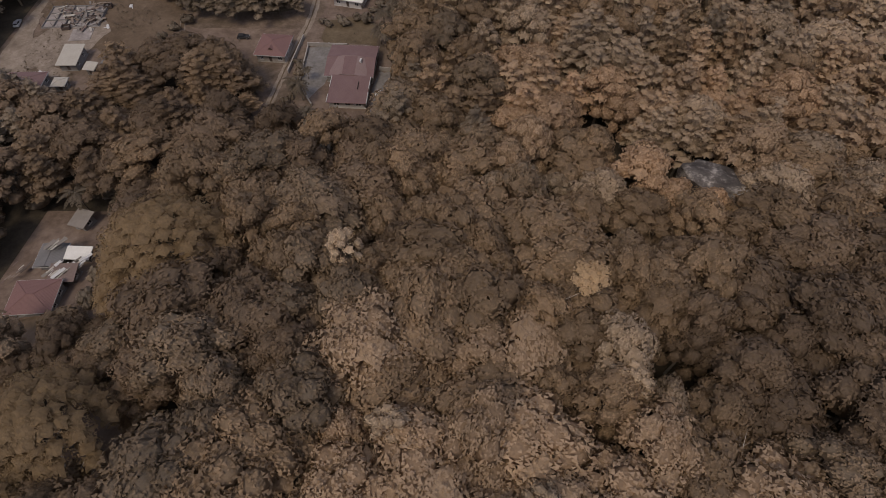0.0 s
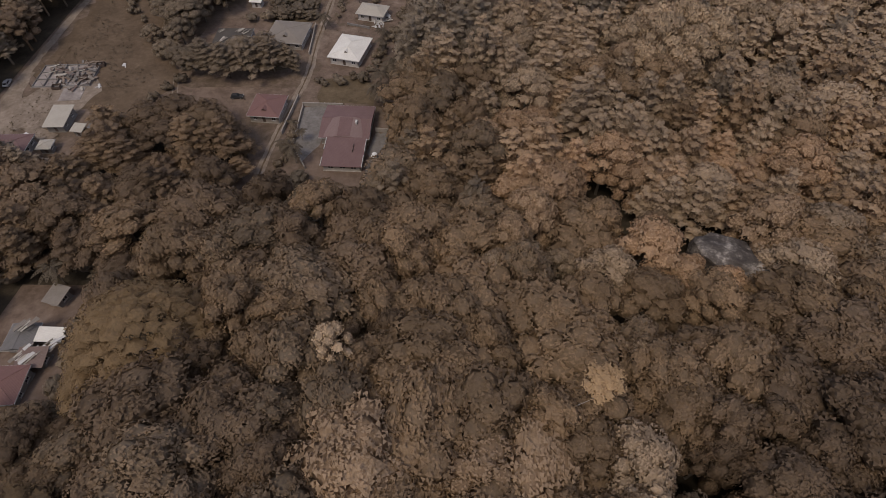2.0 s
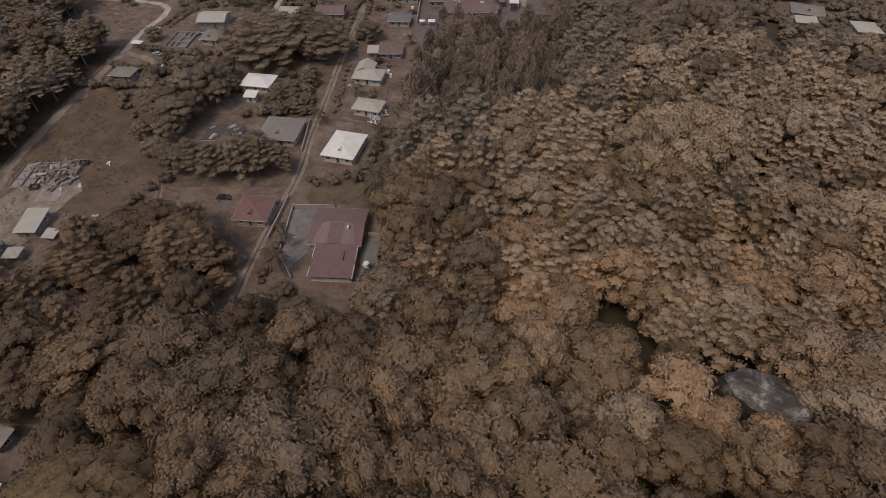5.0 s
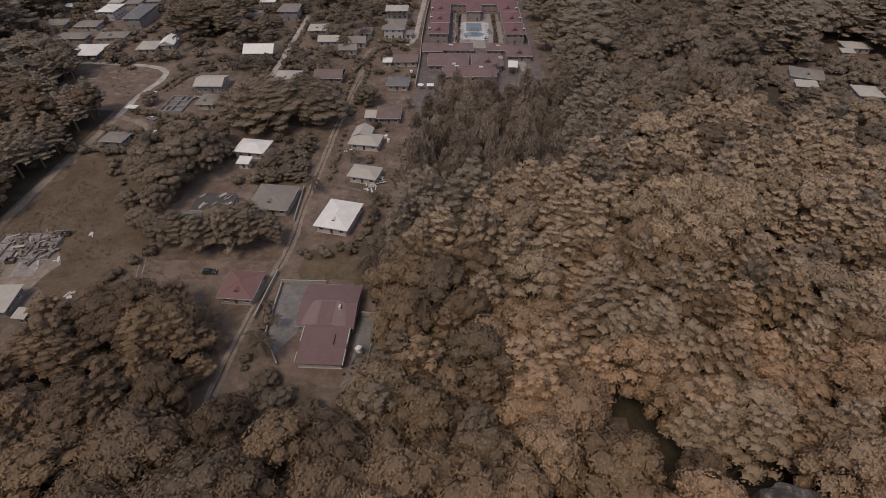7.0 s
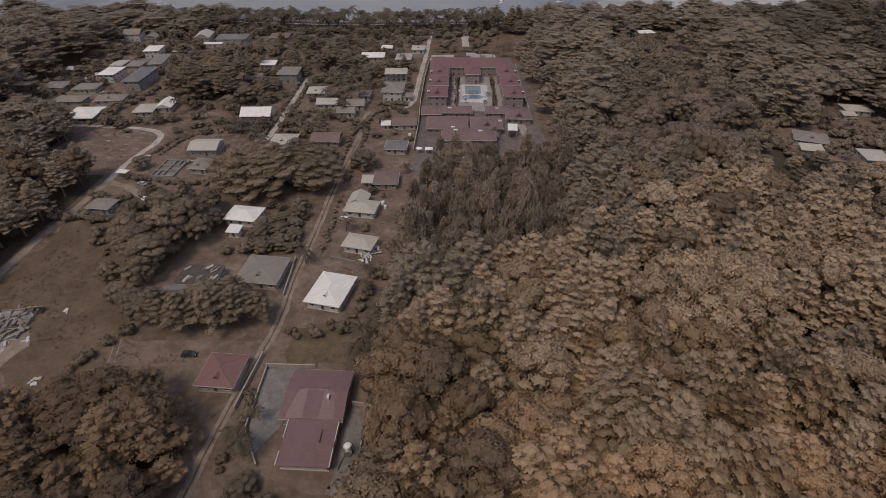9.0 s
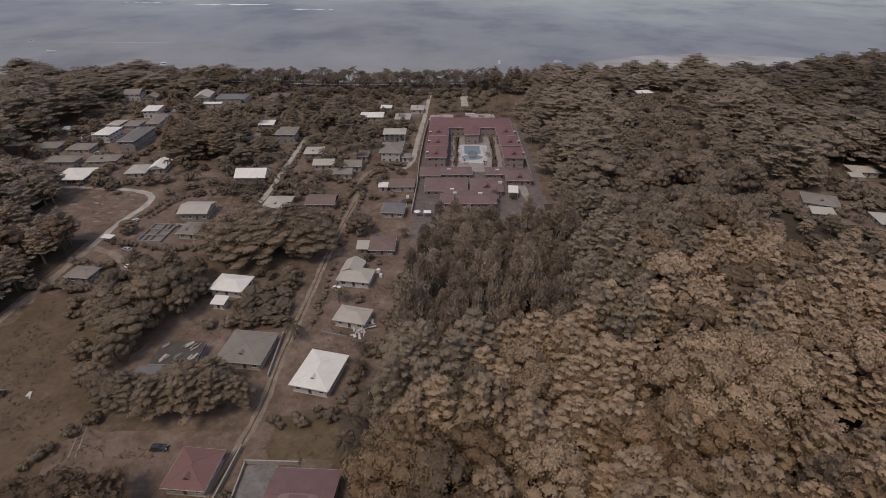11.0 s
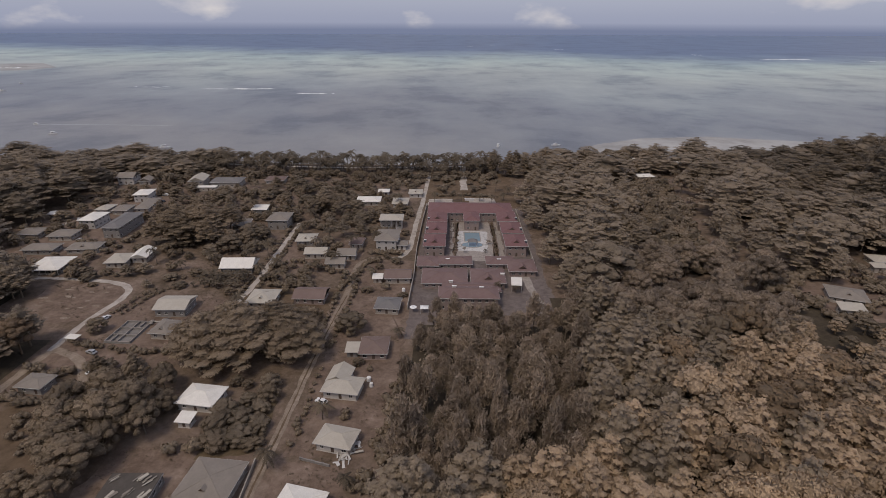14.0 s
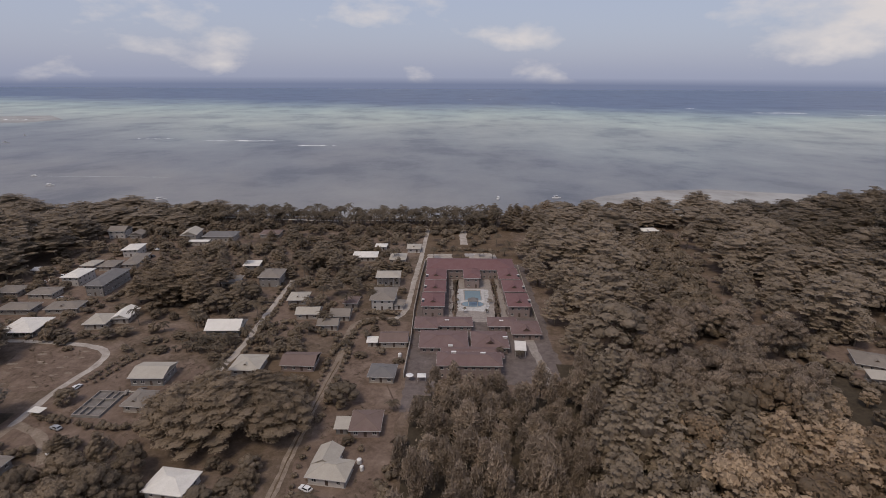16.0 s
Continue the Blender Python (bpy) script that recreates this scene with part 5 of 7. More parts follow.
def palm_parts(rng, H, fronds=20, length=4.2):
    s = Solid()
    bend = rng.uniform(-1.2, 1.2, 2)
    pts = [(bend[0] * (f ** 2), bend[1] * (f ** 2), -0.5 + (H + 0.5) * f) for f in (0, 0.2, 0.45, 0.7, 0.9, 1.0)]
    s.tube(pts, [0.26, 0.2, 0.17, 0.15, 0.15, 0.2], 7)
    top = np.array(pts[-1])
    V, Q, k = [], [], 0
    for i in range(fronds):
        a = i * 2.39996
        up = rng.uniform(-0.35, 0.95)
        d = np.array([math.cos(a), math.sin(a), 0])
        side = np.array([-math.sin(a), math.cos(a), 0])
        L = length * rng.uniform(0.8, 1.1)
        spine = [top + d * L * (u * (1 - 0.12 * u)) + np.array([0, 0, L * (up * u - (0.55 + 0.5 * up) * u * u)]) for u in np.linspace(0.05, 1, 8)]
        for j in range(7):
            w0 = L * 0.14 * math.sin(math.pi * (0.08 + 0.9 * j / 7)) ** 0.7
            w1 = L * 0.14 * math.sin(math.pi * (0.08 + 0.9 * (j + 1) / 7)) ** 0.7
            for sg in (-1, 1):
                # each half of the blade hangs, with a gap to the next leaflet group
                p0, p1 = spine[j], spine[j] * 0.28 + spine[j + 1] * 0.72
                q0 = p0 + sg * side * w0 + d * 0.25 - np.array([0, 0, 0.55 * w0])
                q1 = p1 + sg * side * w1 + d * 0.35 - np.array([0, 0, 0.6 * w1])
                V += [p0, p1, q1, q0]
                Q.append([k, k + 1, k + 2, k + 3])
                k += 4
    return s, np.array(V), np.array(Q)


def banana_parts(rng, H):
    s = Solid().tube([(0, 0, -0.3), (0, 0, H * 0.6)], [0.2, 0.13], 7)
    V, Q, k = [], [], 0
    for i in range(9):
        a, up, L = i * 2.39996, rng.uniform(0.5, 1.5), rng.uniform(1.8, 2.6)
        d, side = np.array([math.cos(a), math.sin(a), 0]), np.array([-math.sin(a), math.cos(a), 0])
        sp = [np.array([0, 0, H * 0.55]) + d * L * u * 0.9 + np.array([0, 0, L * (up * u - 0.85 * up * u * u)]) for u in np.linspace(0, 1, 6)]
        for j in range(5):
            w0, w1 = 0.42 * math.sin(math.pi * (0.1 + 0.88 * j / 5)), 0.42 * math.sin(math.pi * (0.1 + 0.88 * (j + 1) / 5))
            for sg in (-1, 1):
                V += [sp[j], sp[j + 1], sp[j + 1] + sg * side * w1 + np.array([0, 0, 0.12]), sp[j] + sg * side * w0 + np.array([0, 0, 0.12])]
                Q.append([k, k + 1, k + 2, k + 3])
                k += 4
    return s, np.array(V), np.array(Q)


NOTRI = np.zeros((0, 3), int)
SPECIES = {}


def species(key, name, label, group, trunk, crown):
    SPECIES[key] = dict(name=name, label=label, group=group, trunk=trunk, crown=crown, ob=None)


ARRAYS, FULL, JOINED = {}, {}, {}


for k in range(5):
    rng = np.random.default_rng(100 + k)
    lobes = broad_lobes(rng, 6.0, 16.0, 14 + k)
    trunk = branching(rng, 16.0, 6.0, lobes, 0.38).mesh("trunk", BARK)
    arr = lobes_crown(rng, lobes, 9.5, 0.26, 0.5, 0.88, 0.0, True)
    for mat, tag, txt in ((LEAF, "", "olive-brown broadleaf tree with a lumpy dense crown"), (LEAF_RUST, "rust", "broadleaf tree with a rust-tinted lumpy crown"), (LEAF_GREY, "grey", "greyish broadleaf tree with a lumpy crown"), (LEAF_SUNLIT, "tan", "tan-green broadleaf tree with a lumpy crown"), (LEAF_ROSE, "rose", "rosy-tan broadleaf tree with a lumpy crown"), (LEAF_VILLAGE, "village", "dim grey-brown broadleaf tree with a lumpy crown"), (LEAF_DEEP, "dark", "dark broadleaf tree with a lumpy crown")):
        species(f"broad{tag}{k}", "broadleaf_tree", txt, "forest broadleaf trees", trunk, crown_mesh(arr, mat))
        FULL[f"broad{tag}{k}"] = arr
        ARRAYS[f"broad{tag}{k}"] = (lobes_crown(np.random.default_rng(k), lobes, 3.6, 0.40, 0.45, 0.87, 0.1, True), mat)
for k in range(4):
    rng = np.random.default_rng(200 + k)
    lobes = tier_lobes(rng, 6.5, 16.0, 7)
    trunk = branching(rng, 16.0, 6.5, lobes, 0.34).mesh("trunk", BARK)
    arr = lobes_crown(rng, lobes, 7.0, 0.25, 0.45, 0.87, 0.0, True)
    for mat, tag, txt in ((LEAF, "", "almond tree with flat spreading tiers of foliage"), (LEAF_DARK, "dark", "dark almond tree with flat spreading tiers"), (LEAF_DEEP, "deep", "deep brown almond tree with flat spreading tiers"), (LEAF_RUST, "rust", "almond tree with rust-tinted flat tiers"), (LEAF_FAR, "far", "grey-brown almond tree with wide flat tiers"), (LEAF_SUNLIT, "tan", "tan-green almond tree with flat spreading tiers"), (LEAF_ROSE, "rose", "rosy-tan almond tree with flat spreading tiers")):
        species(f"tier{tag}{k}", "almond_tree", txt, "tiered almond trees", trunk, crown_mesh(arr, mat))
        FULL[f"tier{tag}{k}"] = arr
        ARRAYS[f"tier{tag}{k}"] = (lobes_crown(np.random.default_rng(k), lobes, 2.5, 0.40, 0.4, 0.9, 0.1, True), mat)
for k in range(4):
    rng = np.random.default_rng(260 + k)
    lobes = broad_lobes(rng, 6.0, 13.0, 11 + k)
    trunk = branching(rng, 13.0, 6.0, lobes, 0.34).mesh("trunk", BARK)
    arr = lobes_crown(rng, lobes, 5.0, 0.33, 0.5, 0.9, -0.05, True)
    for mat, tag, txt in ((LEAF, "", "olive-brown garden tree with a rounded crown"), (LEAF_VILLAGE, "grey", "greyish garden tree with a rounded crown"), (LEAF_DARK, "dark", "dark garden tree with a dense rounded crown")):
        species(f"garden{tag}{k}", "garden_tree", txt, "village garden trees", trunk, crown_mesh(arr, mat))
for k in range(3):
    rng = np.random.default_rng(300 + k)
    trunk = Solid().tube([(0, 0, -1), (0, 0, 0.3), (0.2, 0, 9), (0.1, 0.1, 17)], [0.4, 0.3, 0.2, 0.05], 7).mesh("trunk", BARK)
    arr = needle_crown(rng, 3.9, 19.0, 1600)
    species(f"pine{k}", "casuarina_tree", "grey-green feathery casuarina with upright plumes", "casuarina trees", trunk, crown_mesh(arr, NEEDLE))
    arr = lobes_crown(rng, broad_lobes(rng, 6.2, 17.0, 15), 8.0, 0.28, 0.8, 0.82, -0.2, True)
    species(f"feather{k}", "feathery_tree", "grey-brown feathery tree with soft upswept foliage", "pale feathery trees", trunk, crown_mesh(arr, NEEDLE))
    species(f"plume{k}", "feathery_tree", "pale feathery tree with soft fine foliage", "pale feathery trees", trunk, crown_mesh(arr, LEAF_PALE))
for k in range(3):
    rng = np.random.default_rng(400 + k)
    s, V, Q = palm_parts(rng, 7.2 + 1.7 * k, 17, 5.1)
    species(f"palm{k}", "coconut_palm", "coconut palm with drooping fronds", "coconut palms", s.mesh("trunk", BARK), array_mesh("crown", V, Q, NOTRI, FROND))
rng = np.random.default_rng(450)
s, V, Q = banana_parts(rng, 3.6)
species("banana0", "banana_plant", "banana plant with broad arching leaves", "banana plants", s.mesh("trunk", FROND), array_mesh("crown", V, Q, NOTRI, FROND))
for k in range(3):
    rng = np.random.default_rng(500 + k)
    lobes = [(rng.uniform(-1, 1), rng.uniform(-1, 1), rng.uniform(0.7, 1.5), rng.uniform(0.7, 1.1), rng.uniform(0.6, 0.95)) for _ in range(6)]
    tr = Solid().tube([(0, 0, -0.3), (0.1, 0, 1.2)], [0.08, 0.03], 5).mesh("stem", BARK)
    for mat, tag in ((LEAF_VILLAGE, ""), (LEAF_DARK, "dark")):
        arr = lobes_crown(rng, lobes, 4.5, 0.31, 0.5, 0.88, 0.0, True)
        ARRAYS[f"shrub{tag}{k}"] = (arr, mat)
        species(f"shrub{tag}{k}", "shrub", "low rounded garden shrub", "garden shrubs", tr, crown_mesh(arr, mat))
for k in range(2):
    rng = np.random.default_rng(640 + k)
    lobes = giant_lobes(rng, 13.0, 16.0, 7)
    species(f"giant{k}", "spreading_tree", "huge dark spreading tree with drooping shelves of foliage", "great spreading trees", branching(rng, 16.0, 13.0, lobes, 0.8).mesh("trunk", BARK), crown_mesh(lobes_crown(rng, lobes, 6.5, 0.3, 0.32, 0.9, 0.0, True), LEAF_DARK))
# one very wide, close-textured canopy, as a rain tree's or a bamboo stand's
rng = np.random.default_rng(610)
lobes = [(8.2 * math.cos(a) * q, 8.2 * math.sin(a) * q, 15.5 - 5.5 * q * q + 0.16 * math.sin(k * 5.3), 2.1 + 0.3 * math.sin(k * 3.7), 0.9) for k, a, q in [(k, k * 2.4 + 0.2 * math.sin(k * 1.9), math.sqrt((k + 0.4) / 64)) for k in range(64)]]
dome = lobes_crown(rng, lobes, 15.0, 0.15, 0.36, 0.95, 0.0, True)
species("smooth0", "rain_tree", "broad close-textured tree with a smooth domed crown", "wide domed trees", branching(rng, 15, 7, lobes, 0.45).mesh("trunk", BARK), array_mesh("crown", dome[0], dome[1], dome[2], LEAF_OLIVE, None, dome[4]))
rng = np.random.default_rng(620)
lobes = [(x, y, z + 12.5, r, h) for x, y, z, r, h in broad_lobes(rng, 3.0, 9.0, 9)]
species("pale0", "pale_tree", "small tree with a pale grey-green crown", "pale small trees", branching(rng, 20, 3, lobes, 0.2).mesh("trunk", BARK), crown_mesh(lobes_crown(rng, lobes, 11.0, 0.19, 0.5, 0.88, -0.2, True), LEAF_PALE))

LEAF_GOLD = leaf_mat("gold_leaf", (0.368, 0.250, 0.144), (0.460, 0.312, 0.180), (0.529, 0.359, 0.207))
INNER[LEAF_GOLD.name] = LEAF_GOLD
rng = np.random.default_rng(640)
lobes = [(3.0 * q * math.cos(a), 2.3 * q * math.sin(a), 26.0 - 0.9 * q * q, 1.3, 0.5) for a, q in [(k * 2.4, math.sqrt((k + 0.3) / 14)) for k in range(14)]] + [(0, 0, 23.6, 2.4, 2.0)]
species("gold0", "golden_tree", "tall tree with a flat golden-orange flowering crown", "golden trees", branching(rng, 26.0, 3.0, lobes, 0.4).mesh("trunk", BARK), crown_mesh(lobes_crown(rng, lobes, 12.0, 0.22, 0.5, 0.9, 0.0, True), LEAF_GOLD))

PLACED, UNDER = [], []


def plant(key, x, y, scale=1.0, turn=0.0, z=None, tall=1.0):
    if key.startswith("shrub") and y > 190:
        UNDER.append((key, x, y, scale, radians(turn), tall))
        PLACED.append((x, y))
        return None
    sp = SPECIES[key]
    z = ground_z(x, y) - (2.6 * scale * tall if key.startswith("garden") and scale < 0.8 else 0) if z is None else z
    if sp["ob"] is None:
        ob = thing(sp["name"], sp["label"], "palm" if "palm" in sp["name"] else ("shrub" if sp["name"] == "shrub" else ("plant" if "plant" in sp["name"] else "tree")), 0, 0, 0, 0, sp["group"])
        hang("stem" if sp["name"] == "shrub" else "trunk", sp["trunk"], ob)
        hang("crown", sp["crown"], ob)
        sp["ob"] = ob
    else:
        ob = copy_thing(sp["ob"], Matrix.Identity(4))
    ob.matrix_basis = Matrix.LocRotScale((x, y, z - 0.1), Euler((0, 0, radians(turn))), (scale * (1 + 0.16 * math.sin(turn * 7)), scale * (1 - 0.16 * math.sin(turn * 7)), scale * tall))
    PLACED.append((x, y))
    return ob




# wooded ground: which trees stand where
def half_width(y):
    return (88 + 0.46 * y if y < 190 else 176 + 0.6 * (y - 190)) + 14


CLEAR = [(43.5, 20, 4), (-21, 119, 7), (-20, 129, 7), (-20, 140, 6.5), (36, 104, 7.5), (92, 163, 6.5), (-29, 27, 5.5), (61, 87, 8), (58, 79, 7), (54, 88, 4.5), (68, 86, 5), (-58, 58, 12), (-63, 21, 12), (168, 298, 15), (208, 334, 14), (187, 280, 10), (176, 526, 13), (-89, 63, 19), (-78, 56, 10), (31, 306, 7)]


RUST_SPOTS = ((11, 136), (22, 125), (40, 112), (68, 110), (74, 116), (41, 81), (48, 83), (19, 104), (26, 110), (90, 112))


def wooded(x, y):
    """The kind of wood at a place, or None where it is open."""
    if abs(x) > half_width(y) or y > shore(x) - 24:
        return None
    for cx, cy, r in CLEAR:
        if (x - cx) ** 2 + (y - cy) ** 2 < r * r:
            return None
    if 12 < x < 100 and any((x - a) ** 2 + (y - b) ** 2 < 56 for a, b in RUST_SPOTS):
        return "rust"
    if y < 98:
        return "hill" if x > -78 or y < 40 or x < -106 else ("mixed" if y > 83 else None)
    if 116 < x < 205 and 232 < y < 292 or 175 < x < 225 and 292 <= y < 330:
        return "low"
    if y < 272 and x > -16.5:
        if y > 186 and x < 34 + (y - 186) * 0.14:
            return "casuarina"
        if (x - 67) ** 2 / 20 ** 2 + (y - 163) ** 2 / 12 ** 2 < 1:
            return "plume"
        if 58 < x < 116 and y > 250:
            return "feather"
        return "almond"
    if 262 <= y < 272 and 22 < x:
        return "casuarina"
    if x > 41 and y >= 272:
        if y < 300 and 62 < x < 118 or 300 <= y < 330 and 84 < x < 136:
            return "feather"
        side = (y - 330) * 0.24
        if 92 + side < x < 134 + side * 0.7 and 318 < y < 500:
            return "low"
        return "almond" if x < 330 else "far"
    if x < -64 and y < 136 and x > -104:
        return "mixed"
    if -112 < x < -92 and 98 < y < 122:
        return "mixed"
    if (x < -153.5 and 130 < y < 258) or (x < -188 and 258 <= y < 303):
        return "dark"
    if x < -112 and y < 122:
        return "dark"
    if x < -250 and 300 < y < 535 or (x < -190 and 478 < y < 540):
        return "almond"
    return None


def scatter(x0, x1, y0, y1, gap, seed):
    rnd = random.Random(seed)
    j, y = 0, y0
    while y < y1:
        x = x0 + (gap / 2 if j % 2 else 0)
        while x < x1:
            yield x + rnd.uniform(-0.33, 0.33) * gap, y + rnd.uniform(-0.33, 0.33) * gap, rnd
            x += gap
        y += gap * 0.87
        j += 1


for x, y, rnd in scatter(-190, 200, 4, 275, 9.2, 5):
    kind = wooded(x, y)
    if not kind:
        continue
    u = rnd.random()
    if kind == "hill":
        key = f"broad{'grey' if u < 0.17 else ''}{rnd.randrange(5)}"
        sc = rnd.choice((0.72, 0.92, 1.05, 1.2, 1.35, 1.6)) * rnd.uniform(0.93, 1.07)
        tall = rnd.uniform(1.25, 1.55) / max(0.85, sc)
        if x < -58:
            sc, tall = sc * 0.72, 0.95
        # the wood's patches: dim on the flanks, rosy near the spur, sunlit tan painted into the middle
        w = rnd.random()
        if x > 42 + rnd.uniform(-10, 10) and y < 66:
            key = f"broad{'dark' if w < 0.7 else ('grey' if w < 0.85 else '')}{rnd.randrange(5)}"
        elif x < -18 + rnd.uniform(-10, 10):
            key = f"broad{'dark' if w < 0.5 else ('grey' if w < 0.75 else '')}{rnd.randrange(5)}"
        elif y < 40 + rnd.uniform(-12, 12):
            key = f"broad{'rose' if w < 0.3 else ('tan' if w < 0.5 else '')}{rnd.randrange(5)}"
        elif y > 76 and x > 6:
            key = f"broad{'tan' if w < 0.45 else ('rose' if w < 0.6 else '')}{rnd.randrange(5)}"
    elif kind == "rust":
        key = f"{'broad' if u < 0.55 else 'tier'}rust{rnd.randrange(4)}"
        sc, tall = rnd.uniform(0.9, 1.25), rnd.uniform(1.1, 1.3)
    elif kind == "casuarina":
        key, sc, tall = f"pine{rnd.randrange(3)}", rnd.uniform(0.75, 1.2), rnd.uniform(0.75, 1.15) * (0.68 if y > 232 and x < 40 else 1.0)
    elif kind == "low":
        key, sc, tall = f"broad{'village' if u < 0.4 else 'tan'}{rnd.randrange(5)}", rnd.uniform(0.4, 0.65), 0.75
    elif kind in ("plume", "feather"):
        key, sc, tall = f"{kind}{rnd.randrange(3)}", rnd.uniform(1.0, 1.3) * (0.8 if kind == "feather" else 1.0), 1.35
    elif kind == "dark":
        key, sc, tall = f"tier{'dark' if u < 0.25 else 'far'}{rnd.randrange(4)}" if u < 0.7 else f"broaddark{rnd.randrange(5)}", rnd.uniform(0.8, 1.15), 1.0
    elif kind == "mixed":
        key, sc, tall = f"broad{'dark' if u < 0.3 else ''}{rnd.randrange(5)}" if u < 0.4 else f"tier{'deep' if u > 0.62 else ''}{rnd.randrange(4)}", rnd.uniform(0.85, 1.25), 0.9
    else:
        key = f"tier{'dark' if u < 0.15 else ''}{rnd.randrange(4)}" if u < 0.62 else f"broad{'grey' if u < 0.72 else ''}{rnd.randrange(5)}"
        sc = rnd.uniform(0.95, 1.5)
        tall = rnd.uniform(1.3, 1.65) / sc
        # tan and rosy crowns stand in for the sunlit patch; grey-brown lies beyond
        if y > 208 + 0.72 * (x - 43) + rnd.uniform(-16, 16):
            key = f"tierfar{rnd.randrange(4)}"
        elif x > 4 + rnd.uniform(-14, 10) and y < 196 + rnd.uniform(-14, 16) and rnd.random() < 0.85:
            key = f"{'tier' if u < 0.84 else 'broad'}{'rose' if rnd.random() < 0.62 - abs(y - 112) / 70 else 'tan'}{rnd.randrange(4)}"
    if y > 150 and key[:-1] in ("broad", "tier"):
        key = f"{key[:-1]}{'tan' if rnd.random() < 0.6 else ('far' if key[0] == 't' else 'village')}{rnd.randrange(4)}"
    if key[:4] in ("broa", "tier") and (y < 14 or y > 168 or abs(x) > 100 and y > 40):
        # the outer parts of the wood are one stand of whole trees
        JOINED.setdefault(ARRAYS[key][1].name, []).append((key, x, y, sc, rnd.uniform(0, 6.28), tall))
        continue
    plant(key, x, y, sc, rnd.uniform(0, 360), tall=tall)
    if kind == "casuarina":
        for _ in range(1):
            plant(f"pine{rnd.randrange(3)}", x + rnd.uniform(2, 5), y + rnd.uniform(-4, 4), rnd.uniform(0.7, 1.0), rnd.uniform(0, 360), tall=rnd.uniform(0.8, 1.1) * (0.68 if y > 232 and x < 40 else 1.0))

def stand_of(name, label, category, rows, stem, sink=0.0):
    """Many whole plants as one mesh."""
    V, Q, T, C, W, G, k = [], [np.zeros((0, 4), int)], [], [], [], [], 0
    rnd = random.Random(name + str(len(rows)))
    for key, x, y, sc, a, tall in rows:
        v, q, t, c, nor = FULL[key] if key in FULL and (abs(x) < 125 and y < 60 or abs(x) < 45 and 165 < y < 200) else ARRAYS[key][0]
        own = rnd.random() - 0.5
        ca, sa = math.cos(a), math.sin(a)
        w = np.stack([x + sc * (ca * v[:, 0] - sa * v[:, 1]), y + sc * (sa * v[:, 0] + ca * v[:, 1]), ground_z(x, y) + sc * tall * (v[:, 2] - sink)], 1)
        V.append(w)
        T.append(t + k)
        C.append(c)
        W.append(np.stack([ca * nor[:, 0] - sa * nor[:, 1], sa * nor[:, 0] + ca * nor[:, 1], nor[:, 2] / tall], 1))
        G.append(np.full(len(w), own))
        k += len(w)
        if stem:
            st = Solid().tube([(x, y, ground_z(x, y) - 1), (x, y, ground_z(x, y) + (10 * sc - sink) * min(1, tall))], [0.45, 0.2], 6, False)
            V.append(np.array([p[:] for p in st.v]))
            Q.append(np.array(st.f) + k)
            W.append(np.array([(p[0] - x, p[1] - y, 0.01) for p in st.v]))
            G.append(np.full(len(st.v), own))
            k += len(st.v)
    W = np.concatenate(W)
    W /= np.linalg.norm(W, axis=1)[:, None] + 1e-9
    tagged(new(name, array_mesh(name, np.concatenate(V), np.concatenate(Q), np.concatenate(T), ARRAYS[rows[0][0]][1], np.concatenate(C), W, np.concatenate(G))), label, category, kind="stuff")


for stand, rows in JOINED.items():
    stand_of("woodland", "outer stand of the wood, crowns closed together", "woodland", rows, True)

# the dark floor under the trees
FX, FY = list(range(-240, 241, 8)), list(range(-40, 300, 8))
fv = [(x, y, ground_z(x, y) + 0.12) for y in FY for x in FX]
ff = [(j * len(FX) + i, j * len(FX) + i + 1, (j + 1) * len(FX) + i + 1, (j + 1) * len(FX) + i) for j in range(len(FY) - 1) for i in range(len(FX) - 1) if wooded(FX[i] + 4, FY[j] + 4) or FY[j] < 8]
tagged(new("forest_floor", mesh_of("forest_floor", fv, ff, DARK_FLOOR)), "dark brown floor under the trees", "ground", kind="structure")


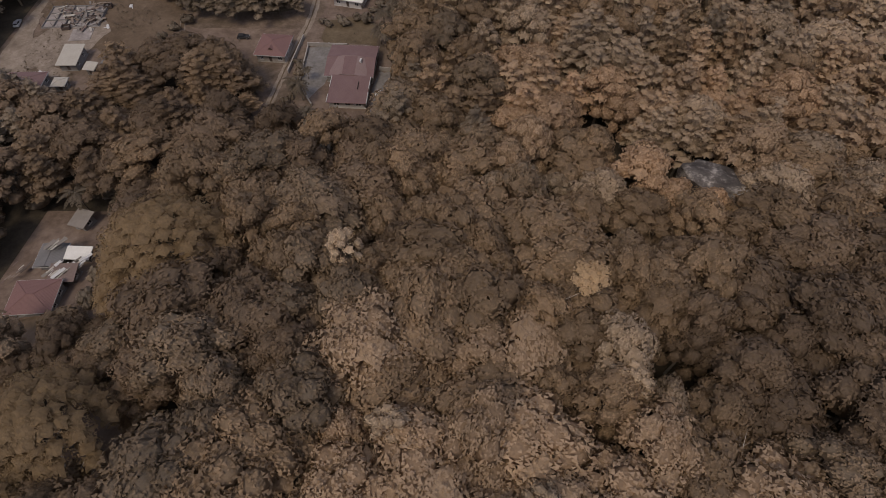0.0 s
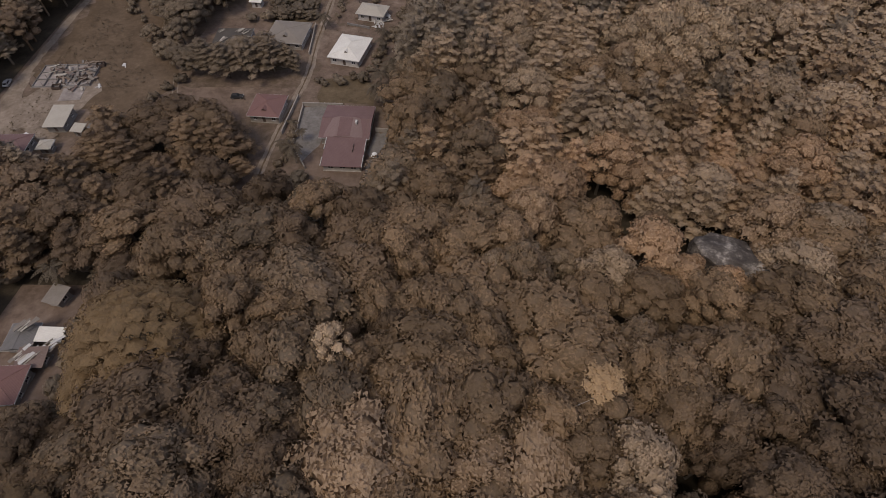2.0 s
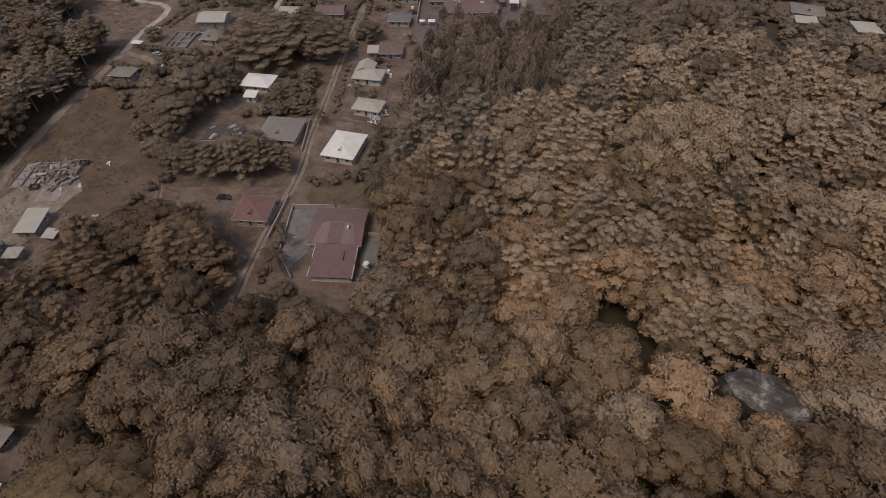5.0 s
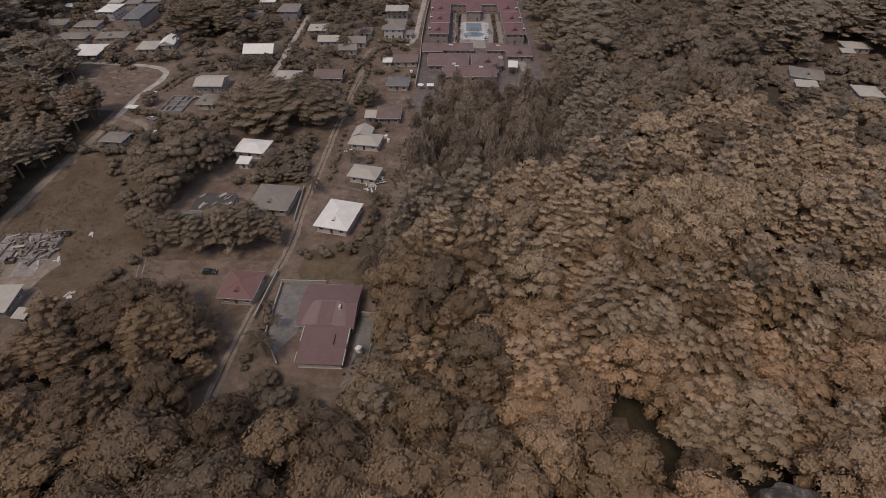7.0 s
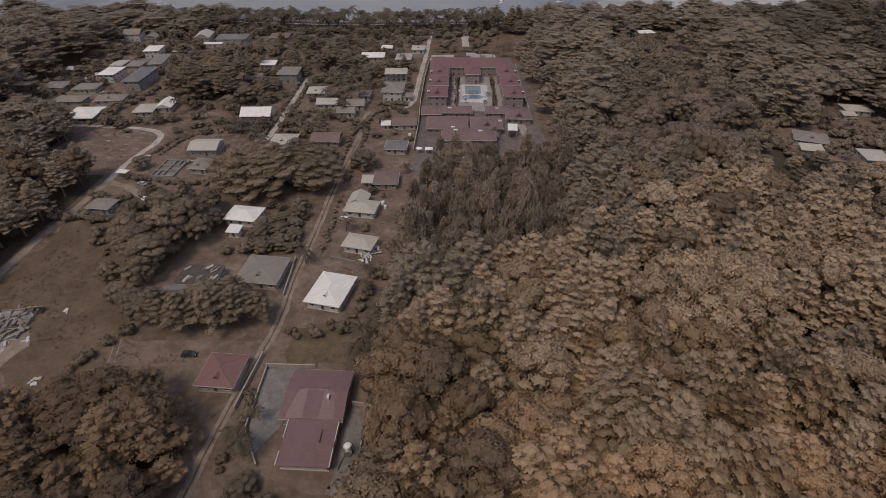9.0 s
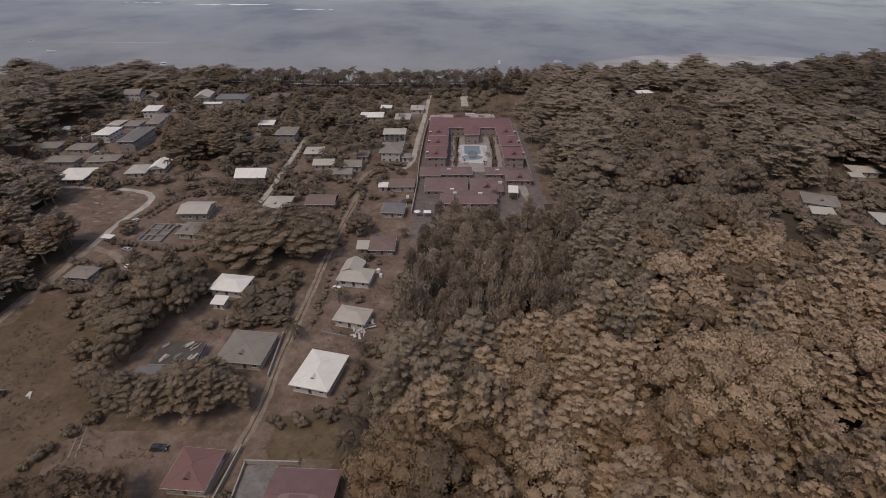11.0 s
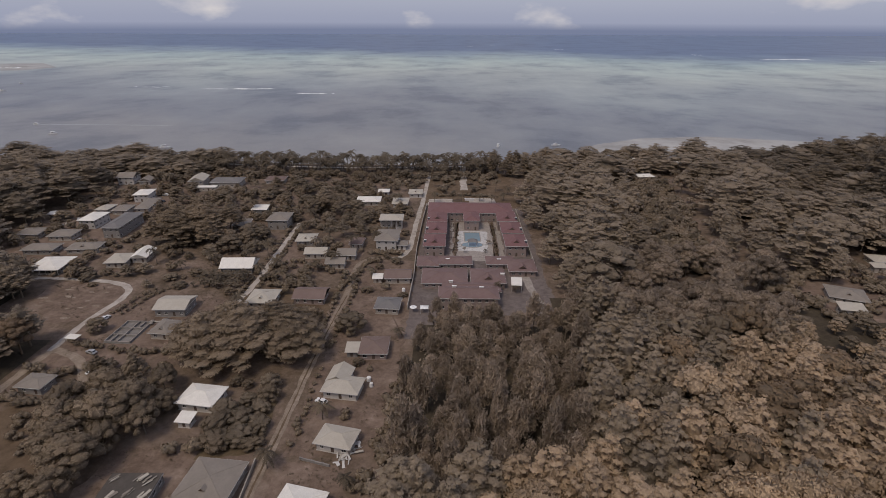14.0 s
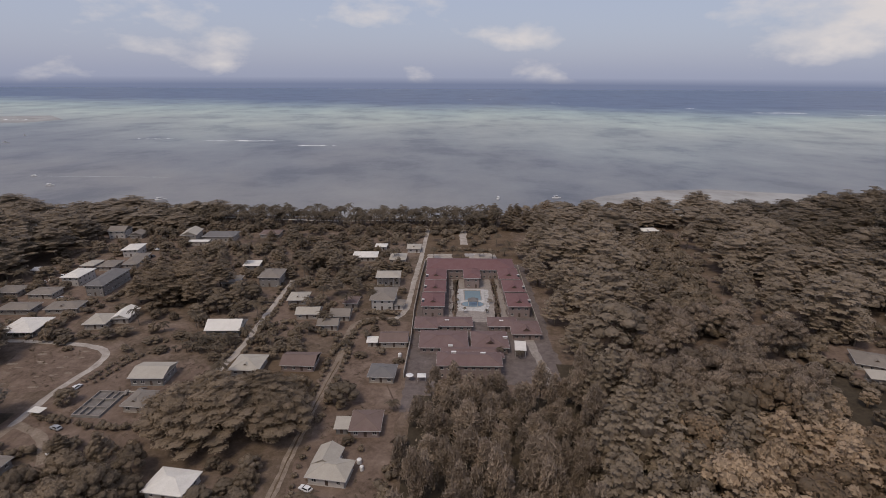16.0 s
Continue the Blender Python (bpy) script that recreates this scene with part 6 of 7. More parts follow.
# far woods: whole trees, each with trunk, tiers and leaf sprays, gathered by stand
def far_wood(name, label, spots, style, mat, seed):
    rng = np.random.default_rng(seed)
    bases = []
    for k in range(4):
        lobes = giant_lobes(rng, 6.8, 16.0, 6) if style == "tier" else broad_lobes(rng, 6.0, 15.0, 12)
        bases.append(lobes_crown(rng, lobes, 4.2, 0.34, 0.4, 0.85, 0.1, True))
    V, Q, T, C, W, G, k = [], [np.zeros((0, 4), int)], [], [], [], [], 0
    for i, (x, y, s, tall) in enumerate(spots):
        v, q, t, inner, nor = bases[i % 4]
        C.append(inner)
        a = rng.uniform(0, 6.283)
        c, sn = math.cos(a), math.sin(a)
        w = np.stack([x + s * (c * v[:, 0] - sn * v[:, 1]), y + s * (sn * v[:, 0] + c * v[:, 1]), ground_z(x, y) + s * tall * v[:, 2]], 1)
        V.append(w)
        Q.append(q + k)
        T.append(t + k)
        W.append(np.stack([c * nor[:, 0] - sn * nor[:, 1], sn * nor[:, 0] + c * nor[:, 1], nor[:, 2] / tall], 1))
        own = rng.uniform(-0.5, 0.5)
        k += len(w)
        st = Solid().tube([(x, y, ground_z(x, y) - 1), (x, y, ground_z(x, y) + 9 * s * min(1, tall))], [0.4, 0.2], 5, False)
        V.append(np.array([p[:] for p in st.v]))
        Q.append(np.array(st.f) + k)
        W.append(np.array([(p[0] - x, p[1] - y, 0.01) for p in st.v]))
        G.append(np.full(len(w) + len(st.v), own))
        k += len(st.v)
    W = np.concatenate(W)
    W /= np.linalg.norm(W, axis=1)[:, None] + 1e-9
    me = array_mesh(name, np.concatenate(V), np.concatenate(Q), np.concatenate(T), mat, np.concatenate(C), W, np.concatenate(G))
    return tagged(new(name, me), label, "woodland", kind="stuff")


east, west, round_e = [], [], []
for x, y, rnd in scatter(-460, 460, 275, 600, 17.5, 9):
    kind = wooded(x, y)
    if kind == "feather":
        for q in range(3):
            plant(f"feather{rnd.randrange(3)}", x + rnd.uniform(-7, 7), y + rnd.uniform(-7, 7), rnd.uniform(0.7, 1.0), rnd.uniform(0, 360), tall=1.1)
    elif kind == "low":
        for q in range(4):
            round_e.append((x + rnd.uniform(-8, 8), y + rnd.uniform(-8, 8), rnd.uniform(0.22, 0.5), rnd.uniform(0.5, 0.8)))
    elif kind in ("almond", "far", "dark"):
        sc = rnd.choice((0.9, 1.4, 1.8, 2.1, 2.4))
        if 41 < x < 57 or "low" in (wooded(x - 11, y), wooded(x + 11, y)):
            sc = min(sc, 0.95)
        elif 41 < x < 200 and {"low", "feather"} & {wooded(x - 16, y), wooded(x + 16, y), wooded(x, y + 15)}:
            sc = min(sc, 1.0)
        low = (0.72 if x > 0 else 0.58) if y > shore(x) - 90 else 1.0
        row = (x, y, sc, (1.4 if x > 290 else 1.0) * low * (9 + 6.6 * sc * rnd.uniform(0.8, 1.2)) / (16 * sc))
        (west if x < 0 else (round_e if rnd.random() < 0.16 else east)).append(row)
for x, y, rnd in scatter(-420, -175, 125, 330, 9.0, 11):
    if wooded(x, y) in ("dark", "almond") and x < -180:
        west.append((x, y, rnd.uniform(0.85, 1.2), 1.0))
far_wood("woodland", "brown-green tiered woodland east of the resort", [r for r in east if r[0] < 228], "tier", LEAF_FAR, 21)
far_wood("woodland", "dim grey-green trees on the far eastern shore", [r for r in east if r[0] >= 228], "tier", LEAF_VILLAGE, 25)
far_wood("woodland", "rounder trees mixed through the eastern woodland", round_e, "broad", LEAF_FAR, 22)
far_wood("woodland", "dark tiered trees along the western edge", [r for r in west if r[1] < 270], "tier", LEAF_FAR, 23)
far_wood("woodland", "old spreading trees behind the western beach", [r for r in west if r[1] >= 270], "tier", LEAF_FAR, 24)


# trees, palms and shrubs in the village: x, y, size
def grove(rows, keys, seed, tall=1.0, lo=0, hi=360):
    rnd = random.Random(seed)
    for x, y, s in rows:
        plant(rnd.choice(keys), x, y, s, rnd.uniform(lo, hi), tall=tall * rnd.uniform(0.92, 1.08))


BROAD = [f"gardendark{k}" for k in range(4)] + [f"gardengrey{k}" for k in range(4)]
BROADG = [f"gardendark{k}" for k in range(4)]
TIER = [f"tierfar{k}" for k in range(4)]
TIER_NEAR = [f"tier{k}" for k in range(4)] + [f"tierdeep{k}" for k in range(4)]
TIERD = [f"tierdark{k}" for k in range(4)]
PALM = ["palm0", "palm1", "palm2"]
SHRUB = ["shrub0", "shrub1", "shrub2", "shrubdark0", "shrubdark1", "shrubdark2"]
# between the red cottage and the grey houses
grove([(-85, 168, 1.0), (-78, 166.5, 1.05), (-70, 168, 1.05), (-63, 169.5, 1.0), (-57.5, 171, 0.75), (-91, 170, 0.85), (-66, 175, 0.9), (-75, 175, 0.95), (-97, 174, 0.75)], TIERD + BROADG, 31, 0.84)
# west of the grey houses
grove([(-100, 186, 0.85), (-104, 195, 0.9), (-97, 201, 0.85), (-90, 209, 0.8), (-104, 209, 0.9), (-98, 218, 0.9), (-110, 216, 0.7), (-90, 219, 0.75), (-103, 178, 0.7), (-112, 188, 0.6), (-94, 228, 0.8), (-104, 230, 0.8), (-113, 226, 0.7), (-119, 234, 0.6)], BROADG + TIERD + ["pine0", "pine1"], 32, 0.98)
grove([(-112, 205, 0.9), (-107, 199, 0.95), (-116, 214, 0.9), (-99, 193, 1.0), (-101, 209, 1.1), (-96, 214, 1.05), (-108, 222, 0.9)], BROADG, 97, 1.1)
# behind the white house, along the road
grove([(-68, 205, 0.7), (-62, 207, 0.7), (-70, 212, 0.75), (-64, 215, 0.7), (-58, 212, 0.6), (-57.5, 205, 0.5), (-71, 219, 0.65), (-65, 224, 0.5), (-60, 220, 0.55)], BROAD, 33, 0.6)
# the great dark spreading trees
grove([(-90, 248, 1.0), (-75, 249, 1.2), (-59.5, 251.5, 1.03), (-67, 258, 1.0), (-83, 258, 1.0)], ["giant0", "giant1"], 34, 1.02)
grove([(-98, 249, 0.9), (-55.5, 261, 0.7)], TIERD, 34, 0.8)
# by the road and the resort wall
grove([(-41, 267, 0.92), (-44, 274, 0.5), (-40, 299, 0.4), (-30, 330, 0.45), (-40, 331, 0.4), (-36, 336, 0.35), (-24, 295, 0.35)], BROAD, 35, 0.62)
# round the hall and gardens
grove([(-125, 300, 0.5), (-133, 308, 0.55), (-140, 300, 0.4), (-155, 311, 0.6), (-148, 314, 0.55), (-171, 306.5, 0.6), (-177, 312, 0.6), (-165, 300, 0.3), (-123, 313, 0.55), (-69, 305, 0.5), (-75, 303, 0.5), (-78, 311, 0.4)], BROAD + TIER, 36, 0.62)
# the tall stand behind the hall
grove([(-150, 351, 0.95), (-138, 357, 1.0), (-157, 364, 0.85), (-144, 368, 0.9)], ["giant0", "giant1"], 37, 1.3)
grove([(-130, 345, 1.1), (-128, 366, 1.2), (-162, 349, 1.0), (-168, 370, 1.1)], TIERD, 37, 0.95)
grove([(-118, 340, 0.9), (-112, 348, 0.85), (-122, 350, 0.9), (-106, 342, 0.7), (-115, 360, 0.8), (-126, 336, 0.75), (-107, 356, 0.8)], BROAD, 38, 0.8)
# wooded middle of the village
grove([(-90, 400, 1.0), (-80, 405, 1.05), (-86, 415, 1.0), (-72, 398, 0.9), (-74, 412, 0.9), (-64, 404, 0.8), (-96, 412, 0.9), (-66, 385, 0.7), (-58, 378, 0.65), (-72, 372, 0.7), (-64, 364, 0.7), (-54, 366, 0.65), (-52, 390, 0.65), (-60, 394, 0.7), (-78, 388, 0.75), (-84, 378, 0.6), (-48, 402, 0.6), (-46, 368, 0.55)], BROAD + TIER, 39, 0.85)
grove([(-48, 409, 0.5), (-30, 400, 0.5), (-32, 408, 0.5), (-45, 432, 0.5), (-62, 436, 0.6), (-70, 430, 0.6), (-80, 440, 0.7), (-92, 432, 0.75), (-104, 440, 0.8), (-116, 430, 0.7), (-128, 440, 0.75), (-112, 452, 0.8), (-98, 455, 0.7), (-84, 456, 0.7), (-70, 452, 0.6)], BROAD, 40, 0.75)
grove([(-140, 430, 0.7), (-150, 420, 0.7), (-158, 435, 0.6), (-146, 410, 0.65), (-160, 405, 0.7), (-170, 415, 0.7), (-172, 395, 0.6), (-138, 395, 0.55), (-118, 470, 0.8), (-104, 475, 0.8), (-155, 480, 0.7), (-145, 490, 0.8), (-180, 480, 0.8), (-200, 470, 0.8), (-212, 462, 0.8), (-205, 450, 0.6), (-222, 480, 0.9)], BROAD + TIER, 41, 0.8)
# behind the resort and along the shore
grove([(-90, 486, 0.6), (-78, 490, 0.65), (-66, 487, 0.6), (-52, 492, 0.6), (-40, 490, 0.65), (-28, 494, 0.55), (-14, 492, 0.6), (0, 494, 0.55), (12, 492, 0.5), (-60, 476, 0.5), (-44, 474, 0.5), (-84, 472, 0.55), (-30, 470, 0.45), (-10, 474, 0.45), (8, 470, 0.4)], BROAD, 42, 0.7)
grove([(28, 512, 1.0), (40, 505, 1.05), (52, 500, 1.0), (36, 492, 0.9), (60, 512, 1.05), (46, 516, 1.0), (70, 520, 1.0), (24, 500, 0.8)], TIERD, 43, 1.0)
grove([(-250, 318, 0.9), (-240, 312, 0.9), (-228, 316, 0.9), (-244, 330, 0.9), (-255, 340, 0.95), (-216, 314, 0.7), (-206, 312, 0.6)], TIERD, 44, 0.9)
grove([(100, 520, 1.15), (122, 522, 1.1), (134, 524, 1.05), (152, 522, 1.0)], BROADG, 98, 1.15)
# low trees at the maroon house and the road
grove([(-45, 118, 0.55), (-41, 113, 0.6), (-48, 112, 0.55), (-38, 107, 0.6), (-33, 110, 0.55), (-27, 108, 0.6), (-47, 105, 0.7), (-40, 100, 0.75), (-31, 101, 0.8), (-22, 104, 0.75)], BROAD, 45, 0.65)
grove([(-62, 128, 0.7), (-67, 134, 0.75), (-61, 119, 0.6), (-63, 110, 0.7), (-75, 139, 0.9), (-84, 138, 1.0), (-92, 137, 1.0), (-98, 130, 0.9), (-104, 126, 0.8), (-80, 131, 1.1)], TIER_NEAR, 46, 0.8)
# the smooth domed canopies, the pale trees
grove([(-55, 56, 1.22), (-63.5, 50, 0.76)], ["smooth0"], 47, 1.35)
grove([(-60, 20, 1.1), (-72, 17, 0.95), (-63, 8, 1.0)], ["smooth0"], 48, 1.3)
# low trees before the granite outcrop
plant("broadrust1", 56.5, 76.0, 0.72, 20, tall=1.6)
plant("broad3", 64.5, 73.5, 0.8, 75, tall=1.45)
plant("broadrust2", 50.5, 80.5, 0.6, 140, tall=1.8)
grove([(-60, 31.5, 0.8), (-52.5, 27, 0.75), (-67, 32, 0.7)], ["broaddark1", "broad2", "broaddark3"], 52, 1.2)
plant("gold0", 23.1, 46.0, 1.0, 40, tall=0.97)
grove([(-19, 53, 1.1), (-8, 22, 1.0), (28, 30, 1.0), (14, 12, 1.0), (-30, 74, 0.9), (33, 55, 1.0)], ["pale0"], 49, 1.03)
# bare dead trees that stand out of the canopy
def dead_tree(x, y, top, seed):
    rng = np.random.default_rng(seed)
    z0 = ground_z(x, y)
    H = top - z0
    t = thing("dead_tree", "bare bleached dead tree above the canopy", "tree", x, y, z0 - 0.1, 0, "dead trees")
    hang("trunk", Solid().tube([(0, 0, -0.6), (0.2, 0.1, H * 0.4), (-0.1, 0.2, H * 0.75)], [0.3, 0.18, 0.08], 7).mesh("trunk", DEAD_WOOD), t)
    for k in range(9):
        a, q = k * 2.4 + rng.uniform(-0.4, 0.4), rng.uniform(2.4, 5.0)
        z = H * rng.uniform(0.6, 0.76)
        tip = (q * math.cos(a), q * math.sin(a), z + rng.uniform(1.5, 4.5))
        mid = (0.5 * tip[0] + rng.uniform(-0.5, 0.5), 0.5 * tip[1] + rng.uniform(-0.5, 0.5), 0.5 * (z + tip[2]) + 0.3)
        limb = Solid().tube([(0, 0.1, z), mid, tip], [0.08, 0.055, 0.02], 5)
        limb.tube([mid, (mid[0] * 1.3 + rng.uniform(-1, 1), mid[1] * 1.3 + rng.uniform(-1, 1), mid[2] + 1.4)], [0.035, 0.015], 4)
        hang("limb", limb.mesh("limb", DEAD_WOOD), t)


for x, y, top in ((43.5, 19.6, 35.5), (-53.9, 13.6, 33.0), (17.6, 42.6, 37.0), (-60.5, 19.0, 31.0)):
    dead_tree(x, y, top, int(1000 + x))
# palms: village, clearing, shore
grove([(-86.9, 87.8, 0.9), (-84.0, 85.5, 0.8), (-93.2, 80.4, 0.85), (-90.0, 85.0, 0.7), (-47.0, 126.3, 0.75), (-24.0, 152.5, 0.7)], PALM, 50)
for x, y in ((-81, 80), (-83, 77), (-79, 77.5), (-84, 81), (-80, 73)):
    plant("banana0", x, y, 1.3, x * 40)
grove([(-50.5, 197.5, 0.75), (-28, 191, 0.6), (-27, 182, 0.55), (-50, 128, 0.55), (-47, 136, 0.45), (-25, 160, 0.8), (-23, 166, 0.8), (-22, 172, 0.75), (-26, 155, 0.7), (-67, 318, 0.7), (-90, 308, 0.75), (-64, 330, 0.7), (-133, 318, 0.6), (-113, 352, 0.8), (-48, 305, 0.6), (-108, 304, 0.6), (-22, 262, 0.6)], PALM, 51)
grove([(104, 352, 0.7), (112, 360, 0.65), (118, 350, 0.7), (110, 372, 0.8), (118, 380, 0.75), (126, 392, 0.8), (132, 400, 0.85), (120, 402, 0.7), (128, 362, 0.7), (124, 415, 0.7), (138, 420, 0.8), (118, 428, 0.75), (98, 440, 0.8), (142, 372, 0.8), (128, 440, 0.8), (150, 470, 0.9), (160, 480, 0.9), (122, 500, 1.0), (132, 508, 0.95), (186, 322, 0.8), (148, 322, 0.8), (150, 250, 1.0), (154, 246, 0.9)], PALM, 52)
grove([(-98, 306, 0.8), (-87, 318, 0.75), (-96, 334, 0.8), (-60, 326, 0.7), (-40, 312, 0.6), (-72, 340, 0.8), (-44, 352, 0.75), (-120, 322, 0.8), (-104, 330, 0.8), (-56, 346, 0.8), (-112, 384, 0.8), (-70, 356, 0.8), (-128, 402, 0.85), (-36, 380, 0.75), (-40, 418, 0.8)], PALM, 59)
grove([(-16, 425, 0.7), (-4, 428, 0.65), (2, 424, 0.6), (14, 430, 0.7), (22, 426, 0.7), (30, 432, 0.7), (-10, 446, 0.7), (10, 450, 0.7), (26, 452, 0.75), (-18, 462, 0.7), (34, 446, 0.8), (3, 344, 0.3), (14, 344, 0.3), (16.5, 356, 0.3), (-0.5, 356, 0.3), (26, 300, 0.5), (18, 300, 0.45)], PALM, 53)
for x, y, rnd in scatter(-240, 34, 496, 524, 5.0, 54):
    if y < shore(x) - 20 and rnd.random() < 0.78:
        plant(rnd.choice(PALM), x, y, rnd.uniform(0.85, 1.2), rnd.uniform(0, 360))
for x, y, rnd in scatter(-236, 30, 486, 499, 8.5, 58):
    JOINED.setdefault("shore", []).append((rnd.choice(["broadvillage0", "broadvillage1", "broadvillage3"]), x, y, rnd.uniform(0.25, 0.5), rnd.uniform(0, 6.28), rnd.uniform(0.7, 0.9)))
stand_of("thicket", "low greyish trees and scrub behind the beach palms", "thicket", JOINED["shore"], True, 2.5)
for x, y, rnd in scatter(-118, -96, 300, 314, 3.4, 55):
    plant("banana0", x, y - 0.5, rnd.uniform(0.8, 1.25), rnd.uniform(0, 360))
for x, y, rnd in scatter(-152, -120, 456, 458, 4.0, 56):
    plant("palm0", x, y, rnd.uniform(0.35, 0.5), rnd.uniform(0, 360))
# hedges and shrubs
for k in range(22):
    for px in (-1.4, 19.9):
        UNDER.append((f"shrub{'dark' if k % 2 else ''}{k % 3}", px, 339 + 2.3 * k, 0.3 + 0.08 * (k % 3), k * 1.3, 0.9))
def hedge(pts, step, seed, s0=0.7, s1=1.2, spread=0.8):
    rnd = random.Random(seed)
    for (x0, y0), (x1, y1) in zip(pts, pts[1:]):
        n = max(1, int(math.hypot(x1 - x0, y1 - y0) / step))
        for i in range(n):
            plant(rnd.choice(SHRUB), x0 + (x1 - x0) * i / n + rnd.uniform(-spread, spread), y0 + (y1 - y0) * i / n + rnd.uniform(-spread, spread), rnd.uniform(s0, s1), rnd.uniform(0, 360))


hedge([(-150, 222), (-126, 221), (-112, 218)], 2.0, 61, 1.0, 1.8, 1.4)
hedge([(-125, 250), (-112, 249), (-98, 250)], 2.0, 62)
hedge([(-143, 254), (-128, 251)], 2.2, 63, 0.8, 1.4)
hedge([(-141, 276), (-138, 290), (-134, 300)], 2.2, 64, 0.5, 0.8, 0.4)
hedge([(-137, 276), (-133, 292), (-128, 300)], 2.2, 65, 0.5, 0.8, 0.4)
hedge([(-52, 300), (-47, 318), (-44, 333)], 2.6, 66)
hedge([(-44, 340), (-34, 341), (-28, 339)], 2.0, 67, 0.8, 1.3)
hedge([(-90, 322), (-80, 330), (-62, 319), (-52, 316)], 2.4, 68, 0.8, 1.4)
hedge([(-84, 302), (-62, 302)], 2.6, 69, 1.0, 1.7)
hedge([(-30, 172), (-27, 186), (-22, 200), (-20, 222), (-18, 245)], 3.0, 70, 1.0, 1.8, 1.6)
hedge([(-20, 115), (-19.3, 124), (-18.8, 133), (-18.2, 142), (-21, 150)], 1.6, 88, 1.0, 1.9, 0.8)
hedge([(-47, 164), (-36, 166), (-28, 164)], 2.6, 71, 0.8, 1.5, 2.0)
hedge([(-52, 122), (-50, 133), (-51.5, 146)], 2.6, 72, 0.6, 1.1)
hedge([(-118, 200), (-128, 206), (-134, 214)], 3.0, 73, 0.6, 1.4, 3.0)
hedge([(-102, 150), (-97, 158), (-93, 165)], 2.4, 74, 0.8, 1.5, 1.4)
hedge([(-47, 206), (-46, 222), (-46, 245)], 3.4, 75, 0.5, 1.0, 1.0)
hedge([(-145, 238), (-135, 233), (-127, 240), (-115, 238), (-100, 240)], 3.0, 76, 0.8, 1.6, 2.2)
hedge([(98, 322), (128, 330), (104, 350), (132, 366), (112, 390), (138, 400), (120, 420), (142, 440), (128, 470), (150, 480)], 1.5, 77, 0.9, 2.4, 5.0)
hedge([(150, 290), (140, 305), (160, 318), (180, 324), (196, 306), (200, 286)], 1.6, 87, 1.2, 2.6, 3.0)
hedge([(-200, 345), (-178, 350), (-178, 380)], 3.0, 78, 0.8, 1.8, 1.6)
hedge([(-186, 428), (-150, 440), (-120, 445)], 3.2, 79, 1.0, 2.2, 4.0)
hedge([(-90, 462), (-40, 466), (0, 484), (30, 486)], 3.4, 80, 1.0, 2.0, 4.0)
hedge([(150, 285), (158, 280), (176, 290), (190, 300), (188, 315)], 2.8, 81, 1.0, 2.0, 2.5)
hedge([(-97, 266), (-95.5, 300), (-95.5, 345), (-97, 380)], 3.4, 90, 0.5, 1.2, 0.6)
hedge([(-89.5, 300), (-90, 340), (-91, 372)], 3.6, 91, 0.5, 1.2, 0.6)
hedge([(-46.5, 255), (-46, 290), (-46, 318)], 3.4, 92, 0.5, 1.1, 0.5)
hedge([(-53, 262), (-52.5, 295), (-53, 320)], 3.6, 93, 0.5, 1.1, 0.6)
hedge([(-16, 440), (6, 442), (28, 440)], 2.0, 94, 0.6, 1.2, 1.0)
hedge([(-14, 452), (-4, 470), (-8, 484)], 2.4, 95, 0.8, 1.6, 3.0)
hedge([(12, 452), (20, 470), (14, 484)], 2.4, 96, 0.8, 1.6, 3.0)
for x, y, rnd in scatter(94, 152, 322, 484, 3.6, 99):
    side = (y - 330) * 0.24
    if 93 + side < x < 130 + side * 0.7 and rnd.random() < 0.75:
        plant(rnd.choice(SHRUB), x, y, rnd.uniform(0.8, 2.0), rnd.uniform(0, 360))
hedge([(-80, 44), (-76, 60), (-78, 84), (-100, 88), (-108, 78)], 3.0, 82, 1.0, 2.2, 1.8)


# small trees and bushes that fill the gardens
def open_ground(x, y, gap=2.0):
    if any((x - hx) ** 2 + (y - hy) ** 2 < (hr + gap) ** 2 for hx, hy, hr in HOUSES):
        return False
    if any((x - px) ** 2 + (y - py) ** 2 < 14 for px, py in PLACED[-2600:]):
        return False
    if -56 < x < -45 and y < 340 or -29 < x < -19 and y > 262 or -97 < x < -90 and y > 260 or x < -141 and y < 312 and x > -157:
        return False
    if -146 < x < -97 and 138 < y < 219 or -186 < x < -143 and 264 < y < 306 or -92 < x < -52 and 143 < y < 162:
        return False
    if -139 < x < -100 and 226 < y < 248 or -136 < x < -104 and 250 < y < 300 or -50 < x < -20 and 116 < y < 200:
        return False
    return not (-20 < x < 38 and y < 484)


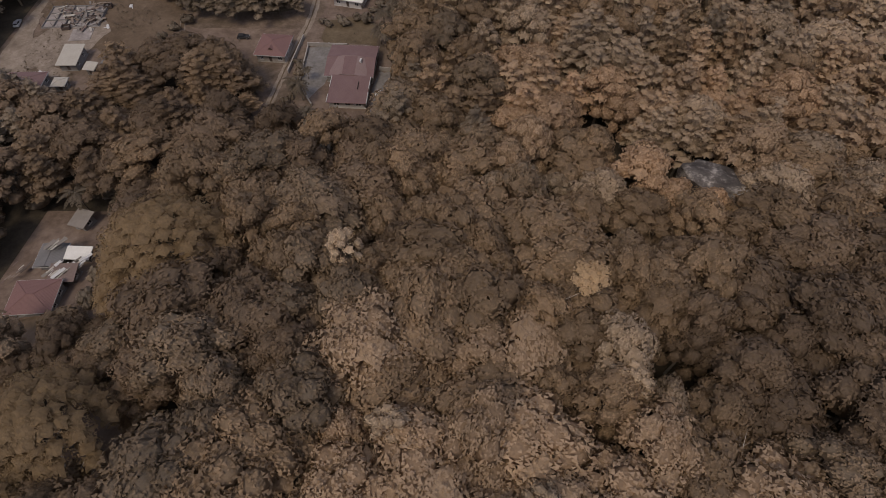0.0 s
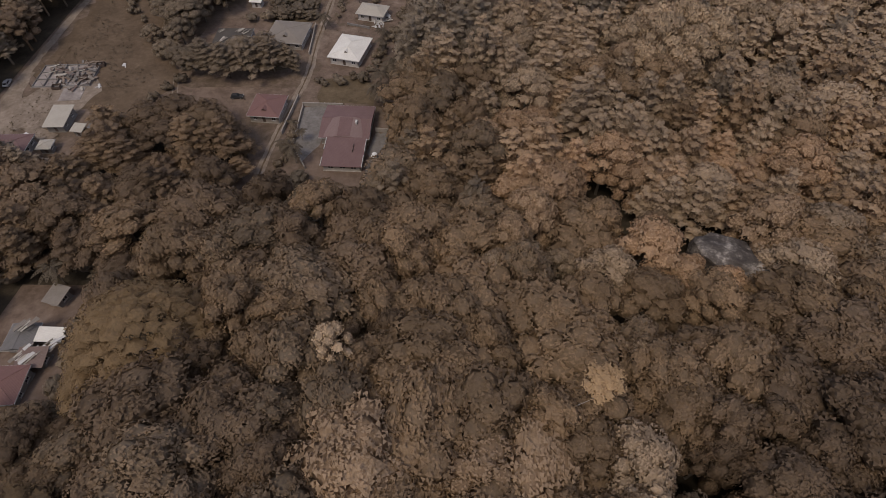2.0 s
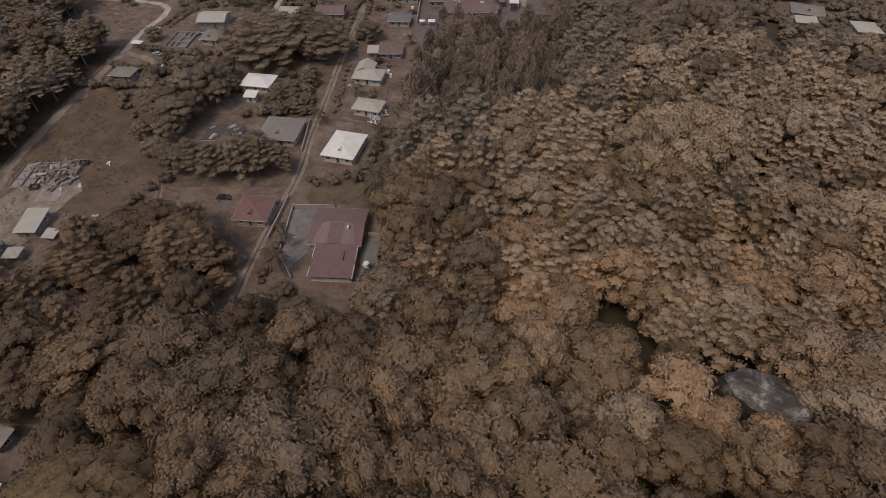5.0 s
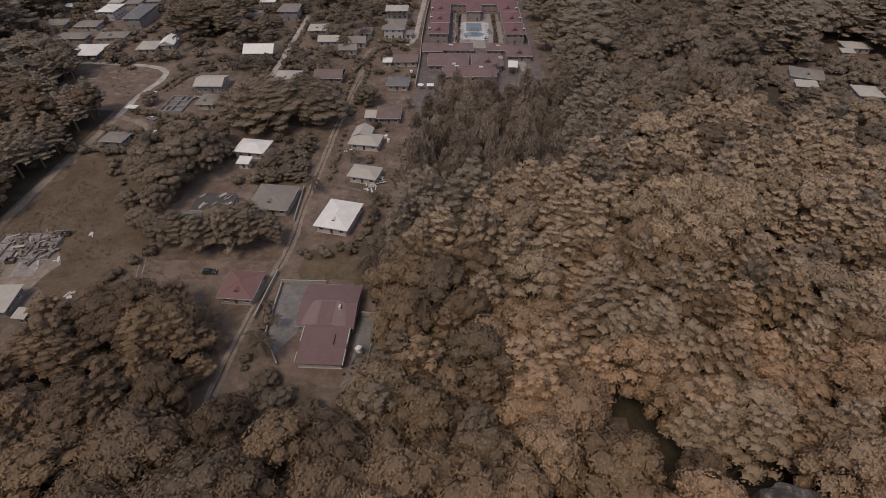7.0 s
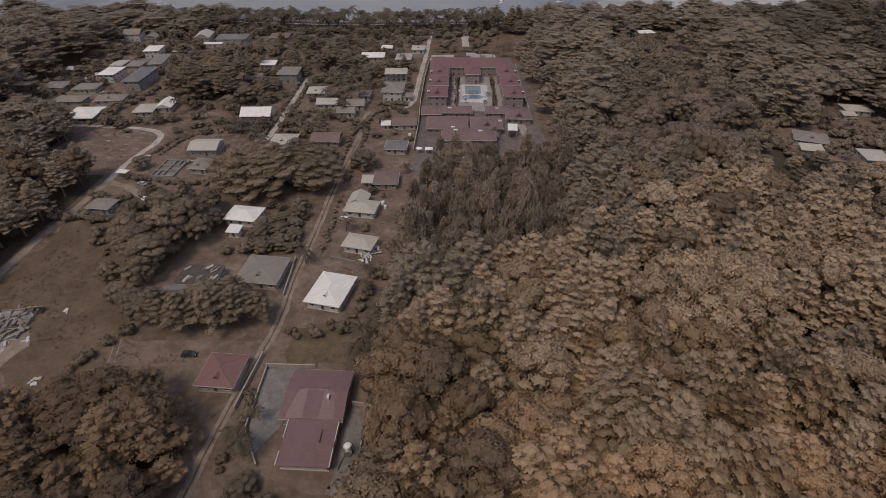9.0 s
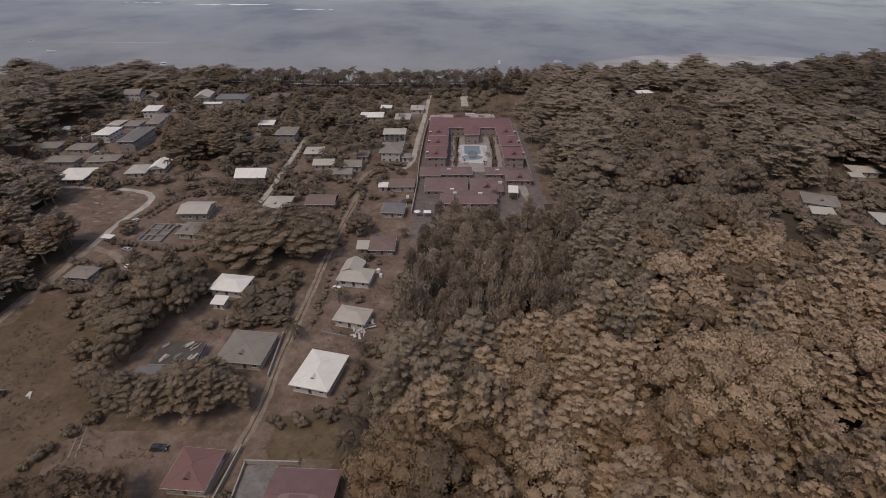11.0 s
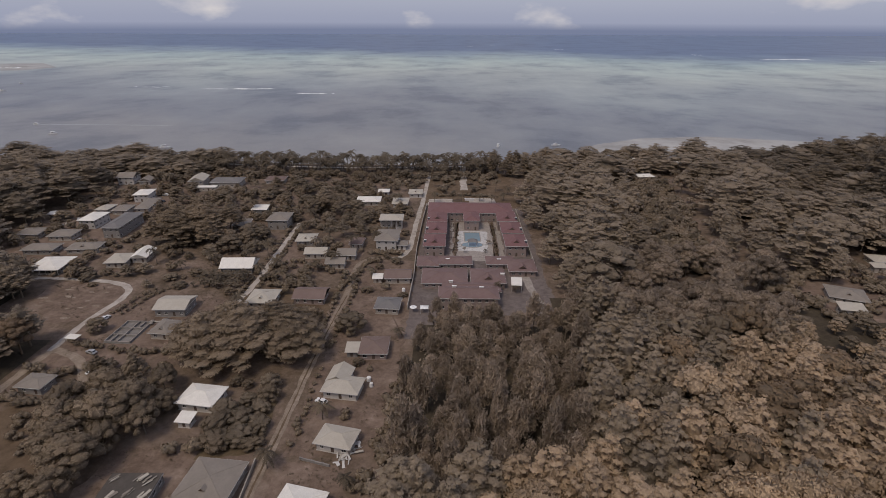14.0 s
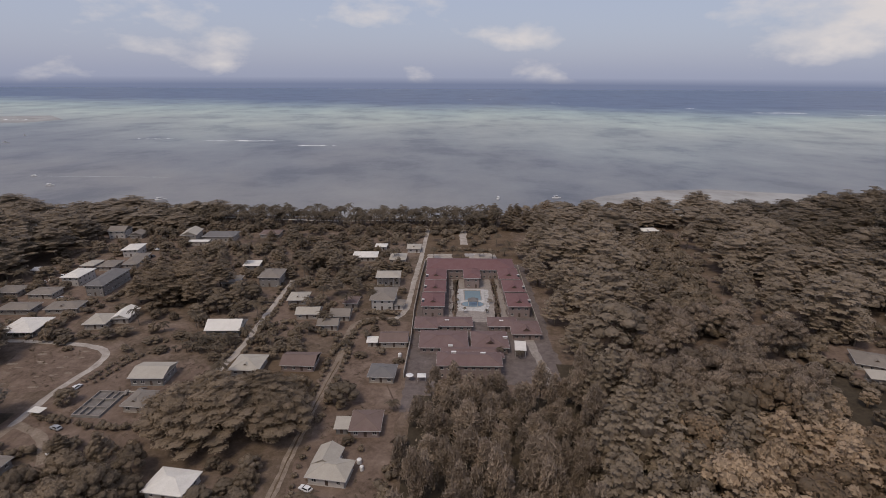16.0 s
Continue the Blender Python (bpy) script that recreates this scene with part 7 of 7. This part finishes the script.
FAR_GARDEN = []
GARDEN = [f"garden{t}{k}" for t in ("grey", "dark", "dark") for k in range(4)]
for x, y, rnd in scatter(-250, 36, 205, 500, 8.0, 57):
    thick = 0.36 if y < 300 else (0.74 if y < 380 else 0.92)
    if rnd.random() > thick or abs(x) > half_width(y) or wooded(x, y) or not open_ground(x, y):
        continue
    if rnd.random() < 0.62:
        sc = rnd.uniform(0.3, 0.6 if y < 380 else 0.8)
        if y > 385:
            FAR_GARDEN.append((f"{rnd.choice(('broadvillage', 'tierdark'))}{rnd.randrange(4)}", x, y, sc, rnd.uniform(0, 6.28), rnd.uniform(0.65, 0.9)))
            PLACED.append((x, y))
        else:
            plant(rnd.choice(GARDEN), x, y, sc, rnd.uniform(0, 360), tall=rnd.uniform(0.8, 1.1))
    elif rnd.random() < 0.22:
        plant(rnd.choice(PALM), x, y, rnd.uniform(0.5, 0.85), rnd.uniform(0, 360))
    else:
        plant(rnd.choice(SHRUB), x, y, rnd.uniform(0.8, 1.8), rnd.uniform(0, 360))

for tone in ("broadvillage", "tierdark"):
    stand_of("thicket", "low garden trees and scrub among the far houses", "thicket", [r for r in FAR_GARDEN if r[0][:-1] == tone], True, 4.0)
for tone in ("shrubdark", "shrub"):
    rows = [r for r in UNDER if r[0].rstrip("012") == tone]
    stand_of("undergrowth", "low bushes and hedges in the far gardens", "undergrowth", rows, False)


# weeds and grass tufts in patches over fields and yards
rng = np.random.default_rng(808)
weeds = []
for x, y in zip(rng.uniform(-190, -22, 26000), rng.uniform(112, 470, 26000)):
    if noise.noise(Vector((x * 0.07, y * 0.07, 5.0))) + 0.5 * noise.noise(Vector((x * 0.3, y * 0.3, 9.0))) < 0.1 or wooded(x, y):
        continue
    if -58 < x < -47 and y < 340 or -28.5 < x < -21 and y > 330 or -97 < x < -90 and y > 255 or -153 < x < -142 and y < 312 or -50 < x < -21 and 115 < y < 153:
        continue
    if any(abs(x - hx) < hr and abs(y - hy) < hr for hx, hy, hr in HOUSES):
        continue
    weeds.append((x, y, ground_z(x, y) + 0.14))
weeds = np.repeat(np.array(weeds), 4, 0) + rng.normal(0, 0.3, (4 * len(weeds), 3)) * np.array([1, 1, 0.25])
wv, wt, wn_ = leaf_tris(rng, weeds, np.tile([0.0, 0.0, 1.0], (len(weeds), 1)), 0.26, 0.4)
tagged(new("weeds", array_mesh("weeds", wv, np.zeros((0, 4), int), wt, LEAF_WEED, None, wn_ / np.linalg.norm(wn_, axis=1)[:, None])), "scattered dry weeds and grass tufts on bare soil", "weeds", kind="stuff")


# ---- loose things ----
def plank_pile(label, x, y, n, length, spread, seed, mats, name="timber_pile", z=0.05, turn=0.0):
    """A heap of boards and sheets thrown down crosswise."""
    rnd = random.Random(seed)
    pile = thing(name, label, "rubble", x, y, z, turn)
    for k in range(n):
        L, w, t = length * rnd.uniform(0.5, 1.1), rnd.uniform(0.15, 1.0), rnd.uniform(0.04, 0.12)
        m = pose(rnd.uniform(-spread, spread), rnd.uniform(-spread, spread), 0.1 + 0.05 * k, rnd.uniform(-5, 5), rnd.uniform(-6, 6), (rnd.choice((0, 90)) + rnd.gauss(20, 18)) if z < 3 else rnd.gauss(60, 6))
        hang("board", Solid().box(-L / 2, L / 2, -w / 2, w / 2, -t / 2, t / 2).mesh("board", rnd.choice(mats)), pile, "", m)
    return pile


SCRAP = [WOOD, WOOD, CONCRETE, DARK_WOOD, R_CREAM, R_BROWN, R_GREY]
for k, (x, y) in enumerate([(-138, 168), (-129, 170), (-134, 163), (-128, 161), (-131, 166)]):
    plank_pile("heap of scrap boards and sheets on the building site", x, y, 16, 3.6, 3.2, 700 + k, SCRAP, z=0.3)
plank_pile("white boards lying on the dry grass", -117, 172, 3, 2.6, 0.5, 720, [TRIM])
plank_pile("white boards lying on the dry grass", -121, 160, 3, 3.2, 0.5, 721, [TRIM])
plank_pile("broken pale sheets at the field's edge", -109, 145.5, 6, 2.2, 1.0, 722, [TRIM, WOOD, R_CREAM])
for k, (x, y, n) in enumerate([(-86.2, 189.3, 4), (-80.3, 190.0, 6), (-78.0, 189.6, 5), (-80.5, 186.0, 4), (-84.5, 184.2, 3), (-77.0, 184.6, 3)]):
    plank_pile("loose pale boards and sheets lying on a flat roof", x, y, n, 2.6, 1.0, 723 + 7 * k, [R_CREAM, R_GREY, CONCRETE, R_CREAM], z=3.12)
for k, (x, y, z) in enumerate([(-87.0, 59.0, 7.9), (-89.5, 59.6, 7.9), (-84.8, 61.8, 7.6), (-92.0, 66.0, 8.2)]):
    plank_pile("pale weathered strips laid over shed roofs", x, y, 7, 3.2, 1.5, 760 + k, [R_CREAM, TRIM, R_GREY], z=z)
plank_pile("pale broken rubble heaped by a garden wall", -28.5, 205.5, 14, 2.2, 2.2, 725, [TRIM, R_CREAM])
plank_pile("pale broken rubble heaped by a garden wall", -31, 200.5, 14, 2.4, 1.9, 726, [TRIM, R_CREAM])
plank_pile("scrap timber in a grey yard", -122, 392, 14, 5.0, 5.0, 727, SCRAP)
plank_pile("scrap timber beside the barn", -118, 270, 14, 4.0, 3.0, 728, SCRAP)
plank_pile("pale boards on the ground", -99, 60, 10, 2.5, 2.6, 729, SCRAP, z=5.6)
plank_pile("pale junk round the workshop", -236, 378, 16, 3.0, 6.0, 730, SCRAP)

# building-site frame and foundations
site = thing("foundation", "pale concrete slab with low block walls and starter bars", "foundation", -134, 165.5, 0.04, 5)
hang("slab", Solid().box(-10, 9.6, -6.4, 6.2, -0.2, 0.14).mesh("slab", YARD_SLAB), site, "pale dusty concrete slab")
for k in range(6):
    hang("block_wall", Solid().box(-0.12, 0.12, -6.2, 6.0, 0.14, 0.5 + 0.12 * (k % 3)).mesh("block_wall", CONCRETE), site, "", pose(-9.6 + 3.8 * k, 0, 0))
for k in range(4):
    hang("block_wall", Solid().box(-9.8, 9.4, -0.12, 0.12, 0.14, 0.45 + 0.1 * (k % 2)).mesh("block_wall", W_GREY), site, "", pose(0, -6.1 + 4.0 * k, 0))
for i in range(6):
    for j in range(4):
        hang("starter_bar", Solid().box(-0.06, 0.06, -0.06, 0.06, 0.4, 1.9).mesh("starter_bar", DARK_WOOD), site, "", pose(-9.6 + 3.8 * i, -6.1 + 4.0 * j, 0))
for cx, cy in ((-124.9, 171.5), (-127.5, 164.0), (-134.5, 158.6)):
    cr = thing("crate", "dark open timber crate on the building site", "crate", cx, cy, 0.05, 12)
    for x0, x1, y0, y1 in ((-1.3, 1.3, -1.0, -0.9), (-1.3, 1.3, 0.9, 1.0), (-1.3, -1.2, -0.9, 0.9), (1.2, 1.3, -0.9, 0.9)):
        hang("side", Solid().box(x0, x1, y0, y1, 0, 1.1).mesh("side", DARK_WOOD), cr)
    hang("bottom", Solid().box(-1.3, 1.3, -1.0, 1.0, 0.02, 0.12).mesh("bottom", DARK_WOOD), cr)
sl = thing("slab", "bare concrete slab beside the foundations", "slab", -128.0, 155.5, 0.04, 8)
hang("slab_top", Solid().box(-3.6, 3.4, -3.2, 3.4, -0.2, 0.12).mesh("slab_top", YARD_SLAB), sl)
fo = thing("foundation", "unfinished house of pale block walls without a roof", "foundation", -126.2, 262.3, 0.03, -2)
walls = [(-5, 5, -7.4, -7.2), (-5, 5, -2.5, -2.3), (-5, 5, 2.4, 2.6), (-5, 5, 7.2, 7.4), (-5, -4.8, -7.2, 7.2), (4.8, 5, -7.2, 7.2), (-0.1, 0.1, -7.2, 7.2), (-2.6, -2.4, -7.2, -2.5), (2.4, 2.6, 2.6, 7.2)]
for x0, x1, y0, y1 in walls:
    hang("block_wall", Solid().box(x0, x1, y0, y1, 0, 0.75).mesh("block_wall", W_GREY), fo)
    hang("ring_beam", Solid().box(x0 - 0.04, x1 + 0.04, y0 - 0.04, y1 + 0.04, 0.75, 0.87).mesh("ring_beam", PAVING), fo, "pale concrete beam")
hang("slab", Solid().box(-5.3, 5.3, -7.7, 7.7, -0.2, 0.08).mesh("slab", CONCRETE), fo)
pv = thing("shelter", "small roadside shelter with a flat white roof", "shelter", -142.9, 255.2, 0.05, -8)
hang("roof", Solid().box(-2.4, 2.4, -1.6, 1.6, 2.3, 2.45).mesh("roof", R_WHITE), pv)
for px, py in ((-2.1, -1.3), (2.1, -1.3), (2.1, 1.3), (-2.1, 1.3)):
    hang("post", Solid().box(-0.06, 0.06, -0.06, 0.06, 0, 2.3).mesh("post", WOOD), pv, "", pose(px, py, 0))


# vehicles
CAR = {}


def car(label, x, y, yaw, paint, kind="car", z=0.1):
    """Nose along local +y."""
    v = thing(kind, label, "car", x, y, z, yaw, "parked vehicles")
    if ("body", paint.name) not in CAR:
        prof = [(-2.0, 0.35), (-2.02, 0.75), (-1.85, 0.92), (1.0, 0.95), (1.9, 0.82), (2.05, 0.6), (2.0, 0.35)]
        cab = [(-1.75, 0.9), (-1.4, 1.42), (-1.1, 1.48), (0.1, 1.46), (0.95, 0.93)]
        s = Solid()
        n = len(prof)
        s.add([(sx * (0.84 if zz < 0.9 else 0.8), yy, zz) for sx in (-1, 1) for yy, zz in prof], [tuple(range(n)), tuple(reversed(range(n, 2 * n)))] + [(i, n + i, n + (i + 1) % n, (i + 1) % n) for i in range(n)])
        c, g = Solid(), Solid()
        n = len(cab)
        c.add([(sx * (0.78 if zz < 1 else 0.62), yy, zz) for sx in (-1, 1) for yy, zz in cab], [tuple(range(n)), tuple(reversed(range(n, 2 * n)))] + [(i, n + i, n + (i + 1) % n, (i + 1) % n) for i in range(n)])
        g.add([(-0.66, 0.86, 1.0), (0.66, 0.86, 1.0), (0.58, 0.2, 1.43), (-0.58, 0.2, 1.43)], [(0, 1, 2, 3)])
        side = {}
        for sg in (-1, 1):
            side[sg] = Solid().add([(sg * 0.79, -1.45, 1.0), (sg * 0.79, 0.7, 1.0), (sg * 0.66, 0.1, 1.4), (sg * 0.66, -1.25, 1.38)], [(0, 1, 2, 3) if sg > 0 else (3, 2, 1, 0)])
        rear = Solid().add([(-0.64, -1.72, 1.0), (0.64, -1.72, 1.0), (0.56, -1.44, 1.38), (-0.56, -1.44, 1.38)], [(3, 2, 1, 0)])
        CAR["body", paint.name] = (s.mesh("body", paint), c.mesh("cabin", paint), g.mesh("windscreen", GLASS), side[-1].mesh("side_window", GLASS), side[1].mesh("side_window", GLASS), rear.mesh("rear_window", GLASS))
    if "wheel" not in CAR:
        CAR["wheel"] = (Solid().tube([(-0.11, 0, 0), (0.11, 0, 0)], [0.33, 0.33], 14).mesh("tyre", RUBBER), Solid().tube([(-0.12, 0, 0), (0.12, 0, 0)], [0.2, 0.2], 10).mesh("rim", CHROME),
                        Solid().box(-0.18, 0.18, -0.04, 0.04, -0.08, 0.08).mesh("lamp", PLASTIC))
    for nm, me in zip(("body", "cabin", "windscreen", "side_window", "side_window", "rear_window"), CAR["body", paint.name]):
        hang(nm, me, v)
    ty, rim, lamp = CAR["wheel"]
    for wx, wy in ((-0.78, -1.25), (0.78, -1.25), (-0.78, 1.3), (0.78, 1.3)):
        w = hang("wheel", ty, v, "", pose(wx, wy, 0.33))
        hang("rim", rim, w)
    for wx in (-0.58, 0.58):
        hang("headlight", lamp, v, "", pose(wx, 2.0, 0.68))
    return v


car("dark parked estate car in a bare yard", -72.6, 155.8, -86, PAINT_DARK)
car("white hatchback parked before a white house", -42.4, 224.4, 65, PAINT_WHITE)
car("white car parked beside the dirt road", -141.2, 271.8, -8, PAINT_WHITE)
car("silver car by a hedge", -131.7, 248.3, 70, PAINT_SILVER)
car("white van parked in a bare plot", -124.0, 237.0, -30, PAINT_WHITE, "van")
car("white car in a yard", -203, 350, 80, PAINT_WHITE)
car("silver car in a yard", -206, 352, 80, PAINT_SILVER)
car("white car beside the workshop", -228, 384, 30, PAINT_WHITE)
car("silver car beside the workshop", -232, 374, 60, PAINT_SILVER)
car("dark car beside the track", -196, 420, 70, PAINT_DARK)
car("white car on the track among trees", -201, 434, 80, PAINT_WHITE)
car("white pickup by the building yard", -131.5, 134, 60, PAINT_WHITE)
car("silver car by the building yard", -152, 160, 10, PAINT_SILVER)


def tank(label, x, y, z=0.05, r=0.75, h=1.5):
    t = thing("water_tank", label, "water tank", x, y, z, 0, "water tanks")
    hang("body", Solid().tube([(0, 0, 0), (0, 0, h * 0.9), (0, 0, h)], [r, r, r * 0.75], 16).mesh("body", PLASTIC), t)
    hang("lid", Solid().tube([(0, 0, h), (0, 0, h + 0.12)], [r * 0.35, r * 0.3], 12).mesh("lid", PLASTIC), t)
    hang("stand", Solid().box(-r, r, -r, r, -0.05, 0.02).mesh("stand", CONCRETE), t)


for k, (dx, dy, hz) in enumerate([(-23.7, 127.6, 1.7)]):
    st = thing("tank_stand", "concrete tower under a water tank", "stand", dx, dy, 0.03)
    hang("plinth", Solid().box(-0.8, 0.8, -0.8, 0.8, 0, hz).mesh("plinth", CONCRETE), st)
    hang("cap", Solid().box(-0.95, 0.95, -0.95, 0.95, hz, hz + 0.15).mesh("cap", CONCRETE), st)
    tank("round white water tank on a concrete stand", dx, dy, hz + 0.22)
tank("squat white water tank on a concrete strip", -24.2, 129.1, r=1.0, h=0.9)
tank("white water tank behind a house", -29.3, 236.0)
tank("white water tank behind a house", -28.0, 233.0, r=0.6)
tank("white water tank beside the resort wall", -24.0, 300.0)
dish = thing("parasol", "large white round parasol on the forecourt", "parasol", -18.2, 282.0, 0.08)
hang("canopy", Solid().add([(1.5 * math.cos(k * math.pi / 6), 1.5 * math.sin(k * math.pi / 6), 2.3) for k in range(12)] + [(0, 0, 2.75)], [(k, (k + 1) % 12, 12) for k in range(12)]).mesh("canopy", PLASTIC), dish)
hang("pole", Solid().tube([(0, 0, 0), (0, 0, 2.75)], [0.04, 0.04], 8).mesh("pole", WOOD), dish)
cn = thing("canopy_tent", "white square canopy on thin posts", "canopy", -13.6, 282.0, 0.08, 2)
hang("canopy", Solid().add([(-1.7, -1.5, 2.3), (1.7, -1.5, 2.3), (1.7, 1.5, 2.3), (-1.7, 1.5, 2.3), (0, 0, 3.0)], [(0, 1, 4), (1, 2, 4), (2, 3, 4), (3, 0, 4)]).mesh("canopy", PLASTIC), cn)
for px, py in ((-1.6, -1.4), (1.6, -1.4), (1.6, 1.4), (-1.6, 1.4)):
    hang("post", Solid().tube([(px, py, 0), (px, py, 2.3)], [0.04, 0.04], 6).mesh("post", TRIM), cn)
slab = thing("roof_terrace", "white flat canopy over the entrance drive", "canopy", 26.5, 305.5, 0.06, -4)
hang("slab", Solid().box(-2.4, 2.4, -4.2, 4.2, 3.0, 3.2).mesh("slab", R_WHITE), slab)
for px, py in ((-2.1, -3.9), (2.1, -3.9), (2.1, 3.9), (-2.1, 3.9)):
    hang("post", Solid().box(px - 0.1, px + 0.1, py - 0.1, py + 0.1, 0, 3.0).mesh("post", TRIM), slab)
strip("entrance_drive", [(36, 278), (34.5, 296), (32.5, 306), (31.5, 318)], 3.6, PAVING, "pale paved resort drive", 0.09, "drive")

# granite outcrop in the wood
bm = bmesh.new()
bmesh.ops.create_icosphere(bm, subdivisions=4, radius=1)
for v in bm.verts:
    p = v.co.copy()
    k = 1 + 0.22 * noise.noise(p * 1.6) + 0.07 * noise.noise(p * 4.5)
    v.co = Vector((p.x * 9.6 * k, p.y * 5.2 * k, (p.z * 12.0 if p.z < 0 else p.z * 2.2) * k))
me = bpy.data.meshes.new("boulder")
bm.to_mesh(me)
bm.free()
me.materials.append(ROCK)
tagged(hang("boulder", me, None, "", pose(62.3, 83.4, 17.0, -8, 4, -22)), "large bare grey granite outcrop with pale streaks", "boulder")


# boats and reef surf
def boat(label, x, y, yaw, L=8.0):
    b = thing("boat", label, "boat", x, y, -1.05, yaw, "moored boats")
    out = [(-0.5 * L, -0.13 * L), (0.1 * L, -0.16 * L), (0.35 * L, -0.1 * L), (0.52 * L, 0), (0.35 * L, 0.1 * L), (0.1 * L, 0.16 * L), (-0.5 * L, 0.13 * L)]
    s = Solid()
    n = len(out)
    s.add([(x * 0.92, y * 0.7, -0.3) for x, y in out] + [(x, y, 0.11 * L) for x, y in out], [tuple(reversed(range(n))), tuple(range(n, 2 * n))] + [(i, (i + 1) % n, n + (i + 1) % n, n + i) for i in range(n)])
    hang("hull", s.mesh("hull", PLASTIC), b)
    hang("cabin", Solid().box(-0.25 * L, 0.12 * L, -0.1 * L, 0.1 * L, 0.11 * L, 0.27 * L).mesh("cabin", PLASTIC), b)
    hang("windows", Solid().box(-0.2 * L, 0.13 * L, -0.102 * L, 0.102 * L, 0.18 * L, 0.24 * L).mesh("windows", GLASS), b)
    hang("roof", Solid().box(-0.32 * L, 0.16 * L, -0.12 * L, 0.12 * L, 0.27 * L, 0.29 * L).mesh("roof", PLASTIC), b)
    hang("mast", Solid().tube([(-0.05 * L, 0, 0.29 * L), (-0.05 * L, 0, 0.6 * L)], [0.05, 0.03], 6).mesh("mast", CHROME), b)


boat("white motor boat moored in the lagoon", -433, 646, 10, 9)
boat("white motor boat off the palms", -281, 585, 20, 10)
boat("small white boat far out in the lagoon", -781, 1005, 30, 10)
boat("white boat at the shore behind the trees", 38, 606, 80, 9)
boat("white motor boat near the beach", 95, 612, 15, 9)
boat("small dark boat drawing a long wake", -493, 700, 180, 7)
boat("small boat running across the lagoon", -839, 1120, 20, 7)


strip("wake", [(-490, 700), (-452, 700.4), (-405, 701), (-360, 700.6), (-334, 701.2)], 0.6, FOAM, "long thin white wake on the calm lagoon", 0.05, "wake", 0.4).location.z = -1.0


def surf(label, rows, seed):
    """Broken white water on the reef, as thin low mounds."""
    rng = np.random.default_rng(seed)
    V, F = [], []
    for x, y, half, deep_, n in rows:
        for _ in range(n):
            cx, cy = x + rng.uniform(-half, half), y + rng.uniform(-deep_, deep_)
            L, W = rng.uniform(0.1, 0.35) * half, rng.uniform(0.12, 0.3) * deep_ + 0.4
            k = len(V)
            V += [(cx - L, cy, -0.97), (cx, cy - W, -0.97), (cx + L, cy, -0.97), (cx, cy + W, -0.97), (cx, cy, -0.3)]
            F += [(k, k + 1, k + 4), (k + 1, k + 2, k + 4), (k + 2, k + 3, k + 4), (k + 3, k, k + 4)]
    tagged(new("surf", mesh_of("surf", V, F, FOAM)), label, "surf", kind="stuff")


surf("white breakers on the outer reef", [(882, 2225, 20, 10, 10), (1085, 1980, 75, 14, 30), (1330, 1900, 60, 12, 10), (50, 2905, 25, 8, 6), (168, 2990, 14, 8, 4), (440, 2600, 20, 10, 6)], 91)
surf("thin white ripples on the reef flat", [(-560, 1080, 36, 3, 6), (-400, 1060, 60, 5, 9), (-250, 1000, 40, 4, 7), (-1150, 1480, 30, 8, 8)], 92)
